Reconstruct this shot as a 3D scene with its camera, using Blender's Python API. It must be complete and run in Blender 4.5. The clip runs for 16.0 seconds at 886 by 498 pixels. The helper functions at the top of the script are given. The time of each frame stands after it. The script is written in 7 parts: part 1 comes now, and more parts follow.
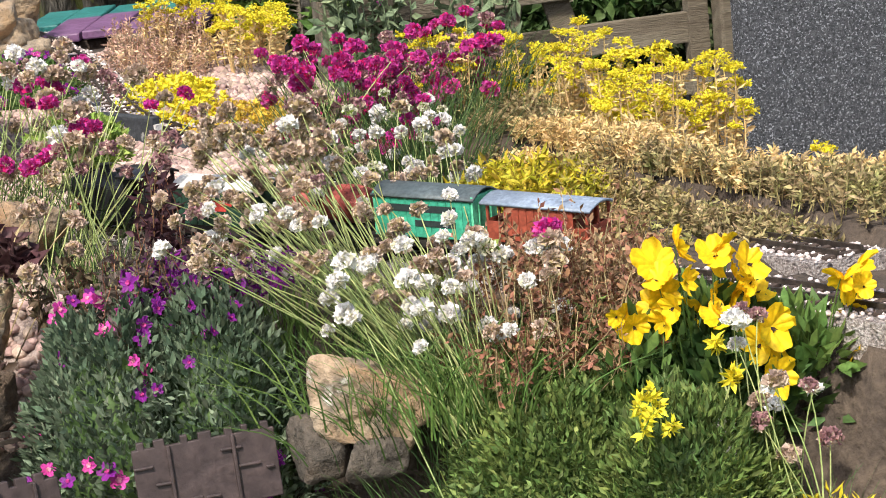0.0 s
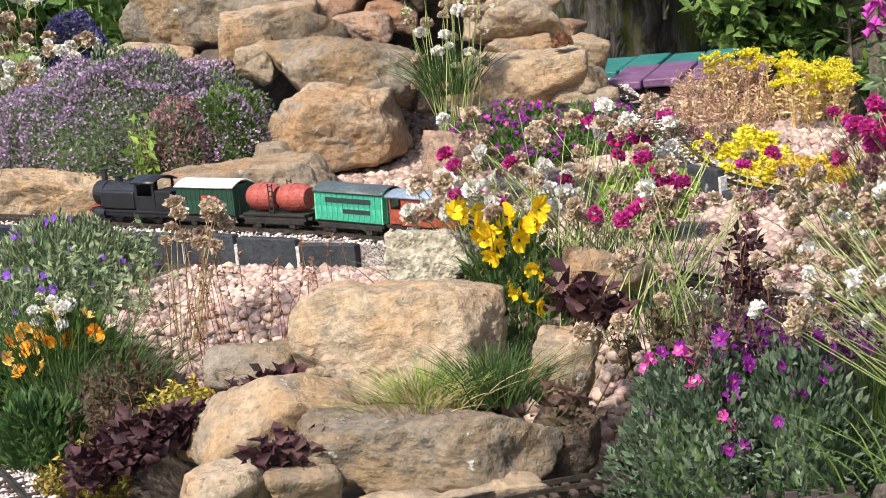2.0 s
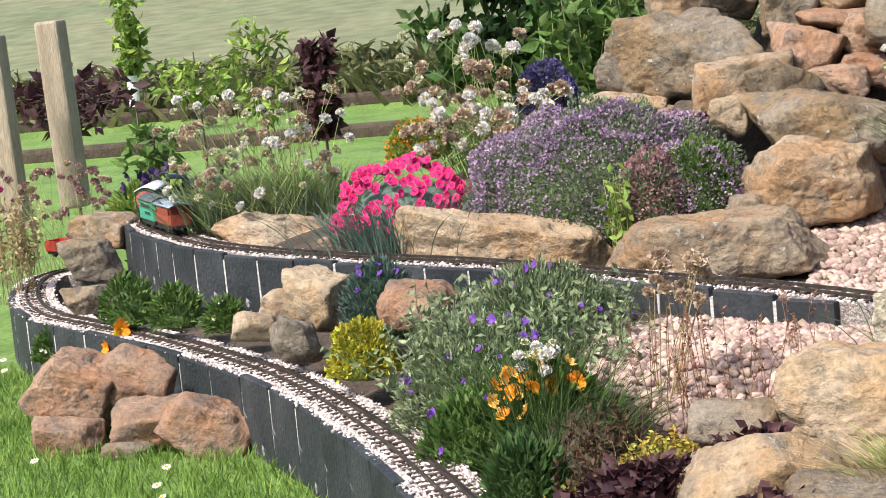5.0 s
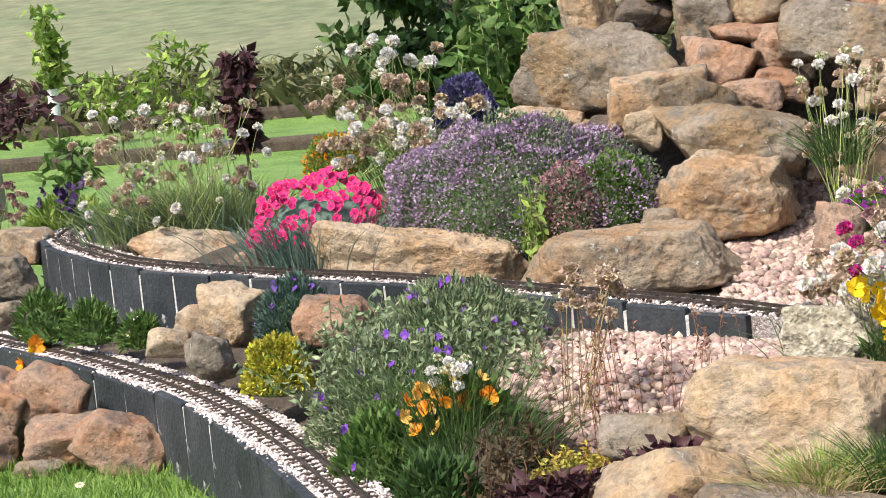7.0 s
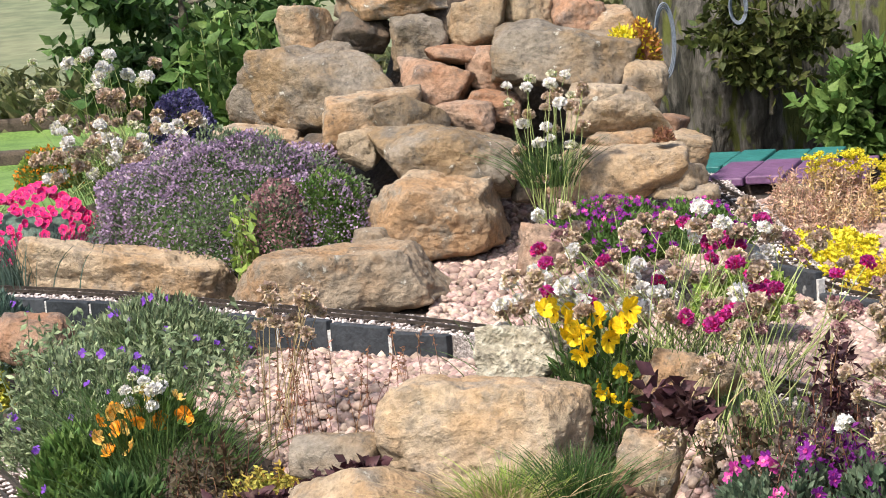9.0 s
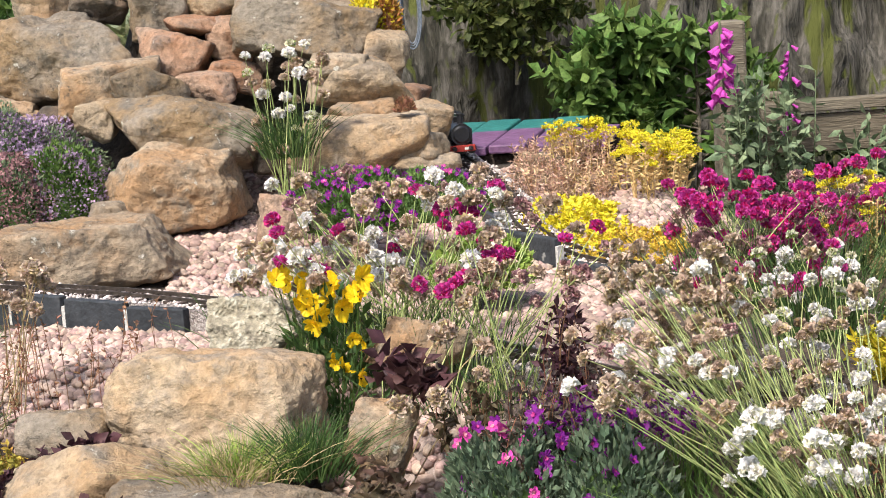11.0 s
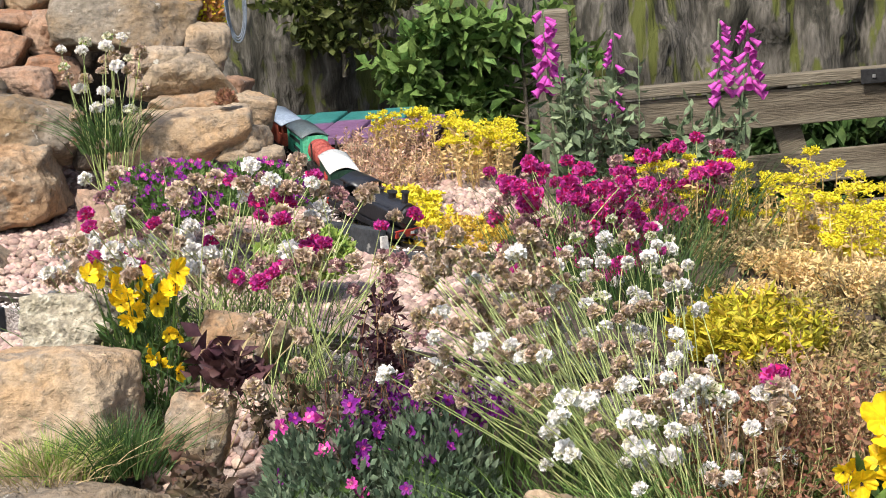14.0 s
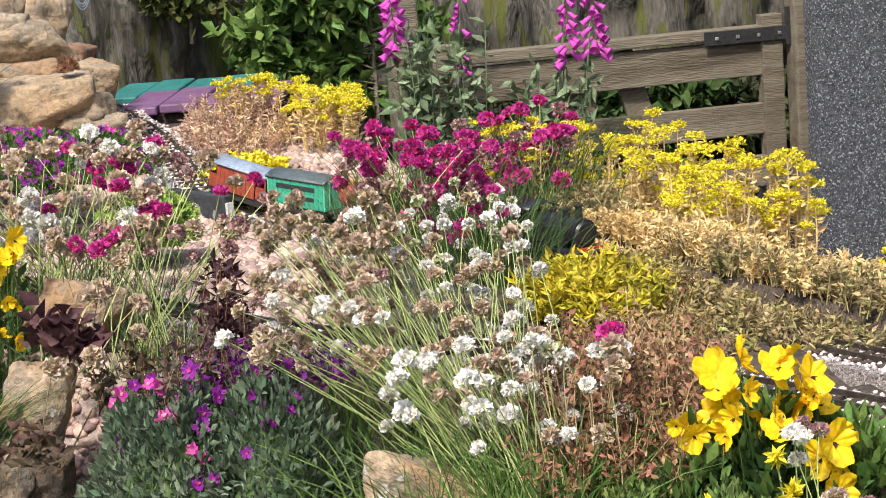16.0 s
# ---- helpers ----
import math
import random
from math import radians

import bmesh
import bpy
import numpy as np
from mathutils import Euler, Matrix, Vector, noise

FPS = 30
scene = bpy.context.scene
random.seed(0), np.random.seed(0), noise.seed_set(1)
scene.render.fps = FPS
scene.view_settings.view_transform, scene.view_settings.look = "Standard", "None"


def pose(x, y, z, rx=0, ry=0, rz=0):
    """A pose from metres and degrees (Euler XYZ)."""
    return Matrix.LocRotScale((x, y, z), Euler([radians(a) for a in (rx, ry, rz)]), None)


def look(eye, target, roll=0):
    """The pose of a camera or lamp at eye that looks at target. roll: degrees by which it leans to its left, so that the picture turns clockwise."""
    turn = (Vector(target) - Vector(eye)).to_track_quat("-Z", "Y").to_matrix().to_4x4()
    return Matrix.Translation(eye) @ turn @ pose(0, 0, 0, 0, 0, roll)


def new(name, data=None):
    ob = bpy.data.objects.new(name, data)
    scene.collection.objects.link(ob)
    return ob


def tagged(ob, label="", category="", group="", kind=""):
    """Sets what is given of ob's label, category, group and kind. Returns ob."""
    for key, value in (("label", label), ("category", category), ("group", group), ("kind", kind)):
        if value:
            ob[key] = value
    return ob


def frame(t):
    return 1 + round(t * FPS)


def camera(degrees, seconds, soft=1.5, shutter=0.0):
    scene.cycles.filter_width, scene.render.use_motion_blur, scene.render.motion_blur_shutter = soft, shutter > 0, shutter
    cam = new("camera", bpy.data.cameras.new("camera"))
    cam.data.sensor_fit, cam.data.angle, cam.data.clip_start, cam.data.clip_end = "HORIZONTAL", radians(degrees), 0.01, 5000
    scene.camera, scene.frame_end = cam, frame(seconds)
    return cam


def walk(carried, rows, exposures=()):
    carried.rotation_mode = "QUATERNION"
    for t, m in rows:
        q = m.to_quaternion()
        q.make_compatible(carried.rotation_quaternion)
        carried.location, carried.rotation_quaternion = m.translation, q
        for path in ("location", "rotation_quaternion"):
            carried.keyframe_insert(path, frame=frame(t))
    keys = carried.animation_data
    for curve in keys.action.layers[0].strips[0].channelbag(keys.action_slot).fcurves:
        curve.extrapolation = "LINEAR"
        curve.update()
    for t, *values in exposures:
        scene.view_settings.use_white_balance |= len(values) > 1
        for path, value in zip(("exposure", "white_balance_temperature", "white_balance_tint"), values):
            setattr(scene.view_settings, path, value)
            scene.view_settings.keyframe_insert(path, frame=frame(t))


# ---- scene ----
cam = camera(26.00, 16.0, soft=1.0)
PATH = [
    (0, (0.1484, -0.0344, 1.1104), (0.8400, 2.8019, 0.4194), -5.98),
    (0.5, (0.1286, -0.0280, 1.1138), (0.6486, 2.8552, 0.4685), -6.15),
    (1, (0.0971, -0.0264, 1.1219), (0.4283, 2.8921, 0.5115), -6.10),
    (1.5, (0.0586, -0.0430, 1.1393), (0.1959, 2.8967, 0.5566), -6.09),
    (2, (0.0194, -0.0740, 1.1629), (-0.0474, 2.8733, 0.6075), -5.59),
    (2.5, (-0.0117, -0.0926, 1.1773), (-0.2824, 2.8483, 0.6503), -5.55),
    (3, (-0.0363, -0.0937, 1.1808), (-0.4994, 2.8287, 0.6860), -5.68),
    (3.5, (-0.0565, -0.0971, 1.1846), (-0.6681, 2.8022, 0.7158), -5.80),
    (4, (-0.0670, -0.1067, 1.1901), (-0.7720, 2.7751, 0.7449), -5.71),
    (4.2, (-0.0689, -0.1097, 1.1916), (-0.7969, 2.7675, 0.7537), -5.67),
    (6.3, (-0.0542, -0.1095, 1.2014), (-0.7560, 2.7774, 0.7854), -5.94),
    (6.5, (-0.0516, -0.1076, 1.2012), (-0.7313, 2.7846, 0.7846), -5.86),
    (7, (-0.0388, -0.0997, 1.1998), (-0.6538, 2.8067, 0.7817), -5.58),
    (7.5, (-0.0185, -0.0904, 1.1974), (-0.5508, 2.8324, 0.7807), -5.20),
    (8, (0.0033, -0.0843, 1.1951), (-0.4322, 2.8542, 0.7760), -4.86),
    (8.5, (0.0259, -0.0789, 1.1937), (-0.3016, 2.8736, 0.7747), -4.36),
    (9, (0.0472, -0.0709, 1.1910), (-0.1755, 2.8908, 0.7683), -4.03),
    (9.5, (0.0642, -0.0619, 1.1859), (-0.0610, 2.9035, 0.7497), -3.91),
    (10, (0.0745, -0.0551, 1.1816), (0.0452, 2.9102, 0.7280), -3.85),
    (10.2, (0.0768, -0.0535, 1.1806), (0.0866, 2.9109, 0.7196), -3.78),
    (12.3, (0.1337, -0.0068, 1.1538), (0.4284, 2.9357, 0.6491), -4.18),
    (12.5, (0.1339, -0.0075, 1.1537), (0.4480, 2.9329, 0.6486), -4.12),
    (13, (0.1347, -0.0097, 1.1533), (0.4822, 2.9270, 0.6482), -4.11),
    (13.5, (0.1366, -0.0119, 1.1527), (0.5031, 2.9225, 0.6479), -4.23),
    (14, (0.1403, -0.0135, 1.1519), (0.5260, 2.9179, 0.6436), -4.31),
    (14.5, (0.1455, -0.0147, 1.1506), (0.5579, 2.9117, 0.6349), -4.46),
    (15, (0.1520, -0.0174, 1.1489), (0.6069, 2.9004, 0.6205), -4.54),
    (15.5, (0.1600, -0.0218, 1.1463), (0.6758, 2.8819, 0.5968), -4.61),
    (16, (0.1673, -0.0249, 1.1438), (0.7629, 2.8588, 0.5696), -4.42),
]
walk(cam, [(t, look(eye, target, roll)) for t, eye, target, roll in PATH], exposures=[(0.0, 0.99), (16.0, 0.99)])

# ---- world and light ----
world = bpy.data.worlds.new("sky")
scene.world = world
world.use_nodes = True
wn = world.node_tree.nodes
sky = wn.new("ShaderNodeTexSky")
sky.sky_type, sky.sun_disc = "NISHITA", False
sky.sun_elevation, sky.sun_rotation = radians(52), radians(215)
sky.air_density, sky.dust_density = 1.0, 3.0
world.node_tree.links.new(sky.outputs[0], wn["Background"].inputs[0])
wn["Background"].inputs[1].default_value = 0.125
sun_data = bpy.data.lights.new("sun", "SUN")
sun_data.energy, sun_data.angle, sun_data.color = 3.05, radians(6), (1.0, 0.95, 0.87)
sun = new("sun", sun_data)
sun.matrix_world = look((-3.0, -4.0, 6.5), (0, 0, 0))

# ---- levels ----
Z_UP = 0.46      # top of the upper track's ballast
LAWN_Z = 0.12    # the lawn
Z_LOW = 0.30     # top of the lower track's ballast
rng = np.random.default_rng(7)


# ---- materials ----
MATS = {}


def mat(name, cols, scale=6.0, rough=0.8, bump=0.3, fine=60.0, metal=0.0, island=0.0, spec=0.3, stretch=(1, 1, 1), speck=None, obj_random=0.0, trans=0.0):
    """Noise-mixed surface: cols blend at a coarse scale, with fine grain over them; island varies loose pieces."""
    if name in MATS:
        return MATS[name]
    m = bpy.data.materials.new(name)
    m.use_nodes = True
    nt = m.node_tree
    nd, ln = nt.nodes, nt.links.new
    bs = nd["Principled BSDF"]
    co = nd.new("ShaderNodeTexCoord")
    mp = nd.new("ShaderNodeMapping")
    mp.inputs["Scale"].default_value = stretch
    ln(co.outputs["Object"], mp.inputs[0])
    n1 = nd.new("ShaderNodeTexNoise")
    n1.inputs["Scale"].default_value, n1.inputs["Detail"].default_value = scale, 6
    n1.inputs["Roughness"].default_value = 0.62
    ln(mp.outputs[0], n1.inputs[0])
    if obj_random:
        oi = nd.new("ShaderNodeObjectInfo")
        ad = nd.new("ShaderNodeVectorMath")
        ad.operation = "ADD"
        sc = nd.new("ShaderNodeVectorMath")
        sc.operation = "SCALE"
        sc.inputs["Scale"].default_value = 37.0
        cb = nd.new("ShaderNodeCombineXYZ")
        ln(oi.outputs["Random"], cb.inputs[0])
        ln(oi.outputs["Random"], cb.inputs[1])
        ln(cb.outputs[0], sc.inputs[0])
        ln(mp.outputs[0], ad.inputs[0])
        ln(sc.outputs[0], ad.inputs[1])
        ln(ad.outputs[0], n1.inputs[0])
    cr = nd.new("ShaderNodeValToRGB")
    el = cr.color_ramp.elements
    k = len(cols)
    for i, c in enumerate(cols):
        pos = 0.5 if k == 1 else 0.3 + 0.4 * i / (k - 1)
        e = el[i] if i < 2 else el.new(pos)
        e.position, e.color = pos, (*c, 1)
    if k == 1:
        el[1].position, el[1].color = 0.9, (*cols[0], 1)
    ln(n1.outputs[0], cr.inputs[0])
    n2 = nd.new("ShaderNodeTexNoise")
    n2.inputs["Scale"].default_value, n2.inputs["Detail"].default_value = fine, 5
    ln(mp.outputs[0], n2.inputs[0])
    mr = nd.new("ShaderNodeMapRange")
    mr.inputs[1].default_value, mr.inputs[2].default_value = 0.3, 0.7
    mr.inputs[3].default_value, mr.inputs[4].default_value = 0.72, 1.28
    ln(n2.outputs[0], mr.inputs[0])
    hs = nd.new("ShaderNodeHueSaturation")
    ln(cr.outputs[0], hs.inputs["Color"])
    ln(mr.outputs[0], hs.inputs["Value"])
    out = hs.outputs[0]
    if island:
        ge = nd.new("ShaderNodeNewGeometry")
        m2 = nd.new("ShaderNodeMapRange")
        m2.inputs[3].default_value, m2.inputs[4].default_value = 1 - island, 1 + island
        ln(ge.outputs["Random Per Island"], m2.inputs[0])
        h2 = nd.new("ShaderNodeHueSaturation")
        ln(out, h2.inputs["Color"])
        ln(m2.outputs[0], h2.inputs["Value"])
        m3 = nd.new("ShaderNodeMapRange")
        m3.inputs[3].default_value, m3.inputs[4].default_value = 0.5 - island * 0.05, 0.5 + island * 0.05
        mu = nd.new("ShaderNodeMath")
        mu.operation = "FRACT"
        mq = nd.new("ShaderNodeMath")
        mq.operation = "MULTIPLY"
        mq.inputs[1].default_value = 7.31
        ln(ge.outputs["Random Per Island"], mq.inputs[0])
        ln(mq.outputs[0], mu.inputs[0])
        ln(mu.outputs[0], m3.inputs[0])
        ln(m3.outputs[0], h2.inputs["Hue"])
        out = h2.outputs[0]
    if speck:
        vo = nd.new("ShaderNodeTexNoise")
        vo.inputs["Scale"].default_value, vo.inputs["Detail"].default_value = speck[1], 3
        ln(mp.outputs[0], vo.inputs[0])
        r2 = nd.new("ShaderNodeMapRange")
        r2.inputs[1].default_value, r2.inputs[2].default_value = speck[2], speck[2] + 0.06
        ln(vo.outputs[0], r2.inputs[0])
        mx = nd.new("ShaderNodeMixRGB")
        ln(r2.outputs[0], mx.inputs[0])
        ln(out, mx.inputs[1])
        mx.inputs[2].default_value = (*speck[0], 1)
        out = mx.outputs[0]
    ln(out, bs.inputs["Base Color"])
    bs.inputs["Roughness"].default_value, bs.inputs["Metallic"].default_value = rough, metal
    bs.inputs["Specular IOR Level"].default_value = spec
    if bump:
        bp = nd.new("ShaderNodeBump")
        bp.inputs["Strength"].default_value, bp.inputs["Distance"].default_value = bump, 0.012
        ma = nd.new("ShaderNodeMath")
        ma.operation = "ADD"
        ln(n1.outputs[0], ma.inputs[0])
        ln(n2.outputs[0], ma.inputs[1])
        ln(ma.outputs[0], bp.inputs["Height"])
        ln(bp.outputs[0], bs.inputs["Normal"])
    if trans:
        tr = nd.new("ShaderNodeBsdfTranslucent")
        ln(out, tr.inputs[0])
        ms = nd.new("ShaderNodeMixShader")
        ms.inputs[0].default_value = trans
        ln(bs.outputs[0], ms.inputs[1])
        ln(tr.outputs[0], ms.inputs[2])
        ln(ms.outputs[0], nd["Material Output"].inputs[0])
    MATS[name] = m
    return m


def leafmat(name, cols, island=0.35, rough=0.6, trans=0.25):
    return mat(name, cols, scale=9, rough=rough, bump=0.0, fine=120, island=island, spec=0.25, trans=trans)


def rockmat(name, pale, warm, dark, stain, lichen=(0.5, 0.47, 0.4), spots=0.66):
    """Weathered sandstone: warm and grey patches, bedding lines, dark pits and cracks, pale lichen specks."""
    m = bpy.data.materials.new(name)
    m.use_nodes = True
    nd, ln = m.node_tree.nodes, m.node_tree.links.new
    bs = nd["Principled BSDF"]
    co, oi = nd.new("ShaderNodeTexCoord"), nd.new("ShaderNodeObjectInfo")
    sh = nd.new("ShaderNodeVectorMath")
    sh.operation = "MULTIPLY_ADD"
    sh.inputs[1].default_value = (31, 47, 23)
    ln(oi.outputs["Random"], sh.inputs[0])
    ln(co.outputs["Object"], sh.inputs[2])

    def tex(scale, detail, rough=0.6, stretch=None):
        src = sh.outputs[0]
        if stretch:
            mp = nd.new("ShaderNodeMapping")
            mp.inputs["Scale"].default_value = stretch
            ln(src, mp.inputs[0])
            src = mp.outputs[0]
        n = nd.new("ShaderNodeTexNoise")
        n.inputs["Scale"].default_value, n.inputs["Detail"].default_value, n.inputs["Roughness"].default_value = scale, detail, rough
        ln(src, n.inputs[0])
        return n.outputs[0]

    def band(v, lo, hi, a=0.0, b=1.0):
        r = nd.new("ShaderNodeMapRange")
        for k, x in zip((1, 2, 3, 4), (lo, hi, a, b)):
            r.inputs[k].default_value = x
        ln(v, r.inputs[0])
        return r.outputs[0]

    def mix(f, a, b, mode="MIX"):
        x = nd.new("ShaderNodeMixRGB")
        x.blend_type = mode
        for k, q in zip((0, 1, 2), (f, a, b)):
            if isinstance(q, tuple):
                x.inputs[k].default_value = (*q, 1)
            elif isinstance(q, float):
                x.inputs[k].default_value = q
            else:
                ln(q, x.inputs[k])
        return x.outputs[0]

    big, mid, fine = tex(4.5, 5), tex(15, 6, 0.7), tex(75, 5, 0.7)
    beds, pits = tex(6, 5, 0.65, (1.0, 1.0, 2.6)), tex(42, 3)
    col = mix(band(big, 0.42, 0.6), pale, warm)
    col = mix(band(mid, 0.48, 0.64), col, stain)
    col = mix(band(beds, 0.55, 0.72, 0.0, 0.55), col, dark)
    col = mix(band(tex(11, 3), 0.6, 0.7, 0.0, 0.6), col, warm)
    col = mix(band(pits, 0.62, 0.7, 0.0, 0.7), col, dark)
    col = mix(band(tex(30, 4), spots, spots + 0.05, 0.0, 0.8), col, lichen)
    hs = nd.new("ShaderNodeHueSaturation")
    ln(col, hs.inputs["Color"])
    ln(band(fine, 0.3, 0.7, 0.68, 1.32), hs.inputs["Value"])
    tone = nd.new("ShaderNodeHueSaturation")
    ln(hs.outputs[0], tone.inputs["Color"])
    ln(band(oi.outputs["Random"], 0, 1, 0.86, 1.18), tone.inputs["Value"])
    ln(tone.outputs[0], bs.inputs["Base Color"])
    bs.inputs["Roughness"].default_value, bs.inputs["Specular IOR Level"].default_value = 0.9, 0.25
    ma, mb = nd.new("ShaderNodeMath"), nd.new("ShaderNodeMath")
    ma.operation = mb.operation = "MULTIPLY_ADD"
    ma.inputs[1].default_value, mb.inputs[1].default_value = 0.55, 0.7
    ln(fine, ma.inputs[0])
    ln(mid, ma.inputs[2])
    ln(beds, mb.inputs[0])
    ln(ma.outputs[0], mb.inputs[2])
    bp = nd.new("ShaderNodeBump")
    bp.inputs["Strength"].default_value, bp.inputs["Distance"].default_value = 1.0, 0.014
    ln(mb.outputs[0], bp.inputs["Height"])
    ln(bp.outputs[0], bs.inputs["Normal"])
    return m


TAN = rockmat("sandstone_tan", (0.33, 0.26, 0.185), (0.3, 0.185, 0.1), (0.085, 0.066, 0.05), (0.2, 0.165, 0.125))
OCHRE = rockmat("sandstone_ochre", (0.34, 0.262, 0.178), (0.31, 0.205, 0.115), (0.1, 0.073, 0.048), (0.225, 0.182, 0.137), spots=0.7)
GREY = rockmat("stone_grey", (0.22, 0.185, 0.145), (0.22, 0.15, 0.085), (0.06, 0.048, 0.038), (0.135, 0.115, 0.092))
PINK = rockmat("sandstone_pink", (0.3, 0.205, 0.145), (0.29, 0.155, 0.09), (0.085, 0.055, 0.042), (0.18, 0.135, 0.108), spots=0.72)
# Boulders lying in shade: the shade is put into this darker stone colour.
SHADED_ST = rockmat("stone_painted_shade", (0.11, 0.092, 0.074), (0.1, 0.07, 0.048), (0.028, 0.024, 0.02), (0.06, 0.052, 0.043), (0.22, 0.2, 0.17), 0.72)
SLATE = mat("slate_slab", [(0.016, 0.019, 0.022), (0.03, 0.034, 0.039), (0.052, 0.056, 0.062)], 7, 0.6, 0.35, 80, obj_random=1, speck=((0.33, 0.33, 0.31), 22, 0.7))
MORTAR = mat("mortar", [(0.4, 0.39, 0.37), (0.58, 0.56, 0.53)], 30, 0.95, 0.4, 120)
SOIL = mat("soil", [(0.045, 0.034, 0.026), (0.1, 0.075, 0.055)], 12, 0.95, 0.8, 90)
GRAVELBASE = mat("gravel_base", [(0.26, 0.2, 0.17), (0.46, 0.37, 0.33)], 40, 0.95, 0.9, 130)
BALLAST = mat("ballast", [(0.22, 0.18, 0.16), (0.45, 0.39, 0.36), (0.6, 0.55, 0.52)], 130, 0.95, 1.0, 260)
LAWN = mat("lawn", [(0.075, 0.14, 0.03), (0.12, 0.2, 0.045), (0.17, 0.25, 0.07)], 3, 0.9, 0.5, 45)
FIELD = mat("field", [(0.1, 0.125, 0.06), (0.145, 0.16, 0.085), (0.19, 0.185, 0.105)], 0.35, 0.95, 0.3, 4)
STONES = mat("gravel_stones", [(0.33, 0.225, 0.185), (0.43, 0.32, 0.27)], 8, 0.85, 0.3, 90, island=0.45)
WOOD = mat("weathered_wood", [(0.081, 0.065, 0.046), (0.149, 0.124, 0.090), (0.198, 0.174, 0.130)], 5, 0.85, 0.5, 70, stretch=(0.35, 4, 4))
POSTWOOD = mat("pale_post_wood", [(0.27, 0.21, 0.15), (0.4, 0.33, 0.25)], 5, 0.85, 0.4, 70, stretch=(4, 4, 0.35))
RAIL = mat("rail_metal", [(0.035, 0.028, 0.024), (0.1, 0.08, 0.065)], 30, 0.45, 0.1, 120, metal=0.6, spec=0.5)
SLEEPER = mat("sleeper", [(0.03, 0.022, 0.018), (0.085, 0.06, 0.048)], 20, 0.9, 0.4, 120, obj_random=1)
OLDWALL = mat("old_wall", [(0.012, 0.012, 0.01), (0.04, 0.037, 0.028), (0.11, 0.1, 0.085), (0.026, 0.025, 0.018)], 8.0, 0.95, 1.0, 30, stretch=(2.2, 2.2, 0.4), speck=((0.07, 0.078, 0.018), 6.5, 0.54))
DASH = mat("pebbledash", [(0.032, 0.034, 0.037), (0.085, 0.09, 0.098), (0.16, 0.168, 0.18)], 130, 0.9, 1.0, 260, speck=((0.4, 0.41, 0.44), 165, 0.58))


# ---- builders ----
def mesh_ob(name, verts, faces, material, parent=None, label="", smooth=False):
    me = bpy.data.meshes.new(name)
    me.from_pydata([tuple(v) for v in verts], [], [tuple(int(i) for i in q) for q in faces])
    me.update()
    if smooth:
        me.shade_smooth()
    ob = new(name, me)
    for mm in (material if isinstance(material, (list, tuple)) else [material]):
        me.materials.append(mm)
    if parent:
        ob.parent = parent
    if label:
        tagged(ob, label)
    return ob


def part(name, bm, material, parent, label="", smooth=False):
    me = bpy.data.meshes.new(name)
    bm.to_mesh(me)
    bm.free()
    if smooth:
        me.shade_smooth()
    me.materials.append(material)
    ob = new(name, me)
    ob.parent = parent
    if label:
        tagged(ob, label)
    return ob


def share(name, me, parent, m):
    ob = new(name, me)
    ob.parent = parent
    ob.matrix_basis = m
    return ob


def box_bm(boxes, bevel=0.0):
    """One bmesh of boxes (cx, cy, cz, sx, sy, sz)."""
    bm = bmesh.new()
    for cx, cy, cz, sx, sy, sz in boxes:
        bmesh.ops.create_cube(bm, size=1, matrix=Matrix.Translation((cx, cy, cz)) @ Matrix.Diagonal((sx, sy, sz, 1)))
    if bevel:
        bmesh.ops.bevel(bm, geom=bm.edges[:], offset=bevel, segments=2, affect="EDGES", profile=0.5)
    return bm


def thing(name, label, category, at=(0, 0, 0), group="", rz=0.0, kind=""):
    ob = new(name)
    ob.empty_display_size = 0.05
    ob.matrix_basis = pose(*at, 0, 0, rz)
    return tagged(ob, label, category, group, kind)


ICO = {}


def ico(sub):
    if sub not in ICO:
        bm = bmesh.new()
        bmesh.ops.create_icosphere(bm, subdivisions=sub, radius=1)
        ICO[sub] = (np.array([v.co[:] for v in bm.verts]), [[v.index for v in q.verts] for q in bm.faces])
        bm.free()
    return ICO[sub]


def noise3(p, s, seed):
    return np.array([noise.noise(Vector((a * s + seed, b * s - seed * 0.7, c * s + 2.3 * seed))) for a, b, c in p])


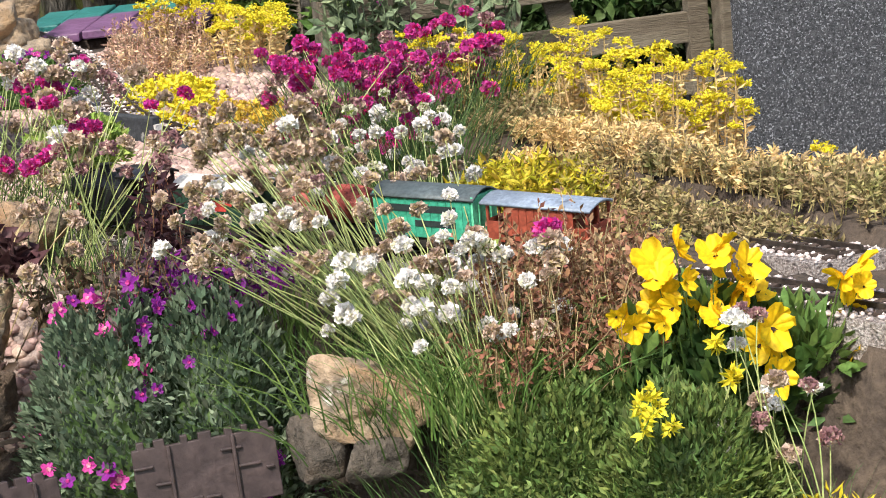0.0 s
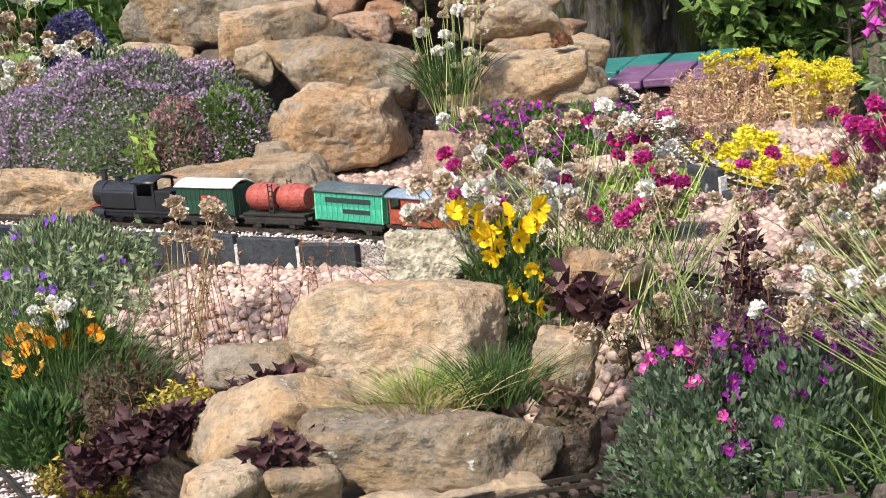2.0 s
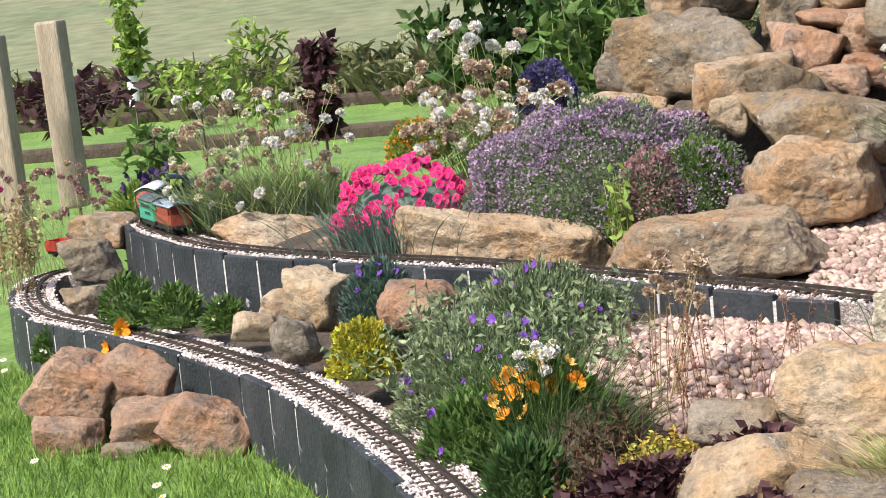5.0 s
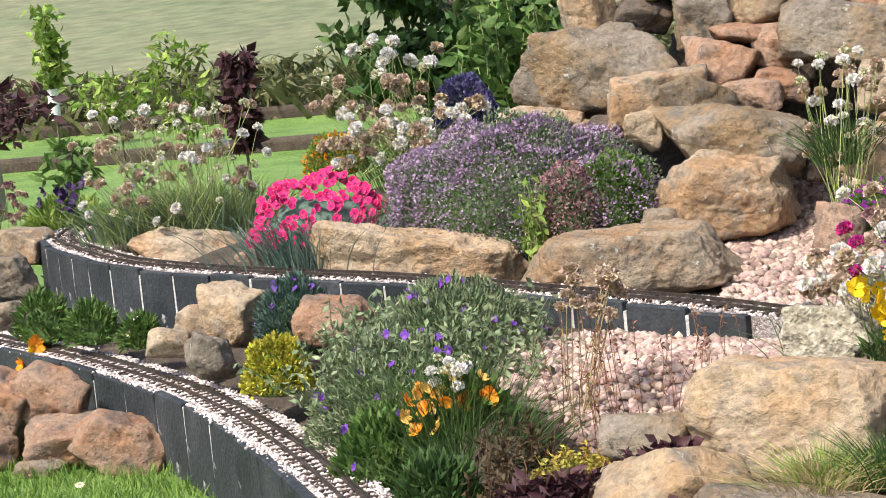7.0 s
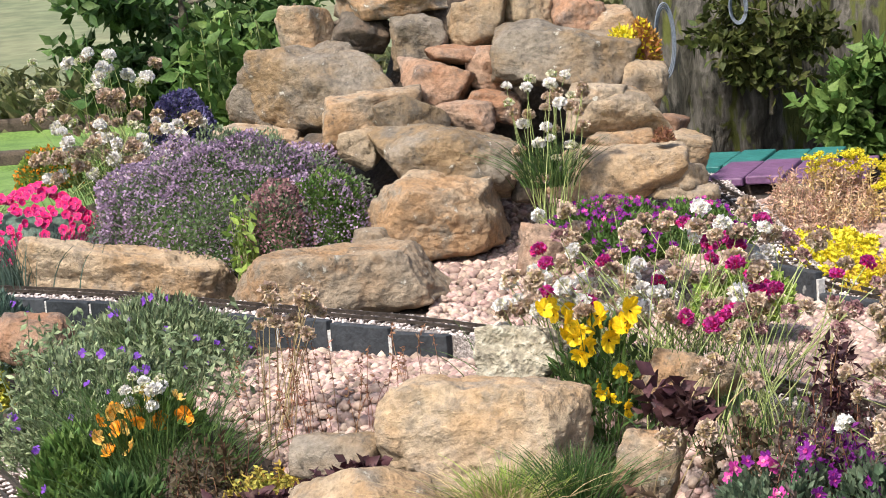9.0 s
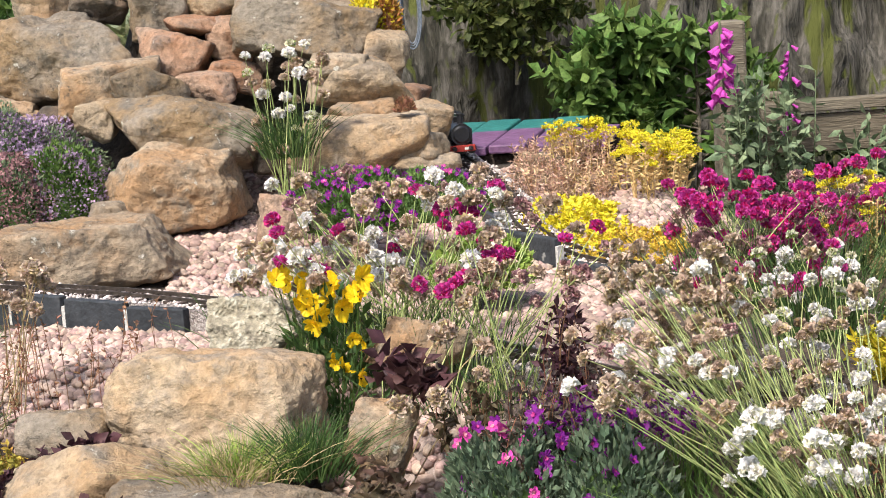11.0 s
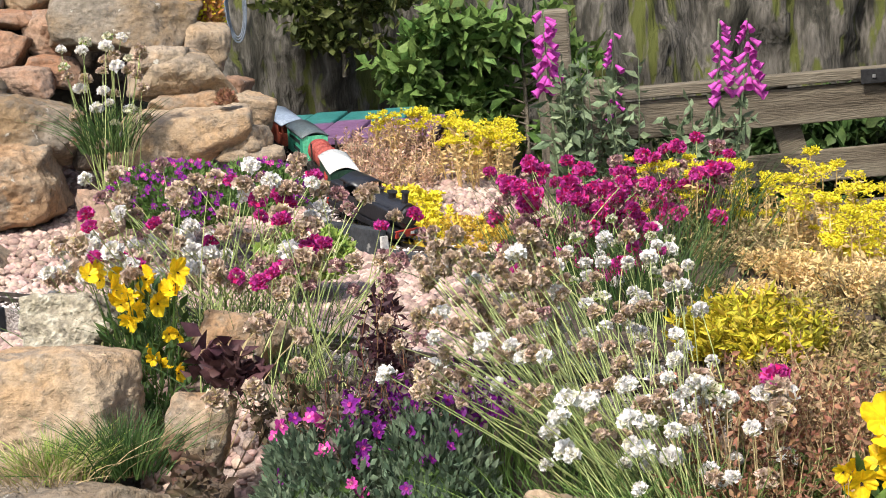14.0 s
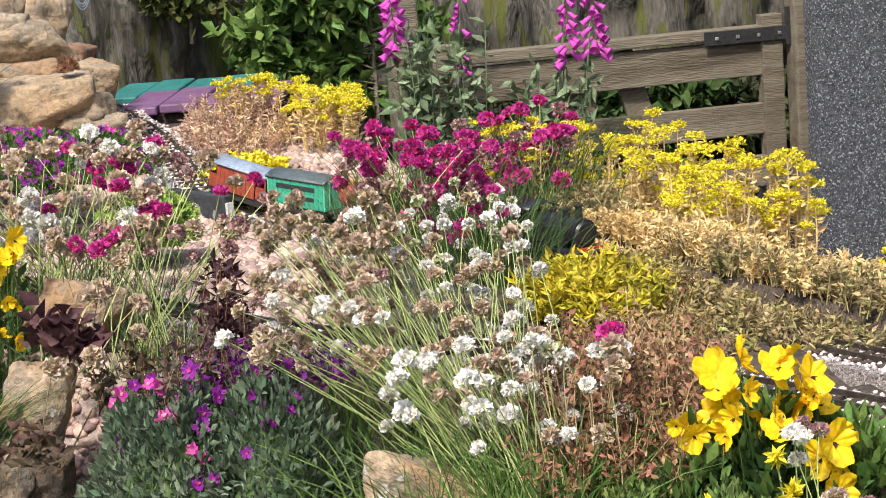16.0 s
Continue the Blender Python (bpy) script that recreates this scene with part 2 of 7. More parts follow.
def rock_verts(w, dp, h, seed, sub=4, rough=1.0, cuts=12):
    """A quarried boulder: a block cut by tilted planes, with worn edges, bedding ledges and chipped faces."""
    r = np.random.default_rng(seed)
    v, fc = ico(sub)
    n = [np.array(a, float) + r.normal(0, 0.22, 3) for a in ((1, 0, 0), (-1, 0, 0), (0, 1, 0), (0, -1, 0), (0, 0, 1), (0, 0, -1))]
    d = [r.uniform(0.62, 0.74) for _ in n]
    for _ in range(cuts):
        n.append(r.normal(0, 1, 3))
        d.append(r.uniform(0.72, 0.9))
    n = np.array([a / np.linalg.norm(a) for a in n])
    q = np.maximum(v @ n.T, 1e-3) / np.array(d)
    rad = 1.0 / np.power((q ** 32).sum(1), 1 / 32.0)
    p = v * rad[:, None]
    lo, hi = p.min(0), p.max(0)
    p = (p - (lo + hi) / 2) / (hi - lo) * 1.05
    p = p * np.array([w, dp, h])
    s = (w * dp * h) ** (1 / 3)
    dis = 0.034 * noise3(p / s, 1.8, seed) + 0.03 * noise3(p / s, 4.5, seed + 5) + 0.02 * noise3(p / s, 11.0, seed + 9) + 0.013 * noise3(p / s, 26.0, seed + 2)
    bed = noise3(p / s * np.array([0.5, 0.5, 2.2]), 2.4, seed + 3)
    ledge = np.round(bed * 4) / 4 * 0.6 + bed * 0.4
    chip = np.minimum(noise3(p / s, 3.1, seed + 17) + 0.18, 0)
    p = p + v * ((dis + 0.026 * ledge + 0.12 * chip) * rough * s)[:, None]
    return p, fc


def rock(name, label, c, w, h, material, dp=None, roll=0.0, yaw=0.0, seed=1, sub=4, rough=1.0, group="", pitch=0.0):
    dp = dp or 0.75 * w
    p, fc = rock_verts(w * 1.04, dp, h * 1.04, seed, sub, rough)
    ob = mesh_ob(name, p, fc, material, smooth=True)
    ob.matrix_basis = pose(*c, pitch, 0, yaw) @ pose(0, 0, 0, 0, roll, 0)
    return tagged(ob, label, "rock", group)


# ---- plan: the running line and the lower line ----
def smooth_path(pts, step=0.01):
    """A Catmull-Rom line through plan points, resampled evenly."""
    p = np.array(pts, float)
    p = np.vstack([2 * p[0] - p[1], p, 2 * p[-1] - p[-2]])
    out = []
    for i in range(1, len(p) - 2):
        u = np.linspace(0, 1, 60, endpoint=False)[:, None]
        a, b, c, d = p[i - 1], p[i], p[i + 1], p[i + 2]
        out.append(0.5 * (2 * b + (c - a) * u + (2 * a - 5 * b + 4 * c - d) * u ** 2 + (3 * b - a - 3 * c + d) * u ** 3))
    q = np.vstack(out + [p[-2:-1]])
    s = np.r_[0, np.cumsum(np.linalg.norm(np.diff(q, axis=0), axis=1))]
    t = np.arange(0, s[-1], step)
    return np.c_[[np.interp(t, s, q[:, i]) for i in range(q.shape[1])]].T


LINE_PTS = [(1.240, 1.980), (1.120, 2.220), (0.950, 2.480), (0.740, 2.720), (0.520, 2.960), (0.350, 3.220), (0.145, 3.530), (-0.199, 3.816), (-0.385, 3.932), (-0.657, 4.139), (-1.136, 4.489), (-1.583, 4.740), (-2.022, 5.056), (-2.320, 5.407), (-2.514, 5.700), (-2.562, 5.958), (-2.513, 6.071), (-2.104, 6.191), (-1.344, 6.271), (-0.529, 6.271), (0.083, 6.021), (0.351, 5.750), (0.397, 5.191), (0.451, 4.995), (0.492, 4.692), (0.525, 4.379), (0.624, 4.234), (0.832, 3.965), (0.976, 3.845), (1.147, 3.666), (1.236, 3.088), (1.287, 2.695), (1.335, 2.382)]
LINE = smooth_path(LINE_PTS)
LOW = smooth_path([(-0.548, 2.216), (-0.717, 2.692), (-0.952, 3.158), (-1.208, 3.599), (-1.496, 4.019), (-1.771, 4.333), (-2.065, 4.626), (-2.369, 4.886), (-2.615, 5.110), (-2.816, 5.421), (-2.970, 5.795), (-2.941, 5.961), (-2.786, 5.904)])
NEAR = smooth_path([(-0.108, 2.479), (-0.025, 2.522), (0.069, 2.554), (0.166, 2.580), (0.257, 2.605), (0.324, 2.615)])


def side(path2, x, y):
    """Signed distance to a plan line: plus to its left, going along it."""
    p = path2[::4]
    t = np.gradient(p, axis=0)
    d2 = (x[..., None] - p[:, 0]) ** 2 + (y[..., None] - p[:, 1]) ** 2
    k = d2.argmin(-1)
    cr = t[k, 0] * (y - p[k, 1]) - t[k, 1] * (x - p[k, 0])
    return np.sqrt(np.take_along_axis(d2, k[..., None], -1)[..., 0]) * np.sign(cr), k


def sst(a, b, x):
    u = np.clip((x - a) / (b - a), 0, 1)
    return u * u * (3 - 2 * u)


def ground_z(x, y):
    """The lie of the land: lawn, front bank, raised beds, far lawn and the hill."""
    x, y = np.broadcast_arrays(np.asarray(x, float), np.asarray(y, float))
    dl, _ = side(LOW, x, y)
    lv, kk = side(LINE, x, y)
    v = y + 0.95 * np.clip(x, -0.35, 1.6)
    bed = 0.41 + 0.015 * np.sin(3 * x + 1) * np.sin(4 * y) + 0.19 * sst(4.72, 5.3, y) * sst(-2.2, -1.2, x) + 0.07 * sst(4.2, 4.7, y) * sst(-0.6, -0.3, x)
    bed = bed + 0.55 * np.exp(-((x + 0.25) / 0.3) ** 4 - ((y - 5.75) / 0.3) ** 4)
    bed = bed - 0.42 * sst(0.85, 1.3, x) * sst(4.3, 5.2, y) - 0.55 * sst(1.3, 1.75, x) * sst(2.6, 3.9, y) - 0.22 * sst(0.1, 0.35, x) * sst(4.9, 5.3, y)
    front = 0.17 + (bed - 0.17) * sst(2.85, 3.25, v) - 0.12 * sst(2.5, 1.6, v)
    left = 0.26 + (bed - 0.26) * sst(0.07, 0.33, -dl)
    w = sst(-0.75, -0.4, x)
    garden = left * (1 - w) + front * w
    lawn_here = (dl > -0.055) & (x < -0.45)
    garden = np.where((lv > 0.03) & (kk < 138) & (x < 0.0), np.minimum(garden, 0.28 + 0.135 * sst(-1.3, -0.6, x)), garden)
    lz = LZ[::4][kk]
    shoulder = sst(0.5, 0.12, np.abs(lv)) * (x > -0.1) * (y < 5.2) * (y > 3.1)
    garden = garden + shoulder * np.maximum(lz - 0.03 - garden, 0)
    edged = (lv > 0.03) & (kk < 138) & (x < 0.0)
    garden = np.where((np.abs(lv) < 0.085) & ~lawn_here & ~edged, lz - 0.03, garden)
    garden = np.where((np.abs(dl) < 0.08) & ~lawn_here, Z_LOW - 0.03, garden)
    b = sst(6.45, 6.8, y - 0.05 * np.clip(-x - 1, 0, 2)) * (x < 0.3)
    b = np.maximum(b, sst(-2.75, -3.2, x) * (y > 5.2))
    z = np.where(lawn_here, LAWN_Z, garden * (1 - b) + LAWN_Z * b)
    z = z + 0.1 * sst(12.4, 12.6, y) + 0.12 * sst(13.9, 14.1, y)
    far = np.clip(y - 14.6, 0, 250)
    return z + far * 0.095 + 0.1 * sst(14.2, 15.2, y)


def ground():
    gx = np.r_[-400, -200, -100, -60, -40, -25, -16, -10, np.arange(-7, -4, 0.2), np.arange(-4, 3.4, 0.03), np.arange(3.4, 7, 0.3), 10, 20, 50, 120, 400]
    gy = np.r_[-300, -100, -30, -10, -4, np.arange(-2, 1.8, 0.3), np.arange(1.8, 7.0, 0.03), np.arange(7.0, 18, 0.2), np.arange(18, 40, 1), 50, 70, 100, 150, 250, 500]
    xx, yy = np.meshgrid(gx, gy)
    zz = ground_z(xx, yy)
    zz = zz + 0.004 * np.sin(31 * xx + 7 * yy) * np.sin(27 * yy - 5 * xx) * (yy < 12)
    v = np.c_[xx.ravel(), yy.ravel(), zz.ravel()]
    nx, ny = len(gx), len(gy)
    i = (np.arange(ny - 1)[:, None] * nx + np.arange(nx - 1)).ravel()
    f = np.c_[i, i + 1, i + nx + 1, i + nx]
    ob = mesh_ob("ground", v, f, [SOIL, LAWN, FIELD, GRAVELBASE], smooth=True)
    c = v[f].mean(1)
    dl, _ = side(LOW, c[:, 0], c[:, 1])
    kind = np.zeros(len(f), int)
    kind[(np.abs(c[:, 2] - LAWN_Z) < 0.02) & (c[:, 0] < -0.4)] = 1
    kind[(c[:, 1] > 6.5) & (c[:, 0] < 0.3)] = 1
    kind[(c[:, 1] < 1.5) | (c[:, 0] < -3.1)] = 1
    kind[(c[:, 1] > 14.6)] = 2
    kind[gravel_zone(c[:, 0], c[:, 1]) & (kind == 0)] = 3
    ob.data.polygons.foreach_set("material_index", kind.astype(np.int32))
    return tagged(ob, "garden ground of soil, gravel, mown lawn and a grassy hill field", "ground", kind="structure")


def gravel_zone(x, y):
    a = ((x + 0.38 + 0.5 * (y - 3.6)) / 0.42) ** 2 + ((y - 3.6) / 0.33) ** 2 < 1
    b = (x > -0.32) & (x < 1.0) & (y > 3.7) & (y < 5.1)
    c = ((x - 0.32) / 0.34) ** 2 + ((y - 3.35) / 0.62) ** 2 < 1
    return a | b | c


LINE_Z = [0.440, 0.438, 0.434, 0.443, 0.444, 0.446, 0.450, 0.462, 0.473, 0.471, 0.473, 0.475, 0.477, 0.480, 0.479, 0.483, 0.484, 0.423, 0.322, 0.322, 0.438, 0.544, 0.573, 0.542, 0.510, 0.469, 0.427, 0.403, 0.380, 0.358, 0.364, 0.386, 0.414]


def line_z(path2):
    pts = np.array(LINE_PTS)
    k = [int(((path2 - q) ** 2).sum(1).argmin()) for q in pts]
    return np.interp(np.arange(len(path2)), k, LINE_Z)


LZ = line_z(LINE)
tagged(ground(), kind="structure")


# ---- tracks ----
def offset(path2, d):
    t = np.gradient(path2, axis=0)
    t /= np.linalg.norm(t, axis=1)[:, None]
    return path2 + np.c_[-t[:, 1], t[:, 0]] * d


def sweep(path2, z, profile, name, material, parent, label=""):
    """A profile of (side, height) points swept along a plan line at height z."""
    n, k = len(path2), len(profile)
    zz = np.broadcast_to(np.asarray(z, float), (n,))
    rows = [np.c_[offset(path2, s), zz + h] for s, h in profile]
    v = np.stack(rows, 1).reshape(-1, 3)
    f = [(i * k + j, i * k + (j + 1) % k, (i + 1) * k + (j + 1) % k, (i + 1) * k + j) for i in range(n - 1) for j in range(k)]
    f += [tuple(range(k))[::-1], tuple((n - 1) * k + j for j in range(k))]
    return mesh_ob(name, v, f, material, parent, label)


def sleeper_mesh(length):
    bm = box_bm([(0, 0, 0, length, 0.0105, 0.006)], 0.0012)
    me = bpy.data.meshes.new("sleeper")
    bm.to_mesh(me)
    bm.free()
    me.materials.append(SLEEPER)
    return me


def track(name, label, path2, z, rails, length=0.062, pitch=0.0215, width=0.055, start=0, end=None):
    th = tagged(new(name), label, "railway track")
    p = path2[start:end:3]
    zz = np.asarray(z, float)
    zz = zz[start:end:3] if zz.ndim else zz
    for r in rails:
        sweep(p, zz, [(r - 0.0022, 0.005), (r - 0.0022, 0.0125), (r + 0.0022, 0.0125), (r + 0.0022, 0.005)], "rail", RAIL, th, "dark weathered steel rail")
    me = sleeper_mesh(length)
    full = path2[start:end]
    st = max(1, int(round(pitch / 0.01)))
    tg = np.gradient(full, axis=0)
    za = np.broadcast_to(z if np.ndim(z) == 0 else np.asarray(z)[start:end], (len(full),))
    dist = 0.0
    i = 0.0
    rr = random.Random(3)
    while i < len(full) - 1:
        k = int(i)
        share("sleeper", me, th, pose(full[k, 0], full[k, 1], za[k] + 0.003, 0, 0, math.degrees(math.atan2(tg[k, 1], tg[k, 0])) + 90 + rr.uniform(-2, 2)))
        i += pitch * 100
    return th


track("garden_railway_track", "narrow model railway track on dark sleepers in pale ballast", LINE, LZ, (-0.0205, 0.0205), length=0.078, pitch=0.033)
track("lower_railway_track", "brown rusty model railway track curving on a raised bed", LOW, Z_LOW, (-0.0205, -0.0145, 0.0205), length=0.085, pitch=0.034)
track("loose_track_panel", "dark plastic model track panel lying at the bank's foot", NEAR, 0.30, (-0.018, 0.018), length=0.075, pitch=0.026)

bed = tagged(new("ballast_bed"), "pale pink granite ballast strip under the upper track", "ballast")
sweep(LINE[::3], LZ[::3], [(-0.062, -0.05), (-0.06, 0.0), (0.06, 0.0), (0.062, -0.05)], "ballast", BALLAST, bed)
bed = tagged(new("ballast_bed"), "pale pink granite ballast strip under the lower track", "ballast")
sweep(LOW[::3], Z_LOW, [(-0.075, -0.08), (-0.07, 0.0), (0.056, 0.0), (0.057, -0.05)], "ballast", BALLAST, bed)


def slab_wall(name, label, path2, off, z, depth, start, end, length):
    """A retaining edge of upright slabs set end to end along a plan line, with pale joints."""
    th = tagged(new(name), label, "retaining wall")
    o = offset(path2, off)
    n = int(length * 100)
    rr = random.Random(5)
    for i in range(start, end - 1, n):
        j = min(i + n, end - 1)
        a, b = o[i], o[j]
        zt = (z[i] if np.ndim(z) else z)
        L = float(np.linalg.norm(b - a))
        if L < 0.03:
            continue
        ang = math.degrees(math.atan2(b[1] - a[1], b[0] - a[0]))
        dz = rr.uniform(-0.004, 0.004)
        bm = box_bm([(0, 0, 0, L - 0.008, 0.022, depth)], 0.003)
        ob = part("slab", bm, SLATE, th)
        ob.matrix_basis = pose((a[0] + b[0]) / 2, (a[1] + b[1]) / 2, zt - depth / 2 + dz, rr.uniform(-1, 1), rr.uniform(-0.5, 0.5), ang)
        bm = box_bm([(0, 0, 0, 0.009, 0.017, depth * rr.uniform(0.75, 0.98))])
        ob = part("joint", bm, MORTAR, th, "pale mortar joint")
        ob.matrix_basis = pose(b[0], b[1], zt - depth / 2 - 0.002, 0, 0, ang)
    return th


slab_wall("slate_wall", "dark slate slab edging with pale mortar joints below the upper track", LINE, 0.07, LZ + 0.004, 0.17, 235, 572, 0.16)
slab_wall("slate_wall", "dark slate slab wall with white streaks holding the lower track", LOW, 0.066, Z_LOW + 0.004, 0.24, 0, len(LOW) - 20, 0.2)
slab_wall("slate_wall", "dark slate slab edging beside the descending track", LINE, -0.068, LZ + 0.003, 0.1, 980, 1082, 0.2)


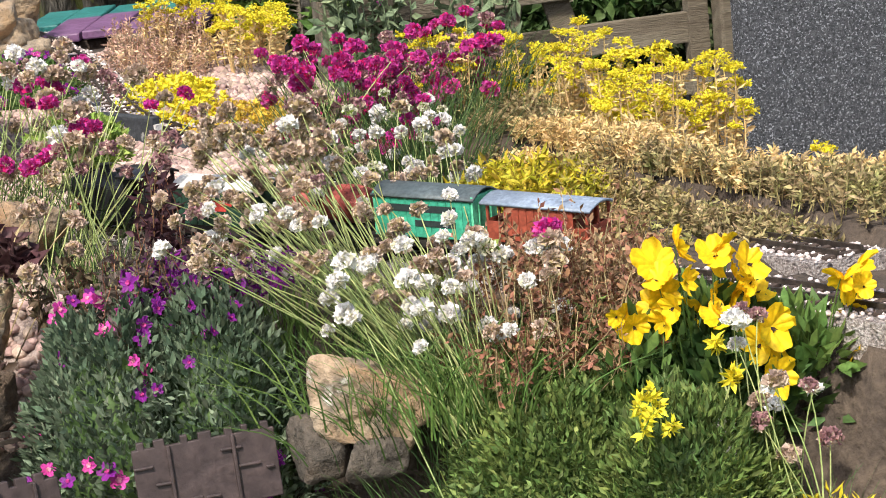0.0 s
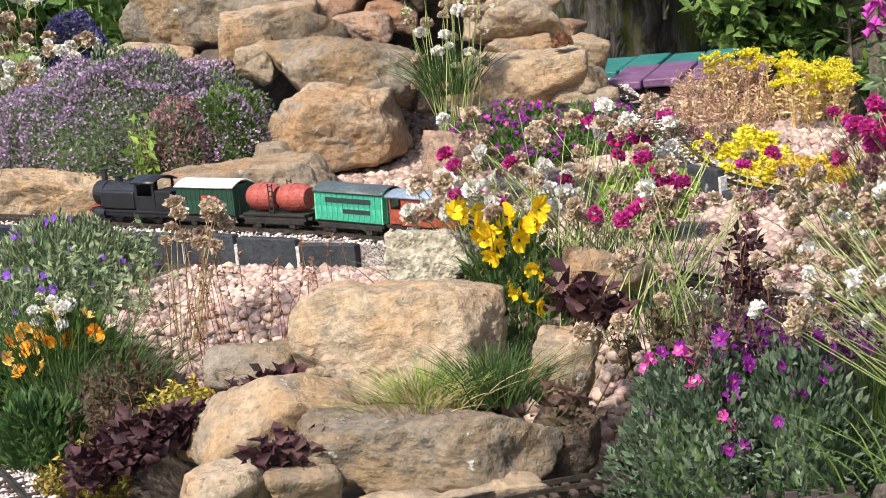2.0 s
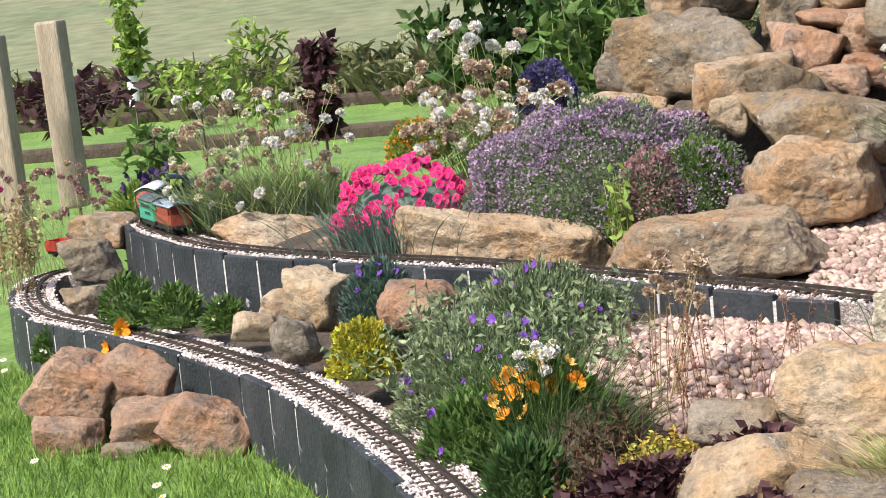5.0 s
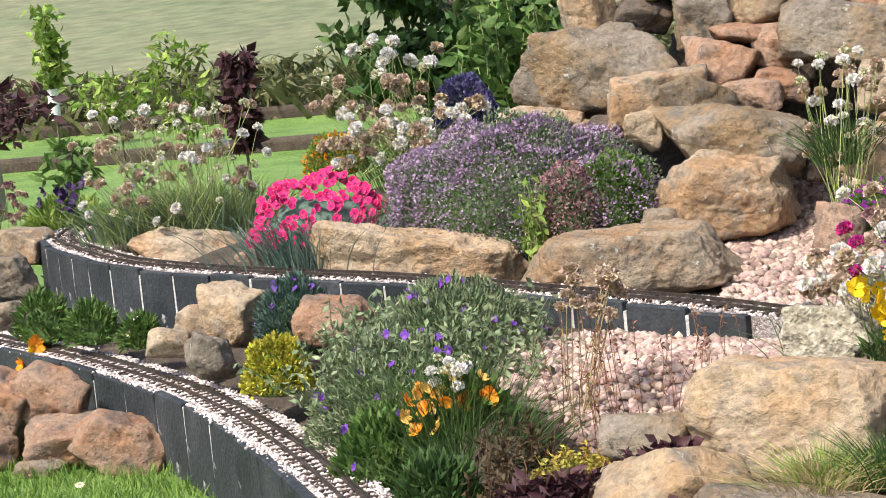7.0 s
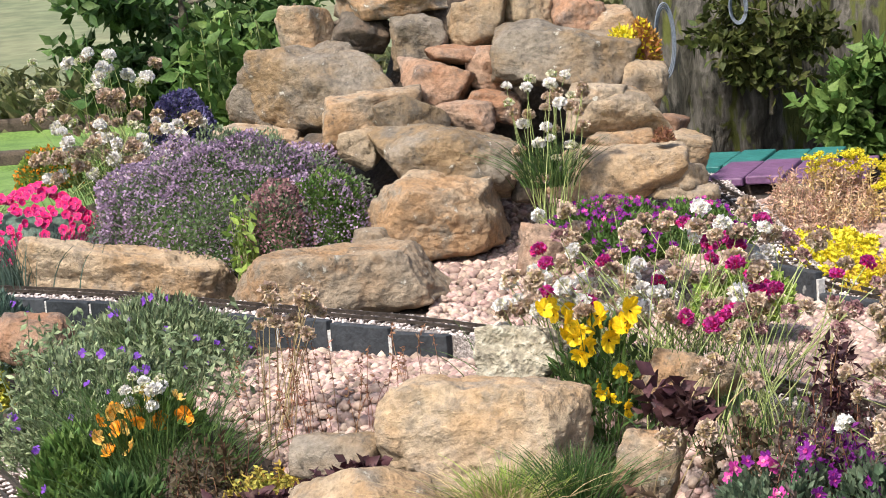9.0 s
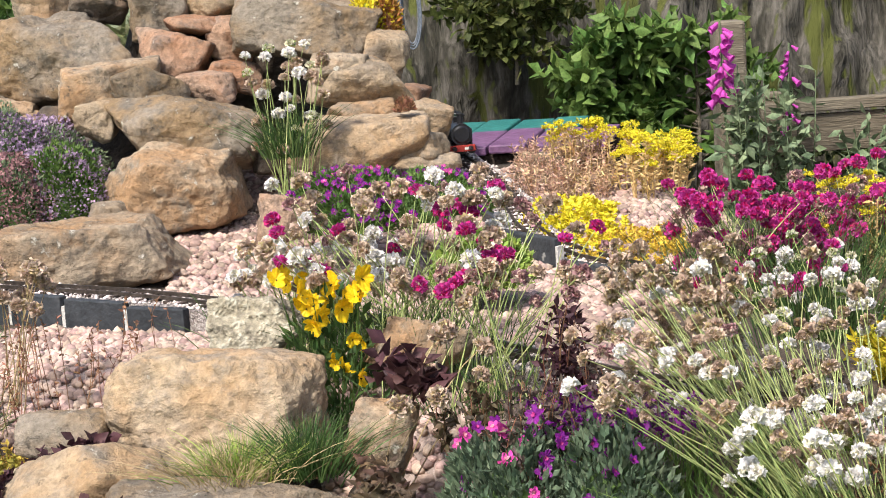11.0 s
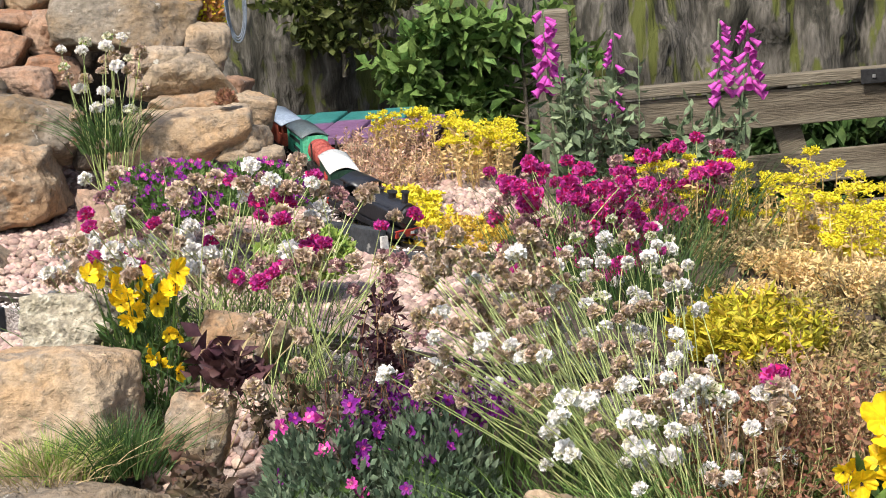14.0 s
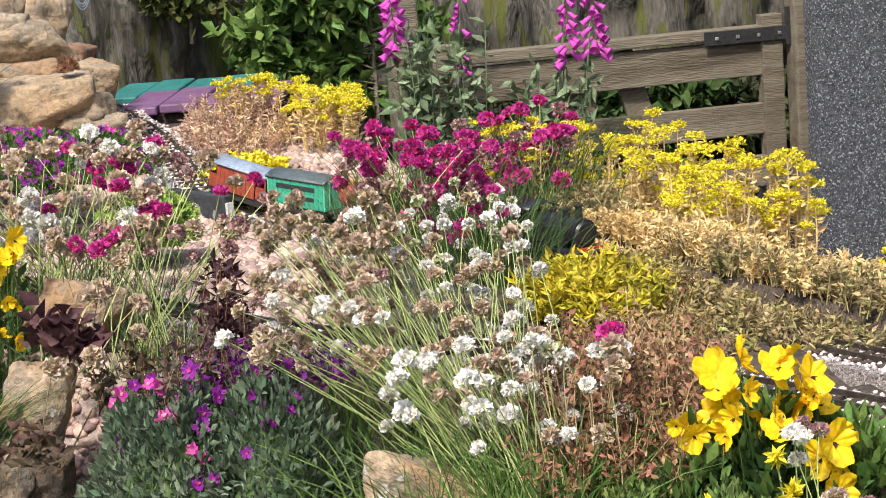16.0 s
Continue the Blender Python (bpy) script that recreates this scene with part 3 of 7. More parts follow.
# ---- rocks ----
ROCKS = [
    ((-0.658, 5.330, 0.903), 0.470, 0.264, GREY, 0.8, 11, -14, "grey-brown boulder stacked in the rockery mound"),
    ((-0.846, 5.360, 0.865), 0.179, 0.166, GREY, 0.9, 12, -30, "grey-brown boulder stacked in the rockery mound"),
    ((-0.720, 5.500, 1.052), 0.149, 0.153, TAN, 1, 13, 0, "tan sandstone boulder stacked in the rockery mound"),
    ((-0.558, 5.500, 1.042), 0.187, 0.119, SHADED_ST, 1, 14, 0, "dark shaded boulder stacked in the rockery mound"),
    ((-0.476, 5.550, 1.124), 0.333, 0.097, TAN, 0.8, 15, 0, "tan sandstone boulder stacked in the rockery mound"),
    ((-0.392, 5.450, 1.003), 0.163, 0.154, GREY, 1, 16, 0, "grey-brown boulder stacked in the rockery mound"),
    ((-0.225, 5.450, 1.057), 0.179, 0.160, OCHRE, 1, 17, 0, "golden sandstone boulder stacked in the rockery mound"),
    ((-0.062, 5.450, 1.071), 0.157, 0.104, OCHRE, 1, 18, 0, "golden sandstone boulder stacked in the rockery mound"),
    ((0.060, 5.420, 1.044), 0.130, 0.107, PINK, 1, 19, 0, "reddish-brown boulder stacked in the rockery mound"),
    ((0.168, 5.400, 1.014), 0.129, 0.113, TAN, 1, 20, 0, "tan sandstone boulder stacked in the rockery mound"),
    ((-0.270, 5.320, 0.968), 0.182, 0.057, PINK, 1, 21, 4, "reddish-brown boulder stacked in the rockery mound"),
    ((-0.337, 5.250, 0.889), 0.191, 0.145, PINK, 1, 22, 0, "reddish-brown boulder stacked in the rockery mound"),
    ((-0.194, 5.300, 0.922), 0.124, 0.129, PINK, 1, 23, 0, "reddish-brown boulder stacked in the rockery mound"),
    ((0.018, 5.200, 0.941), 0.368, 0.171, GREY, 0.9, 24, 6, "grey-brown boulder stacked in the rockery mound"),
    ((-0.513, 5.100, 0.834), 0.271, 0.126, TAN, 0.8, 25, -14, "tan sandstone boulder stacked in the rockery mound"),
    ((-0.395, 5.000, 0.822), 0.197, 0.108, GREY, 0.8, 26, 8, "grey-brown boulder stacked in the rockery mound"),
    ((-0.246, 5.120, 0.810), 0.154, 0.088, PINK, 1, 27, 6, "reddish-brown boulder stacked in the rockery mound"),
    ((-0.199, 5.200, 0.841), 0.109, 0.061, PINK, 1, 28, 0, "reddish-brown boulder stacked in the rockery mound"),
    ((-0.146, 5.150, 0.821), 0.076, 0.090, PINK, 1, 29, 0, "reddish-brown boulder stacked in the rockery mound"),
    ((-0.534, 4.980, 0.747), 0.123, 0.108, OCHRE, 0.9, 30, -20, "golden sandstone boulder stacked in the rockery mound"),
    ((-0.634, 5.050, 0.750), 0.122, 0.086, SHADED_ST, 1, 31, 0, "dark shaded boulder stacked in the rockery mound"),
    ((-0.316, 4.870, 0.714), 0.391, 0.185, GREY, 0.8, 32, 3, "grey-brown boulder stacked in the rockery mound"),
    ((-0.340, 4.720, 0.589), 0.363, 0.234, TAN, 0.7, 33, -4, "tan sandstone boulder stacked in the rockery mound"),
    ((-0.467, 4.600, 0.555), 0.105, 0.059, GREY, 0.8, 34, 0, "grey-brown boulder stacked in the rockery mound"),
    ((0.156, 4.980, 0.813), 0.259, 0.145, OCHRE, 0.8, 35, -6, "golden sandstone boulder stacked in the rockery mound"),
    ((0.223, 5.100, 0.857), 0.123, 0.150, OCHRE, 0.8, 36, 12, "golden sandstone boulder stacked in the rockery mound"),
    ((0.107, 4.950, 0.854), 0.144, 0.065, TAN, 0.8, 37, -10, "tan sandstone boulder stacked in the rockery mound"),
    ((0.150, 4.900, 0.729), 0.175, 0.071, TAN, 0.9, 38, -4, "tan sandstone boulder stacked in the rockery mound"),
    ((0.306, 4.920, 0.702), 0.136, 0.098, OCHRE, 0.9, 39, 12, "golden sandstone boulder stacked in the rockery mound"),
    ((0.290, 5.000, 0.758), 0.087, 0.057, PINK, 0.9, 40, 8, "reddish-brown boulder stacked in the rockery mound"),
    ((0.133, 4.770, 0.666), 0.334, 0.141, OCHRE, 0.7, 41, -11, "golden sandstone boulder stacked in the rockery mound"),
    ((0.272, 4.740, 0.650), 0.160, 0.074, OCHRE, 0.8, 42, -5, "golden sandstone boulder stacked in the rockery mound"),
    ((-0.086, 4.820, 0.650), 0.093, 0.102, SHADED_ST, 1, 43, 0, "dark shaded boulder stacked in the rockery mound"),
    ((0.305, 4.720, 0.616), 0.154, 0.040, OCHRE, 0.8, 44, 0, "golden sandstone boulder stacked in the rockery mound"),
    ((-0.840, 5.220, 0.781), 0.238, 0.057, TAN, 0.9, 45, 4, "tan sandstone boulder stacked in the rockery mound"),
    ((-0.734, 5.150, 0.748), 0.070, 0.056, TAN, 0.9, 46, 0, "tan sandstone boulder stacked in the rockery mound"),
    ((-0.550, 4.420, 0.475), 0.530, 0.183, TAN, 0.6, 60, -9, "tan sandstone boulder lying in the gravel bed"),
    ((-0.048, 4.150, 0.573), 0.103, 0.116, PINK, 0.8, 61, 0, "reddish-brown boulder lying in the gravel bed"),
    ((-1.121, 4.740, 0.484), 0.566, 0.159, OCHRE, 0.3, 62, 2, "tan sandstone slab laid as a kerb beside the track"),
    ((-1.928, 5.250, 0.480), 0.354, 0.115, TAN, 0.45, 63, 0, "tan sandstone boulder set in the bank beside the track"),
    ((-1.599, 5.050, 0.459), 0.240, 0.099, PINK, 0.5, 64, 6, "reddish-brown boulder set in the bank beside the track"),
    ((-2.222, 5.550, 0.509), 0.180, 0.154, GREY, 0.8, 65, 20, "grey-brown boulder set in the bank beside the track"),
    ((-1.513, 4.300, 0.445), 0.152, 0.138, OCHRE, 0.7, 66, 0, "golden sandstone boulder set in the bank beside the track"),
    ((-1.604, 4.320, 0.423), 0.104, 0.081, TAN, 0.7, 67, 10, "tan sandstone boulder set in the bank beside the track"),
    ((-1.658, 4.250, 0.390), 0.108, 0.075, TAN, 0.8, 68, 0, "tan sandstone boulder set in the bank beside the track"),
    ((-1.502, 4.100, 0.384), 0.133, 0.096, GREY, 0.8, 69, 8, "grey-brown boulder set in the bank beside the track"),
    ((-1.173, 4.050, 0.452), 0.193, 0.103, PINK, 0.7, 70, 4, "reddish-brown boulder set in the bank beside the track"),
    ((-2.681, 5.750, 0.461), 0.209, 0.114, TAN, 0.8, 71, 0, "tan sandstone boulder set in the bank beside the track"),
    ((-2.628, 5.500, 0.400), 0.165, 0.172, GREY, 0.8, 72, -20, "grey-brown boulder set in the bank beside the track"),
    ((-2.482, 5.100, 0.344), 0.147, 0.086, GREY, 0.8, 73, 0, "grey-brown boulder set in the bank beside the track"),
    ((-2.172, 4.250, 0.246), 0.250, 0.201, PINK, 0.6, 80, 14, "reddish-brown boulder piled against the slate wall by the lawn"),
    ((-1.976, 4.250, 0.274), 0.200, 0.140, PINK, 0.6, 81, 6, "reddish-brown boulder piled against the slate wall by the lawn"),
    ((-1.881, 4.150, 0.187), 0.275, 0.117, PINK, 0.6, 82, -8, "reddish-brown boulder piled against the slate wall by the lawn"),
    ((-1.749, 4.100, 0.177), 0.255, 0.137, PINK, 0.6, 83, 10, "reddish-brown boulder piled against the slate wall by the lawn"),
    ((-2.152, 4.150, 0.158), 0.192, 0.100, PINK, 0.6, 84, 8, "reddish-brown boulder piled against the slate wall by the lawn"),
    ((-1.946, 4.080, 0.137), 0.132, 0.042, GREY, 0.6, 85, 0, "grey-brown boulder piled against the slate wall by the lawn"),
    ((-0.145, 3.000, 0.426), 0.337, 0.206, OCHRE, 0.62, 90, -6, "golden sandstone boulder at the edge of the gravel bed"),
    ((-0.381, 3.000, 0.415), 0.149, 0.079, GREY, 0.8, 91, -6, "grey-brown boulder at the edge of the gravel bed"),
    ((0.213, 3.100, 0.494), 0.184, 0.085, TAN, 0.5, 92, 4, "tan sandstone boulder at the edge of the gravel bed"),
    ((0.119, 2.780, 0.423), 0.102, 0.128, TAN, 0.6, 93, 20, "tan sandstone boulder at the edge of the gravel bed"),
    ((-0.338, 2.800, 0.366), 0.279, 0.162, OCHRE, 0.7, 100, -4, "golden sandstone boulder in the front rockery bank"),
    ((-0.096, 2.660, 0.347), 0.377, 0.139, GREY, 0.5, 101, 2, "grey-brown boulder in the front rockery bank"),
    ((-0.389, 2.600, 0.334), 0.125, 0.069, TAN, 0.8, 102, -6, "tan sandstone boulder in the front rockery bank"),
    ((-0.276, 2.580, 0.339), 0.114, 0.056, OCHRE, 0.8, 103, 4, "golden sandstone boulder in the front rockery bank"),
    ((-0.067, 2.600, 0.288), 0.252, 0.067, OCHRE, 0.5, 104, -8, "golden sandstone boulder in the front rockery bank"),
    ((0.109, 2.700, 0.329), 0.104, 0.145, SHADED_ST, 0.8, 105, 10, "dark shaded boulder in the front rockery bank"),
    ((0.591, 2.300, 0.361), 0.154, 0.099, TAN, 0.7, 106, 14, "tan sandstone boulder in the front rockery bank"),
    ((0.531, 2.300, 0.310), 0.088, 0.081, SHADED_ST, 0.8, 107, 0, "dark shaded boulder in the front rockery bank"),
    ((0.592, 2.250, 0.292), 0.080, 0.060, SHADED_ST, 0.8, 108, 0, "dark shaded boulder in the front rockery bank"),
    ((0.659, 4.950, 0.538), 0.213, 0.095, OCHRE, 0.6, 110, 0, "golden sandstone boulder lying beside the descending track"),
]
for c, w, h, mt, dp, sd, tip, lab in ROCKS:
    big = w * h > 0.012
    rock("boulder", lab, c, w, h, mt, dp=w * dp, roll=tip + 5, yaw=random.Random(sd + 1).uniform(-15, 15), seed=sd, sub=6 if w * h > 0.05 else 5 if big else 4, group="rockery stones")
rock("paving_stone", "flat pinkish stone on the path beside the house wall", (1.646, 3.300, 0.196), 0.146, 0.063, PINK, dp=0.16, seed=120)
rock("paving_stone", "flat pinkish stone on the path beside the house wall", (1.919, 3.550, 0.113), 0.143, 0.061, PINK, dp=0.16, seed=121)
rock("paving_stone", "flat pinkish stone on the path beside the house wall", (1.620, 2.900, 0.220), 0.110, 0.050, PINK, dp=0.16, seed=122)
LICHEN = mat("lichen_stone", [(0.16, 0.14, 0.11), (0.34, 0.3, 0.22), (0.52, 0.49, 0.4)], 45, 0.95, 1.0, 120)
rock("lichen_boulder", "pitted pale stone crusted with lichen beside the track", (-0.072, 3.200, 0.528), 0.154, 0.105, LICHEN, dp=0.13, seed=77, sub=5, rough=1.6)


# ---- gate, walls, posts ----
def gate():
    th = thing("wooden_gate", "weathered grey wooden field gate with diagonal braces, closed", "gate", (1.937, 5.750, -0.170), rz=0.0)
    w, top = 1.13, 0.77
    rails = [(top - 0.02, 0.035), (top - 0.105, 0.115), (top - 0.30, 0.10), (top - 0.47, 0.10), (top - 0.63, 0.10)]
    for z, hh in rails:
        ob = part("rail", box_bm([(0, 0, z, w, 0.03 if hh > 0.05 else 0.06, hh)], 0.004), WOOD, th)
    for sx, zz in ((0.22, -1), (-0.22, 1)):
        ob = part("brace", box_bm([(0, 0, 0, 0.085, 0.022, 0.78)], 0.003), WOOD, th)
        ob.matrix_basis = pose(sx * w * 0.6, 0.03, top - 0.42, 0, 16 * zz, 0)
    for sx in (-1, 1):
        part("stile", box_bm([(sx * (w / 2 - 0.03), -0.004, top - 0.36, 0.07, 0.05, 0.78)], 0.004), WOOD, th)
    iron = mat("black_iron", [(0.015, 0.015, 0.016), (0.035, 0.035, 0.036)], 40, 0.6, 0.2, 100)
    part("hinge_strap", box_bm([(w / 2 - 0.11, -0.035, top - 0.03, 0.3, 0.008, 0.045), (w / 2 + 0.03, -0.035, top - 0.01, 0.035, 0.01, 0.12)], 0.002), iron, th, "black iron strap hinge with pale bolts")
    bolt = mat("bolt_zinc", [(0.5, 0.5, 0.5)], 30, 0.4, 0, 50, metal=0.8)
    for k in range(4):
        part("bolt", box_bm([(w / 2 - 0.22 + 0.07 * k, -0.041, top - 0.03, 0.011, 0.006, 0.011)], 0.002), bolt, th)
    return th


gate()


def post(label, c, w, h, material, dp=None, roll=0):
    bm = box_bm([(0, 0, 0, w, dp or w, h)], min(0.012, w * 0.12))
    for vtx in bm.verts:
        vtx.co.x += 0.004 * noise.noise(vtx.co * 7)
    me = bpy.data.meshes.new("gate_post")
    bm.to_mesh(me)
    bm.free()
    me.materials.append(material)
    ob = new("wooden_post", me)
    ob.matrix_basis = pose(*c, 0, roll, 0)
    return tagged(ob, label, "post")


post("square weathered timber gate post beside the pebbledash wall", (2.573, 5.720, 0.341), 0.086, 1.204, WOOD)
post("weathered timber post overgrown by climbers", (1.292, 5.800, 0.531), 0.096, 0.643, WOOD)
post("tall pale squared timber post on the lawn", (-3.320, 6.900, 0.790), 0.100, 0.740, POSTWOOD, roll=-1.3)
post("grey timber post by the lawn", (-3.427, 6.600, 0.769), 0.084, 0.715, POSTWOOD, roll=-1)

part_wall = thing("wall_north", "old stone retaining wall, dark and stained with moss", "wall", kind="structure")
wall_v = []
WX = np.arange(0.25, 5.0, 0.03)
WZ = np.arange(-0.05, 3.0, 0.04)
for zq in WZ:
    for xq in WX:
        q = Vector((xq * 2.2, 0.3, zq * 0.9))
        wall_v.append((xq, 7.1 + 0.12 * noise.noise(q * 1.7) + 0.07 * noise.noise(q * 5) + 0.035 * noise.noise(q * 13) - 0.1 * max(0, 1.1 - zq), zq))
nw = len(WX)
wall_f = [(r * nw + k, r * nw + k + 1, (r + 1) * nw + k + 1, (r + 1) * nw + k) for r in range(len(WZ) - 1) for k in range(nw - 1)]
wv = np.array(wall_v)
nn = len(wv)
wv2 = np.vstack([wv, wv + [0, 0.4, 0]])
rim = [(k, k + nn, k + 1 + nn, k + 1) for k in range(nw - 1)] + [((len(WZ) - 1) * nw + k, (len(WZ) - 1) * nw + k + 1, (len(WZ) - 1) * nw + k + 1 + nn, (len(WZ) - 1) * nw + k + nn) for k in range(nw - 1)]
mesh_ob("masonry", wv2, wall_f + [tuple(i + nn for i in f[::-1]) for f in wall_f] + rim, OLDWALL, part_wall, smooth=True)
dash_p = (2.202, 4.750, 0.086)
dash = part("wall_east", box_bm([(dash_p[0] + 1.5, 4.79, 1.3, 3.0, 0.08, 3.4)], 0.01), DASH, None)
tagged(dash, "grey pebbledash house wall with dark base", "wall", kind="structure")

# ---- model train ----
BLACK = mat("loco_black", [(0.008, 0.008, 0.01), (0.02, 0.02, 0.024)], 60, 0.38, 0.05, 200, spec=0.5)
VANGREEN = mat("van_dark_green", [(0.012, 0.035, 0.022), (0.02, 0.055, 0.035)], 40, 0.55, 0.1, 200)
MINT = mat("van_mint", [(0.03, 0.24, 0.15), (0.05, 0.33, 0.21)], 40, 0.55, 0.1, 200)
MINTEND = mat("van_mint_light", [(0.1, 0.45, 0.25), (0.13, 0.52, 0.3)], 40, 0.55, 0.1, 200)
CASK = mat("cask_red", [(0.24, 0.045, 0.035), (0.36, 0.09, 0.07)], 50, 0.55, 0.15, 200)
BRAKE = mat("brake_red_brown", [(0.2, 0.04, 0.022), (0.3, 0.07, 0.04)], 40, 0.6, 0.1, 200)
WHITEROOF = mat("roof_white", [(0.6, 0.59, 0.55), (0.78, 0.77, 0.73)], 40, 0.6, 0.05, 200)
GREYROOF = mat("roof_grey", [(0.16, 0.2, 0.26), (0.26, 0.31, 0.38)], 40, 0.4, 0.05, 200)
DARKROOF = mat("roof_dark", [(0.05, 0.065, 0.07), (0.09, 0.11, 0.115)], 40, 0.5, 0.05, 200)
CHASSIS = mat("chassis", [(0.012, 0.011, 0.01), (0.035, 0.03, 0.026)], 60, 0.7, 0.1, 200)
REDBAR = mat("buffer_red", [(0.35, 0.04, 0.03)], 60, 0.5, 0, 200)
MARK_DARK = mat("marking_dark", [(0.02, 0.03, 0.03)], 60, 0.6, 0, 200)
MARK_RED = mat("marking_red", [(0.42, 0.05, 0.04)], 60, 0.6, 0, 200)
MARK_WHITE = mat("marking_white", [(0.65, 0.65, 0.6)], 60, 0.6, 0, 200)


def cyl_bm(r1, r2, length, m, seg=20, bm=None):
    bm = bm or bmesh.new()
    bmesh.ops.create_cone(bm, cap_ends=True, segments=seg, radius1=r1, radius2=r2, depth=length, matrix=m)
    return bm


def wheels(th, xs, r=0.0125, half=0.016):
    for x in xs:
        for sy in (-1, 1):
            bm = cyl_bm(r, r, 0.004, pose(0, 0, 0, 90))
            cyl_bm(r * 1.12, r * 1.12, 0.0015, pose(0, -sy * 0.0022, 0, 90), bm=bm)
            w = part("wheel", bm, CHASSIS, th)
            w.matrix_basis = pose(x, sy * (half + 0.001), r + 0.0126)


def underframe(th, L):
    part("underframe", box_bm([(0, 0, 0.031, L, 0.05, 0.008), (0, 0.024, 0.026, L * 0.94, 0.004, 0.009), (0, -0.024, 0.026, L * 0.94, 0.004, 0.009),
                               (L * 0.27, 0.023, 0.022, 0.014, 0.004, 0.016), (-L * 0.27, 0.023, 0.022, 0.014, 0.004, 0.016),
                               (L * 0.27, -0.023, 0.022, 0.014, 0.004, 0.016), (-L * 0.27, -0.023, 0.022, 0.014, 0.004, 0.016)], 0.0008), CHASSIS, th)
    for sx in (-1, 1):
        for sy in (-1, 1):
            part("buffer", cyl_bm(0.0045, 0.0032, 0.012, pose(sx * (L / 2 + 0.005), sy * 0.016, 0.031, 0, 90, 0), 10), CHASSIS, th)


def roof_bm(L, W, rise, z, t=0.003):
    bm = bmesh.new()
    n = 10
    ring = []
    for x in (-L / 2, L / 2):
        for lo in (0, 1):
            ring.append([bm.verts.new((x, W * (i / n - 0.5), z + rise * math.cos(math.pi * (i / n - 0.5)) - lo * t)) for i in range(n + 1)])
    a, b, c, d = ring
    for i in range(n):
        bm.faces.new((a[i], a[i + 1], c[i + 1], c[i]))
        bm.faces.new((b[i + 1], b[i], d[i], d[i + 1]))
        bm.faces.new((a[i + 1], a[i], b[i], b[i + 1]))
        bm.faces.new((c[i], c[i + 1], d[i + 1], d[i]))
    bm.faces.new((a[0], c[0], d[0], b[0]))
    bm.faces.new((c[n], a[n], b[n], d[n]))
    bmesh.ops.recalc_face_normals(bm, faces=bm.faces[:])
    return bm


def van(label, side_m, end_m, roof_m, marks):
    th = thing("goods_van", label, "model wagon")
    L = 0.148
    underframe(th, L)
    wheels(th, (-0.045, 0.045))
    part("body", box_bm([(0, 0, 0.062, L - 0.004, 0.056, 0.054)], 0.0006), side_m, th)
    plank = part("plank", box_bm([(0, 0, 0, 0.0108, 0.0012, 0.052)], 0.0004), side_m, th)
    plank.matrix_basis = pose(-5.5 * 0.0119, 0.0283, 0.062)
    for i in range(1, 24):
        share("plank", plank.data, th, pose((i % 12 - 5.5) * 0.0119, 0.0283 if i < 12 else -0.0283, 0.062))
    for sx in (-1, 1):
        part("end_panel", box_bm([(sx * (L / 2 - 0.0005), 0, 0.063, 0.003, 0.057, 0.056), (sx * (L / 2 + 0.0012), 0.014, 0.063, 0.002, 0.003, 0.054), (sx * (L / 2 + 0.0012), -0.014, 0.063, 0.002, 0.003, 0.054)], 0.0005), end_m, th)
    part("roof", roof_bm(L + 0.006, 0.062, 0.011, 0.0885), roof_m, th, smooth=True)
    for x, z, w, h, mm in marks:
        for sy in (-1, 1):
            part("marking", box_bm([(x * -sy, sy * 0.0292, z, w, 0.0008, h)]), mm, th)
    return th


def tank_wagon():
    th = thing("cask_wagon", "model flat wagon carrying two red wooden casks", "model wagon")
    underframe(th, 0.15)
    wheels(th, (-0.045, 0.045))
    part("deck", box_bm([(0, 0, 0.038, 0.15, 0.054, 0.005)], 0.001), CHASSIS, th)
    for sx in (-1, 1):
        bm = bmesh.new()
        prof = [(-0.033, 0.0), (-0.033, 0.019), (-0.03, 0.021), (-0.012, 0.0255), (0.012, 0.0255), (0.03, 0.021), (0.033, 0.019), (0.033, 0.0)]
        n = 22
        rows = [[bm.verts.new((x, r * math.cos(2 * math.pi * k / n), r * math.sin(2 * math.pi * k / n))) for k in range(n)] for x, r in prof[1:-1]]
        for a, b in zip(rows, rows[1:]):
            for k in range(n):
                bm.faces.new((a[k], a[(k + 1) % n], b[(k + 1) % n], b[k]))
        bm.faces.new(rows[0][::-1])
        bm.faces.new(rows[-1])
        bmesh.ops.recalc_face_normals(bm, faces=bm.faces[:])
        ob = part("cask", bm, CASK, th, smooth=False)
        ob.matrix_basis = pose(sx * 0.037, 0, 0.067)
        for hx in (-0.024, 0.0, 0.024):
            hp = part("hoop", cyl_bm(0.0262 - abs(hx) * 0.14, 0.0262 - abs(hx) * 0.14, 0.003, pose(0, 0, 0, 0, 90, 0), 22), CASK, ob)
            hp.matrix_basis = pose(hx, 0, 0)
    part("ladder", box_bm([(-0.004, 0.027, 0.068, 0.0018, 0.002, 0.055), (0.006, 0.027, 0.068, 0.0018, 0.002, 0.055)] + [(0.001, 0.027, 0.046 + 0.009 * i, 0.01, 0.002, 0.0018) for i in range(6)]
                          + [(-0.004, -0.027, 0.068, 0.0018, 0.002, 0.055), (0.006, -0.027, 0.068, 0.0018, 0.002, 0.055)] + [(0.001, -0.027, 0.046 + 0.009 * i, 0.01, 0.002, 0.0018) for i in range(6)]), CHASSIS, th)
    return th


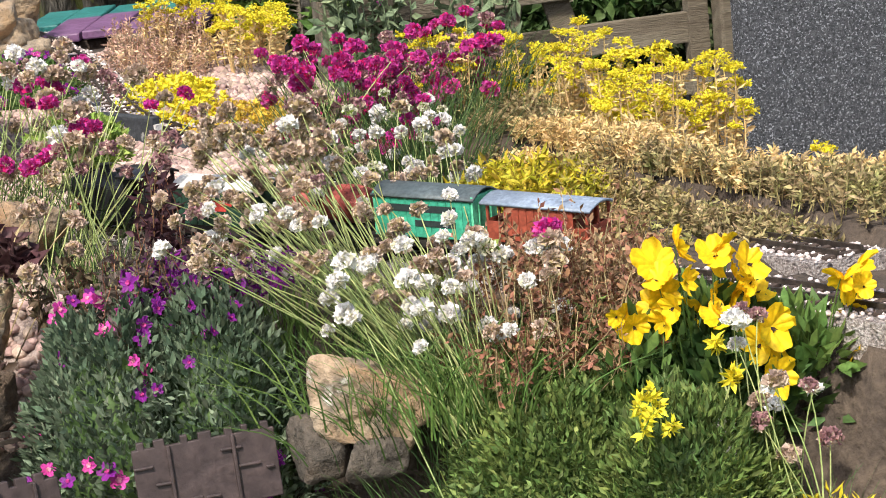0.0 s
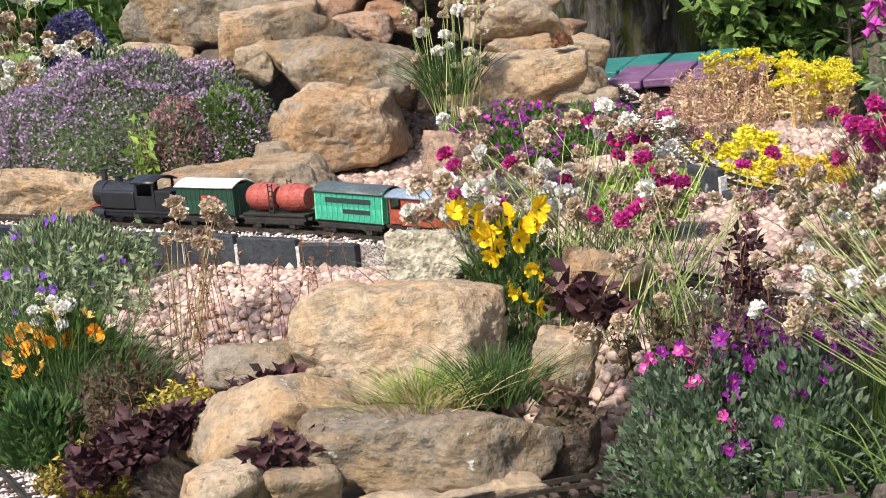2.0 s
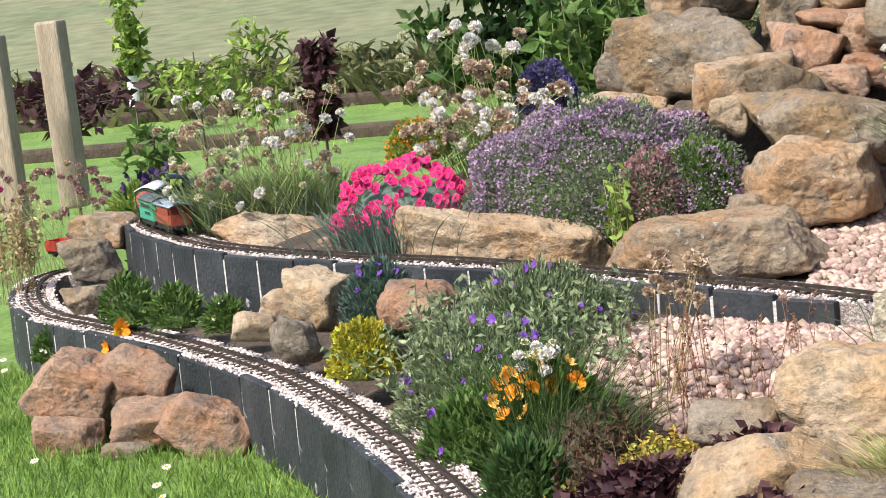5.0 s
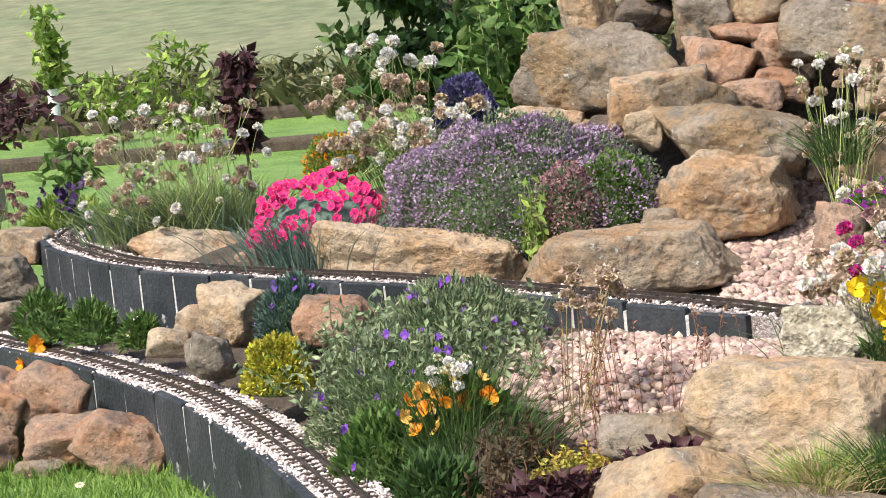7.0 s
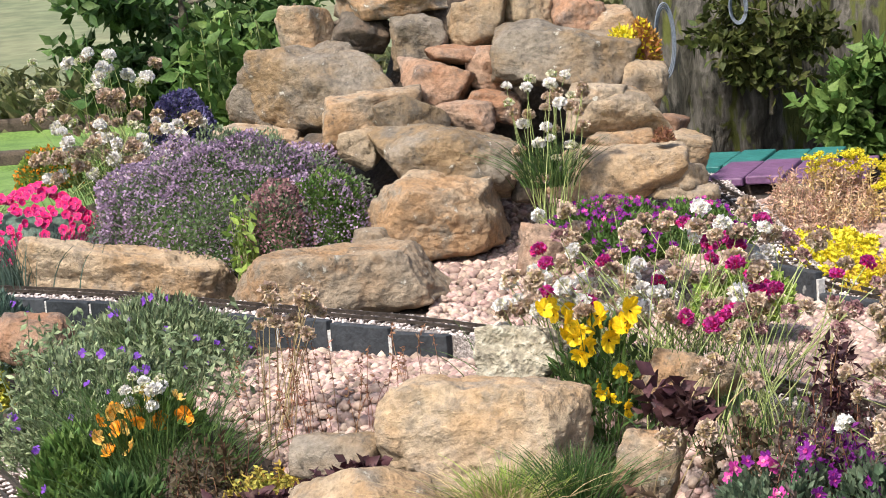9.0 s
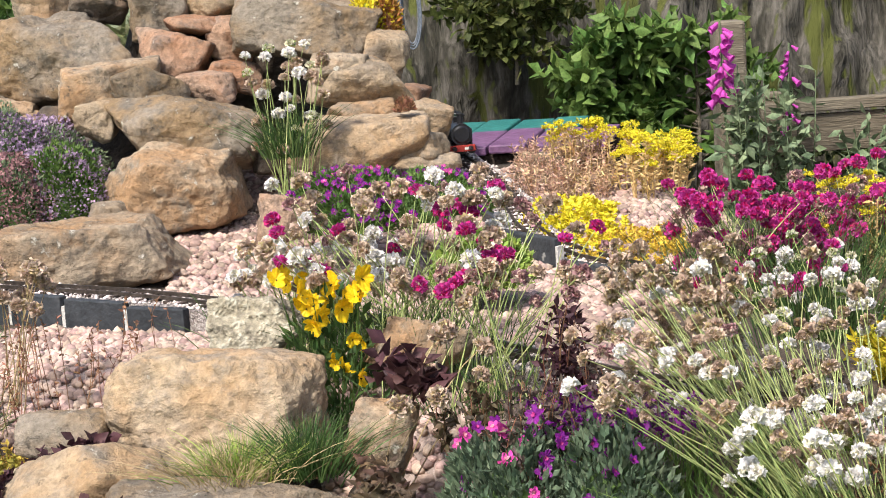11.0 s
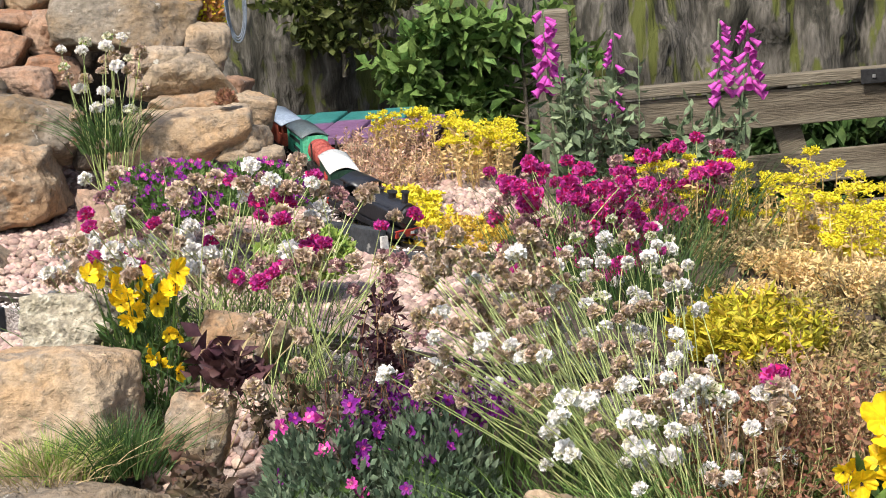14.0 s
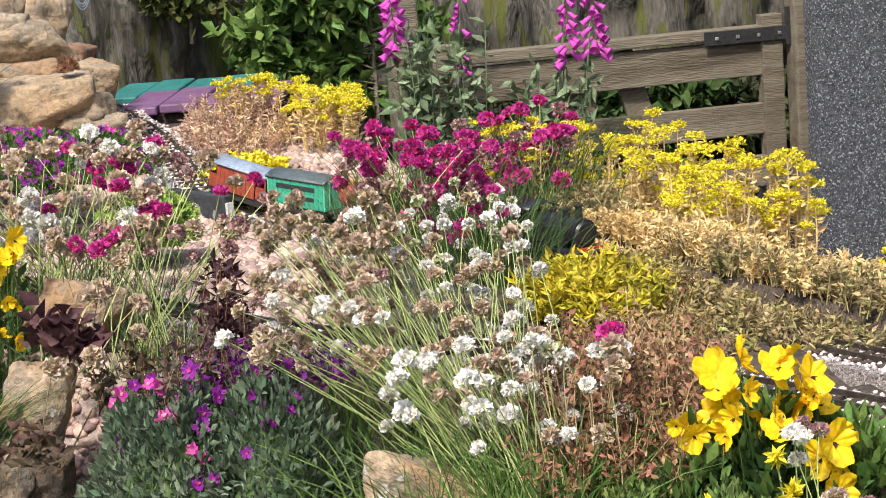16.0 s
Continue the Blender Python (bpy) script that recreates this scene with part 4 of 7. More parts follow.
def brake_van():
    th = thing("brake_van", "red-brown model brake van with open verandas and a grey roof", "model wagon")
    L = 0.148
    underframe(th, L)
    wheels(th, (-0.045, 0.045))
    part("cabin", box_bm([(-0.004, 0, 0.06, 0.092, 0.054, 0.05)], 0.0006), BRAKE, th)
    plank = part("plank", box_bm([(0, 0, 0, 0.0102, 0.0012, 0.049)], 0.0004), BRAKE, th)
    plank.matrix_basis = pose(-4 * 0.0112 - 0.004, 0.0275, 0.06)
    for i in range(1, 18):
        share("plank", plank.data, th, pose((i % 9 - 4) * 0.0112 - 0.004, 0.0275 if i < 9 else -0.0275, 0.06))
    for sx in (-1, 1):
        part("veranda", box_bm([(sx * 0.072, 0, 0.05, 0.003, 0.054, 0.03), (sx * 0.06, 0.026, 0.05, 0.024, 0.002, 0.026), (sx * 0.06, -0.026, 0.05, 0.024, 0.002, 0.026),
                                (sx * 0.072, 0.025, 0.072, 0.0035, 0.0035, 0.03), (sx * 0.072, -0.025, 0.072, 0.0035, 0.0035, 0.03), (sx * 0.072, 0, 0.072, 0.003, 0.0035, 0.03)], 0.0005), BRAKE, th)
    part("roof", roof_bm(L + 0.012, 0.062, 0.008, 0.0865), GREYROOF, th, smooth=True)
    for sy in (-1, 1):
        part("footboard", box_bm([(0, sy * 0.029, 0.026, L * 0.9, 0.008, 0.002)]), CHASSIS, th)
    return th


def loco():
    th = thing("steam_locomotive", "black model steam tank locomotive with red buffer beam", "model locomotive")
    part("running_plate", box_bm([(0, 0, 0.036, 0.225, 0.062, 0.005), (0, 0.028, 0.031, 0.215, 0.003, 0.009), (0, -0.028, 0.031, 0.215, 0.003, 0.009), (0, 0, 0.026, 0.18, 0.024, 0.02)], 0.001), BLACK, th)
    for sx in (-1, 1):
        part("buffer_beam", box_bm([(sx * 0.113, 0, 0.034, 0.004, 0.06, 0.015)], 0.0008), REDBAR, th, "red buffer beam")
        for sy in (-1, 1):
            part("buffer", cyl_bm(0.006, 0.004, 0.013, pose(sx * 0.12, sy * 0.019, 0.034, 0, 90 * sx, 0), 12), BLACK, th)
    bm = cyl_bm(0.0235, 0.0235, 0.12, pose(0.042, 0, 0.066, 0, 90, 0), 28)
    cyl_bm(0.025, 0.025, 0.028, pose(0.096, 0, 0.066, 0, 90, 0), 28, bm)
    cyl_bm(0.021, 0.017, 0.005, pose(0.112, 0, 0.066, 0, 90, 0), 24, bm)
    part("boiler", bm, BLACK, th)
    part("saddle_tank", box_bm([(0.036, 0.0235, 0.058, 0.096, 0.014, 0.036), (0.036, -0.0235, 0.058, 0.096, 0.014, 0.036)], 0.004), BLACK, th)
    for x, r, z0, hh, nm in ((0.096, 0.007, 0.09, 0.026, "chimney"), (0.056, 0.009, 0.086, 0.018, "dome"), (0.02, 0.006, 0.086, 0.014, "safety_valve")):
        bm = cyl_bm(r, r * 0.85, hh, pose(x, 0, z0 + hh / 2 - 0.003), 16)
        cyl_bm(r * 1.18, r * 1.18, 0.003, pose(x, 0, z0 + hh - 0.004), 16, bm)
        part(nm, bm, BLACK, th)
    part("cab", box_bm([(-0.016, 0, 0.062, 0.004, 0.058, 0.05), (-0.066, 0, 0.058, 0.004, 0.058, 0.04), (-0.04, 0.028, 0.052, 0.052, 0.003, 0.03), (-0.04, -0.028, 0.052, 0.052, 0.003, 0.03),
                       (-0.018, 0.027, 0.08, 0.006, 0.003, 0.03), (-0.018, -0.027, 0.08, 0.006, 0.003, 0.03), (-0.064, 0.027, 0.08, 0.006, 0.003, 0.03), (-0.064, -0.027, 0.08, 0.006, 0.003, 0.03)], 0.0006), BLACK, th)
    part("cab_roof", roof_bm(0.064, 0.066, 0.01, 0.094), BLACK, th, smooth=True).matrix_basis = pose(-0.041, 0, 0)
    part("bunker", box_bm([(-0.09, 0, 0.058, 0.044, 0.056, 0.04)], 0.002), BLACK, th)
    part("marking", box_bm([(0.1155, 0.012, 0.034, 0.0006, 0.014, 0.006)]), MARK_WHITE, th)
    wheels(th, (-0.06, -0.005, 0.05), r=0.018)
    for sy in (-1, 1):
        part("coupling_rod", box_bm([(-0.005, sy * 0.0235, 0.026, 0.118, 0.002, 0.005)], 0.0005), RAIL, th)
        part("cylinder", cyl_bm(0.011, 0.011, 0.03, pose(0.088, sy * 0.024, 0.03, 0, 90, 0), 14), BLACK, th)
    return th


TRAIN = [
    (loco(), 0.135),
    (van("dark green model goods van with white roof and red marking", VANGREEN, VANGREEN, WHITEROOF, [(0.012, 0.068, 0.04, 0.007, MARK_RED), (0.006, 0.06, 0.03, 0.007, MARK_RED), (-0.05, 0.046, 0.012, 0.004, MARK_WHITE)]), 0.36),
    (tank_wagon(), 0.545),
    (van("mint green model goods van with grey roof and dark marking bars", MINT, MINTEND, DARKROOF, [(0.0, 0.073, 0.1, 0.009, MARK_DARK), (0.018, 0.054, 0.06, 0.008, MARK_DARK)]), 0.73),
    (brake_van(), 0.915),
]
RUN_T = (0.0, 0.5, 1.0, 1.5, 2.0, 2.5, 3.0, 3.5, 4.2, 5.0, 6.0, 7.0, 8.0, 9.0, 10.0, 10.2, 11.2, 12.3, 12.5, 13.0, 13.5, 14.0, 14.5, 15.0, 15.5, 16.0)
RUN_S = (1.58, 1.81, 2.32, 2.67, 3.17, 3.66, 4.20, 4.72, 5.30, 5.93, 6.66, 7.35, 8.00, 8.64, 9.21, 9.30, 9.61, 9.91, 9.96, 10.11, 10.26, 10.43, 10.67, 10.91, 11.13, 11.34)


def line_pose(s):
    """Pose on the running line, s metres along it, facing the way of travel."""
    def at(u):
        k = np.clip(u * 100, 0, len(LINE) - 1.001)
        i = int(k)
        w = k - i
        return np.array([*(LINE[i] * (1 - w) + LINE[i + 1] * w), LZ[i] * (1 - w) + LZ[i + 1] * w])
    a, b = at(s - 0.045), at(s + 0.045)
    c = (a + b) / 2
    d = b - a
    return pose(*c, 0, -math.degrees(math.atan2(d[2], math.hypot(d[0], d[1]))), math.degrees(math.atan2(d[1], d[0])))


def motions():
    ts = np.arange(0, 16.01, 0.25)
    ss = np.interp(ts, RUN_T, RUN_S)
    for ob, off in TRAIN:
        ob.scale = (1.16, 1.16, 1.16)
        walk(ob, [(float(t), line_pose(s - off * 1.05)) for t, s in zip(ts, ss)])


# ---- planting ----
G_DEEP = leafmat("leaf_deep_green", [(0.03, 0.065, 0.02), (0.06, 0.11, 0.03), (0.09, 0.15, 0.045)])
G_MID = leafmat("leaf_mid_green", [(0.05, 0.1, 0.02), (0.1, 0.17, 0.04), (0.15, 0.23, 0.06)])
G_LIME = leafmat("leaf_lime_green", [(0.14, 0.22, 0.04), (0.22, 0.31, 0.06), (0.3, 0.38, 0.09)])
G_SAGE = leafmat("leaf_sage_green", [(0.1, 0.14, 0.075), (0.16, 0.21, 0.115), (0.22, 0.27, 0.15)])
G_BLUE = leafmat("leaf_blue_green", [(0.05, 0.1, 0.075), (0.1, 0.15, 0.12), (0.15, 0.2, 0.16)])
G_STEM = leafmat("stem_green", [(0.28, 0.36, 0.11), (0.4, 0.46, 0.18), (0.52, 0.54, 0.26)], 0.3)
STRAW = leafmat("stem_straw", [(0.36, 0.27, 0.14), (0.5, 0.4, 0.22)], 0.3)
RUST = leafmat("dry_rust", [(0.16, 0.07, 0.04), (0.27, 0.13, 0.075), (0.36, 0.22, 0.13)], 0.4)
PURPLE_LEAF = leafmat("leaf_dark_purple", [(0.03, 0.012, 0.016), (0.06, 0.024, 0.03), (0.1, 0.05, 0.045)], 0.4)
BRONZE = leafmat("leaf_bronze", [(0.06, 0.045, 0.025), (0.11, 0.075, 0.04)], 0.4)
G_LAV = leafmat("leaf_grey_green", [(0.1, 0.14, 0.07), (0.2, 0.25, 0.13), (0.31, 0.35, 0.21)], 0.5)
SEDUM_LIME = leafmat("sedum_lime", [(0.24, 0.24, 0.03), (0.46, 0.42, 0.05), (0.55, 0.5, 0.09)], 0.5)
SAXI = leafmat("leaf_saxifrage", [(0.06, 0.1, 0.03), (0.12, 0.175, 0.045), (0.23, 0.28, 0.08)], 0.5)
YEL = leafmat("petal_yellow", [(0.78, 0.5, 0.01), (0.86, 0.6, 0.02)], 0.12, 0.5, 0.35)
SEDUM_Y = leafmat("sedum_yellow", [(0.6, 0.5, 0.02), (0.78, 0.68, 0.05)], 0.25, 0.6, 0.2)
SEDUM_STEM = leafmat("sedum_stem_buff", [(0.6, 0.42, 0.17), (0.76, 0.58, 0.29)], 0.25)
ORANGE = leafmat("petal_orange", [(0.78, 0.25, 0.015), (0.85, 0.36, 0.03)], 0.15, 0.5, 0.35)
APRICOT = leafmat("petal_apricot", [(0.8, 0.48, 0.1), (0.85, 0.58, 0.18)], 0.15, 0.5, 0.35)
MAGENTA = leafmat("petal_magenta", [(0.42, 0.03, 0.22), (0.56, 0.07, 0.32)], 0.25, 0.5, 0.3)
CERISE = leafmat("petal_cerise", [(0.56, 0.012, 0.13), (0.66, 0.025, 0.2)], 0.2, 0.5, 0.3)
BLUSH = leafmat("petal_rim_pink", [(0.75, 0.25, 0.36), (0.8, 0.36, 0.46)], 0.1, 0.5, 0.3)
VIOLET = leafmat("petal_violet", [(0.13, 0.04, 0.3), (0.2, 0.07, 0.42)], 0.3, 0.5, 0.3)
DARKVIOLET = leafmat("petal_dark_violet", [(0.022, 0.01, 0.04), (0.05, 0.02, 0.09)], 0.3, 0.5, 0.2)
BLUEP = leafmat("petal_blue", [(0.07, 0.065, 0.16), (0.16, 0.14, 0.29)], 0.3, 0.5, 0.2)
PURPLE = leafmat("petal_purple", [(0.11, 0.008, 0.14), (0.21, 0.018, 0.22)], 0.3, 0.5, 0.3)
LILAC = leafmat("petal_lilac", [(0.27, 0.17, 0.27), (0.44, 0.33, 0.44)], 0.3, 0.5, 0.3)
WHITE = leafmat("petal_white", [(0.74, 0.7, 0.68), (0.86, 0.84, 0.82)], 0.1, 0.6, 0.3)
CREAM = leafmat("petal_cream", [(0.6, 0.56, 0.4), (0.74, 0.71, 0.56)], 0.15, 0.6, 0.3)
DRYHEAD = leafmat("dry_head", [(0.38, 0.27, 0.2), (0.54, 0.41, 0.32), (0.68, 0.55, 0.45)], 0.35)
DRYROSE = leafmat("dry_head_rose", [(0.26, 0.13, 0.14), (0.4, 0.23, 0.23)], 0.35)
LAWNBLADE = leafmat("lawn_blade", [(0.1, 0.18, 0.03), (0.16, 0.26, 0.05), (0.24, 0.33, 0.09)], 0.3)
EYE_DARK = leafmat("petal_eye_dark", [(0.03, 0.015, 0.01)], 0.1)


def unit(a):
    return a / np.maximum(np.linalg.norm(a, axis=-1, keepdims=True), 1e-9)


def leaf_arrays(pos, nrm, size, aspect, r, fold=0.25):
    """Folded pointed leaves: one per position, along directions nrm."""
    n = len(pos)
    d = unit(nrm)
    rnd = unit(r.normal(0, 1, (n, 3)))
    s = unit(np.cross(d, rnd))
    up = np.cross(s, d)
    L = (np.asarray(size) * r.uniform(0.65, 1.35, n))[:, None]
    Wd = L * aspect
    v = np.stack([pos, pos + d * L * 0.45 + s * Wd * 0.5 - up * L * fold * 0.3, pos + d * L + up * L * fold * 0.2, pos + d * L * 0.45 - s * Wd * 0.5 - up * L * fold * 0.3], 1)
    i = np.arange(n)[:, None] * 4
    f = np.concatenate([i + [0, 1, 2], i + [0, 2, 3]], 0)
    return v.reshape(-1, 3), f


def strip_arrays(p0, p1, p2, width, r, seg=4):
    """Tapering blades along quadratic curves p0-p1-p2."""
    n = len(p0)
    u = np.linspace(0, 1, seg + 1)
    c = [p0 * (1 - t) ** 2 + 2 * p1 * t * (1 - t) + p2 * t * t for t in u]
    s = unit(np.cross(p2 - p0, unit(r.normal(0, 1, (n, 3)))))
    w = np.broadcast_to(np.asarray(width, float), (n,))[:, None]
    rows = []
    for t, q in zip(u, c):
        k = w * (1 - 0.85 * t ** 1.5) / 2
        rows += [q - s * k, q + s * k]
    v = np.stack(rows, 1)
    m = 2 * (seg + 1)
    i = np.arange(n)[:, None] * m
    f = np.concatenate([np.concatenate([i + [2 * k, 2 * k + 1, 2 * k + 3], i + [2 * k, 2 * k + 3, 2 * k + 2]], 0) for k in range(seg)], 0)
    return v.reshape(-1, 3), f


def tube_arrays(p0, p1, p2, rad, seg=5, taper=0.6):
    """Thin three-sided stems along quadratic curves."""
    n = len(p0)
    u = np.linspace(0, 1, seg + 1)
    d = unit(p2 - p0)
    a = unit(np.cross(d, np.array([0.3, 1.0, 0.2])))
    b = np.cross(d, a)
    rows = []
    for t in u:
        q = p0 * (1 - t) ** 2 + 2 * p1 * t * (1 - t) + p2 * t * t
        k = rad * (1 - (1 - taper) * t)
        for g in range(3):
            rows.append(q + (a * math.cos(2.094 * g) + b * math.sin(2.094 * g)) * k)
    v = np.stack(rows, 1)
    i = np.arange(n)[:, None] * (3 * (seg + 1))
    f = []
    for k in range(seg):
        for g in range(3):
            h = (g + 1) % 3
            f += [i + [3 * k + g, 3 * k + h, 3 * k + 3 + h], i + [3 * k + g, 3 * k + 3 + h, 3 * k + 3 + g]]
    return v.reshape(-1, 3), np.concatenate(f, 0)


def raw_mesh(name, v, f, materials, idx=None, smooth=False):
    me = bpy.data.meshes.new(name)
    me.vertices.add(len(v))
    me.vertices.foreach_set("co", np.ascontiguousarray(v, np.float32).ravel())
    me.loops.add(len(f) * 3)
    me.loops.foreach_set("vertex_index", np.ascontiguousarray(f, np.int32).ravel())
    me.polygons.add(len(f))
    me.polygons.foreach_set("loop_start", np.arange(0, len(f) * 3, 3, dtype=np.int32))
    for mm in materials:
        me.materials.append(mm)
    if idx is not None:
        me.polygons.foreach_set("material_index", np.ascontiguousarray(idx, np.int32))
    me.update(calc_edges=True)
    me.validate()
    if smooth:
        me.shade_smooth()
    return me


def raw_part(name, arrays, material, parent, label="", kind=""):
    v, f = arrays
    ob = new(name, raw_mesh(name, v, f, [material]))
    ob.parent = parent
    return tagged(ob, label, kind=kind) if label or kind else ob


def join(*arrs):
    vs, fs, k = [], [], 0
    for v, f in arrs:
        vs.append(v)
        fs.append(f + k)
        k += len(v)
    return np.vstack(vs), np.vstack(fs)


def ball_head(name, mats, r=0.016, n=70, flat=0.75, petal=0.5, seed=1):
    """A thrift-like globe of small papery florets over a bract cup."""
    g = np.random.default_rng(seed)
    d = unit(g.normal(0, 1, (n, 3)))
    d[:, 2] = np.abs(d[:, 2]) * 1.1 - 0.25
    d = unit(d)
    n = int(n * 1.5)
    d = unit(np.vstack([d, d[: n - len(d)] + g.normal(0, 0.3, (n - len(d), 3))]))
    c = d * r * 0.62 * np.array([1, 1, flat])
    arr = [leaf_arrays(c, d * 0.8 + g.normal(0, 0.45, (n, 3)), r * petal, 1.1, g, 0.7)]
    nf = len(arr[0][1])
    cup = unit(g.normal(0, 1, (14, 3)) * [1, 1, 0.3] - [0, 0, 0.35])
    arr.append(leaf_arrays(np.zeros((14, 3)) - [0, 0, r * 0.2], cup, r * 0.6, 0.6, g, 0.3))
    v, f = join(*arr)
    idx = np.zeros(len(f), int)
    idx[nf:] = 1
    idx[:nf] = np.tile(g.integers(0, 6, nf // 2) == 0, 2)
    return raw_mesh(name, v, f, mats, idx)


HEAD = {
    "white": [ball_head("white_flower_head", [WHITE, CREAM], 0.0165, 80, seed=s) for s in (1, 2, 3)],
    "cream": [ball_head("cream_flower_head", [CREAM, G_LIME], 0.0145, 60, seed=s) for s in (4, 5)],
    "dry": [ball_head("dry_flower_head", [DRYHEAD, STRAW], 0.0165, 80, seed=s, petal=0.58) for s in (6, 7, 8)],
    "rose": [ball_head("faded_flower_head", [DRYROSE, DRYHEAD], 0.0155, 70, seed=s, petal=0.5) for s in (9, 10)],
    "pink": [ball_head("magenta_flower_head", [MAGENTA, CERISE], 0.0155, 80, seed=s) for s in (11, 12)],
    "mag": [ball_head("purple_pink_flower_head", [MAGENTA, CERISE], 0.016, 70, seed=s) for s in (13, 14)],
}


def fan_petals(name, specs, mats, cup=0.15, lifts=(0.0, 0.002, 0.004)):
    """Rounded petals from (angle, length, width, material) round a centre, facing +z."""
    vs, fs, ids = [], [], []
    for a, L, Wd, mi in specs:
        k = len(vs)
        ca, sa = math.cos(math.radians(a)), math.sin(math.radians(a))
        vs.append((0, 0, 0))
        ring = []
        for j in range(9):
            u = -1 + 2 * j / 8
            x = L * (0.35 + 0.65 * math.sqrt(max(0, 1 - abs(u) ** 2.6)))
            y = Wd * u * 0.5
            z = cup * L * (x / L) ** 2 + 0.1 * L * math.sin(j * 1.9 + a) * (x / L)
            vs.append((x * ca - y * sa, x * sa + y * ca, z + lifts[mi] + 0.0001 * (a % 7)))
        for j in range(8):
            fs.append((k, k + 1 + j, k + 2 + j))
            ids.append(mi)
    return raw_mesh(name, np.array(vs), np.array(fs), mats, ids)


def pansy_mesh(name, main, second):
    s = 0.024
    sp = [(58, s, s * 1.0, 0), (122, s * 1.04, s * 1.0, 0), (-8, s * 0.86, s * 0.85, 0), (188, s * 0.9, s * 0.85, 0), (-90, s * 1.02, s * 1.3, 0)]
    eye = [(-90, s * 0.2, s * 0.2, 1), (-60, s * 0.26, s * 0.05, 1), (-120, s * 0.26, s * 0.05, 1)]
    return fan_petals(name, sp + eye, [main, second], 0.5)


PANSY_Y = pansy_mesh("yellow_pansy_flower", YEL, EYE_DARK)
PANSY_O = pansy_mesh("orange_pansy_flower", ORANGE, YEL)
PANSY_A = pansy_mesh("apricot_pansy_flower", APRICOT, ORANGE)
PANSY_D = pansy_mesh("dark_violet_pansy_flower", DARKVIOLET, EYE_DARK)
PINK5 = fan_petals("magenta_flower", [(72 * k, 0.0125, 0.011, 0) for k in range(5)] + [(72 * k + 20, 0.004, 0.004, 1) for k in range(5)], [MAGENTA, BLUSH], 0.2)
PURP5 = fan_petals("purple_flower", [(72 * k, 0.0135, 0.011, 0) for k in range(5)] + [(72 * k + 20, 0.0035, 0.004, 1) for k in range(5)], [PURPLE, MAGENTA], 0.2)
VIO5 = fan_petals("violet_flower", [(90 * k, 0.011, 0.012, 0) for k in range(4)], [VIOLET, WHITE], 0.2)
DIAN = fan_petals("pink_dianthus_flower", [(72 * k, 0.0165, 0.0195, 1) for k in range(5)] + [(72 * k, 0.0157, 0.0182, 0) for k in range(5)] + [(72 * k + 30, 0.005, 0.005, 2) for k in range(5)], [CERISE, BLUSH, MAGENTA], 0.16, (0.0012, -0.0004, 0.003))
DAISY = fan_petals("daisy_flower", [(40 * k, 0.011, 0.006, 0) for k in range(9)] + [(120 * k, 0.004, 0.006, 1) for k in range(3)], [WHITE, YEL], 0.1)


def corymb(name, mats, r=0.028, n=60, seed=3):
    """A flat-topped head of tiny starry flowers on short branches."""
    g = np.random.default_rng(seed)
    rr = r * np.sqrt(g.uniform(0, 1, n))
    an = g.uniform(0, 6.283, n)
    c = np.c_[rr * np.cos(an), rr * np.sin(an), 0.012 + 0.004 * g.normal(0, 1, n) - 3 * rr ** 2]
    arr = []
    for k in range(4):
        arr.append(leaf_arrays(c, g.normal(0, 1, (n, 3)) * [1, 1, 0.5] + [0, 0, 0.45], 0.0068, 0.62, g, 0.5))
    v, f = join(*arr)
    st = tube_arrays(np.zeros((8, 3)), c[:8] * 0.5, c[:8], 0.0009, 2)
    vv, ff = join((v, f), st)
    idx = np.r_[np.zeros(len(f), int), np.ones(len(st[1]), int)]
    return raw_mesh(name, vv, ff, mats, idx)


CORYMB = [corymb("yellow_flower_head", [SEDUM_Y, SEDUM_STEM], seed=s, r=q) for s, q in ((1, 0.024), (2, 0.03), (3, 0.019))]


def head_pose(p, d, roll, s=1.0):
    q = Vector(d).to_track_quat("Z", "Y").to_matrix().to_4x4()
    return Matrix.Translation(tuple(p)) @ q @ pose(0, 0, 0, 0, 0, roll) @ Matrix.Diagonal((s, s, s, 1))


def face_pose(p, az, tilt, roll, s=1.0):
    """A flower that faces the horizontal bearing az (degrees from -y towards x), tilted up by tilt."""
    d = (math.sin(math.radians(az)) * math.cos(math.radians(tilt)), -math.cos(math.radians(az)) * math.cos(math.radians(tilt)), math.sin(math.radians(tilt)))
    q = Vector(d).to_track_quat("Z", "Y").to_matrix().to_4x4()
    return Matrix.Translation(tuple(p)) @ q @ pose(0, 0, 0, 0, 0, roll) @ Matrix.Diagonal((s, s, s, 1))


def gz(x, y):
    return float(ground_z(np.array([x]), np.array([y]))[0])


def tuft_arrays(base, n, height, spread, r, width=0.0022, lean=0.6):
    """A grassy cushion of fine arching blades."""
    b = np.array(base) + np.c_[r.normal(0, spread * 0.45, n), r.normal(0, spread * 0.4, n), np.zeros(n)]
    h = height * r.uniform(0.55, 1.15, n)
    out = np.c_[(b - np.array(base))[:, :2] / max(spread, 1e-3) + r.normal(0, 0.35, (n, 2)), np.zeros(n)] * (lean * height)
    p1 = b + np.c_[np.zeros((n, 2)), h * 0.7] + out * 0.25
    p2 = b + np.c_[np.zeros((n, 2)), h] + out
    return strip_arrays(b, p1, p2, width, r)


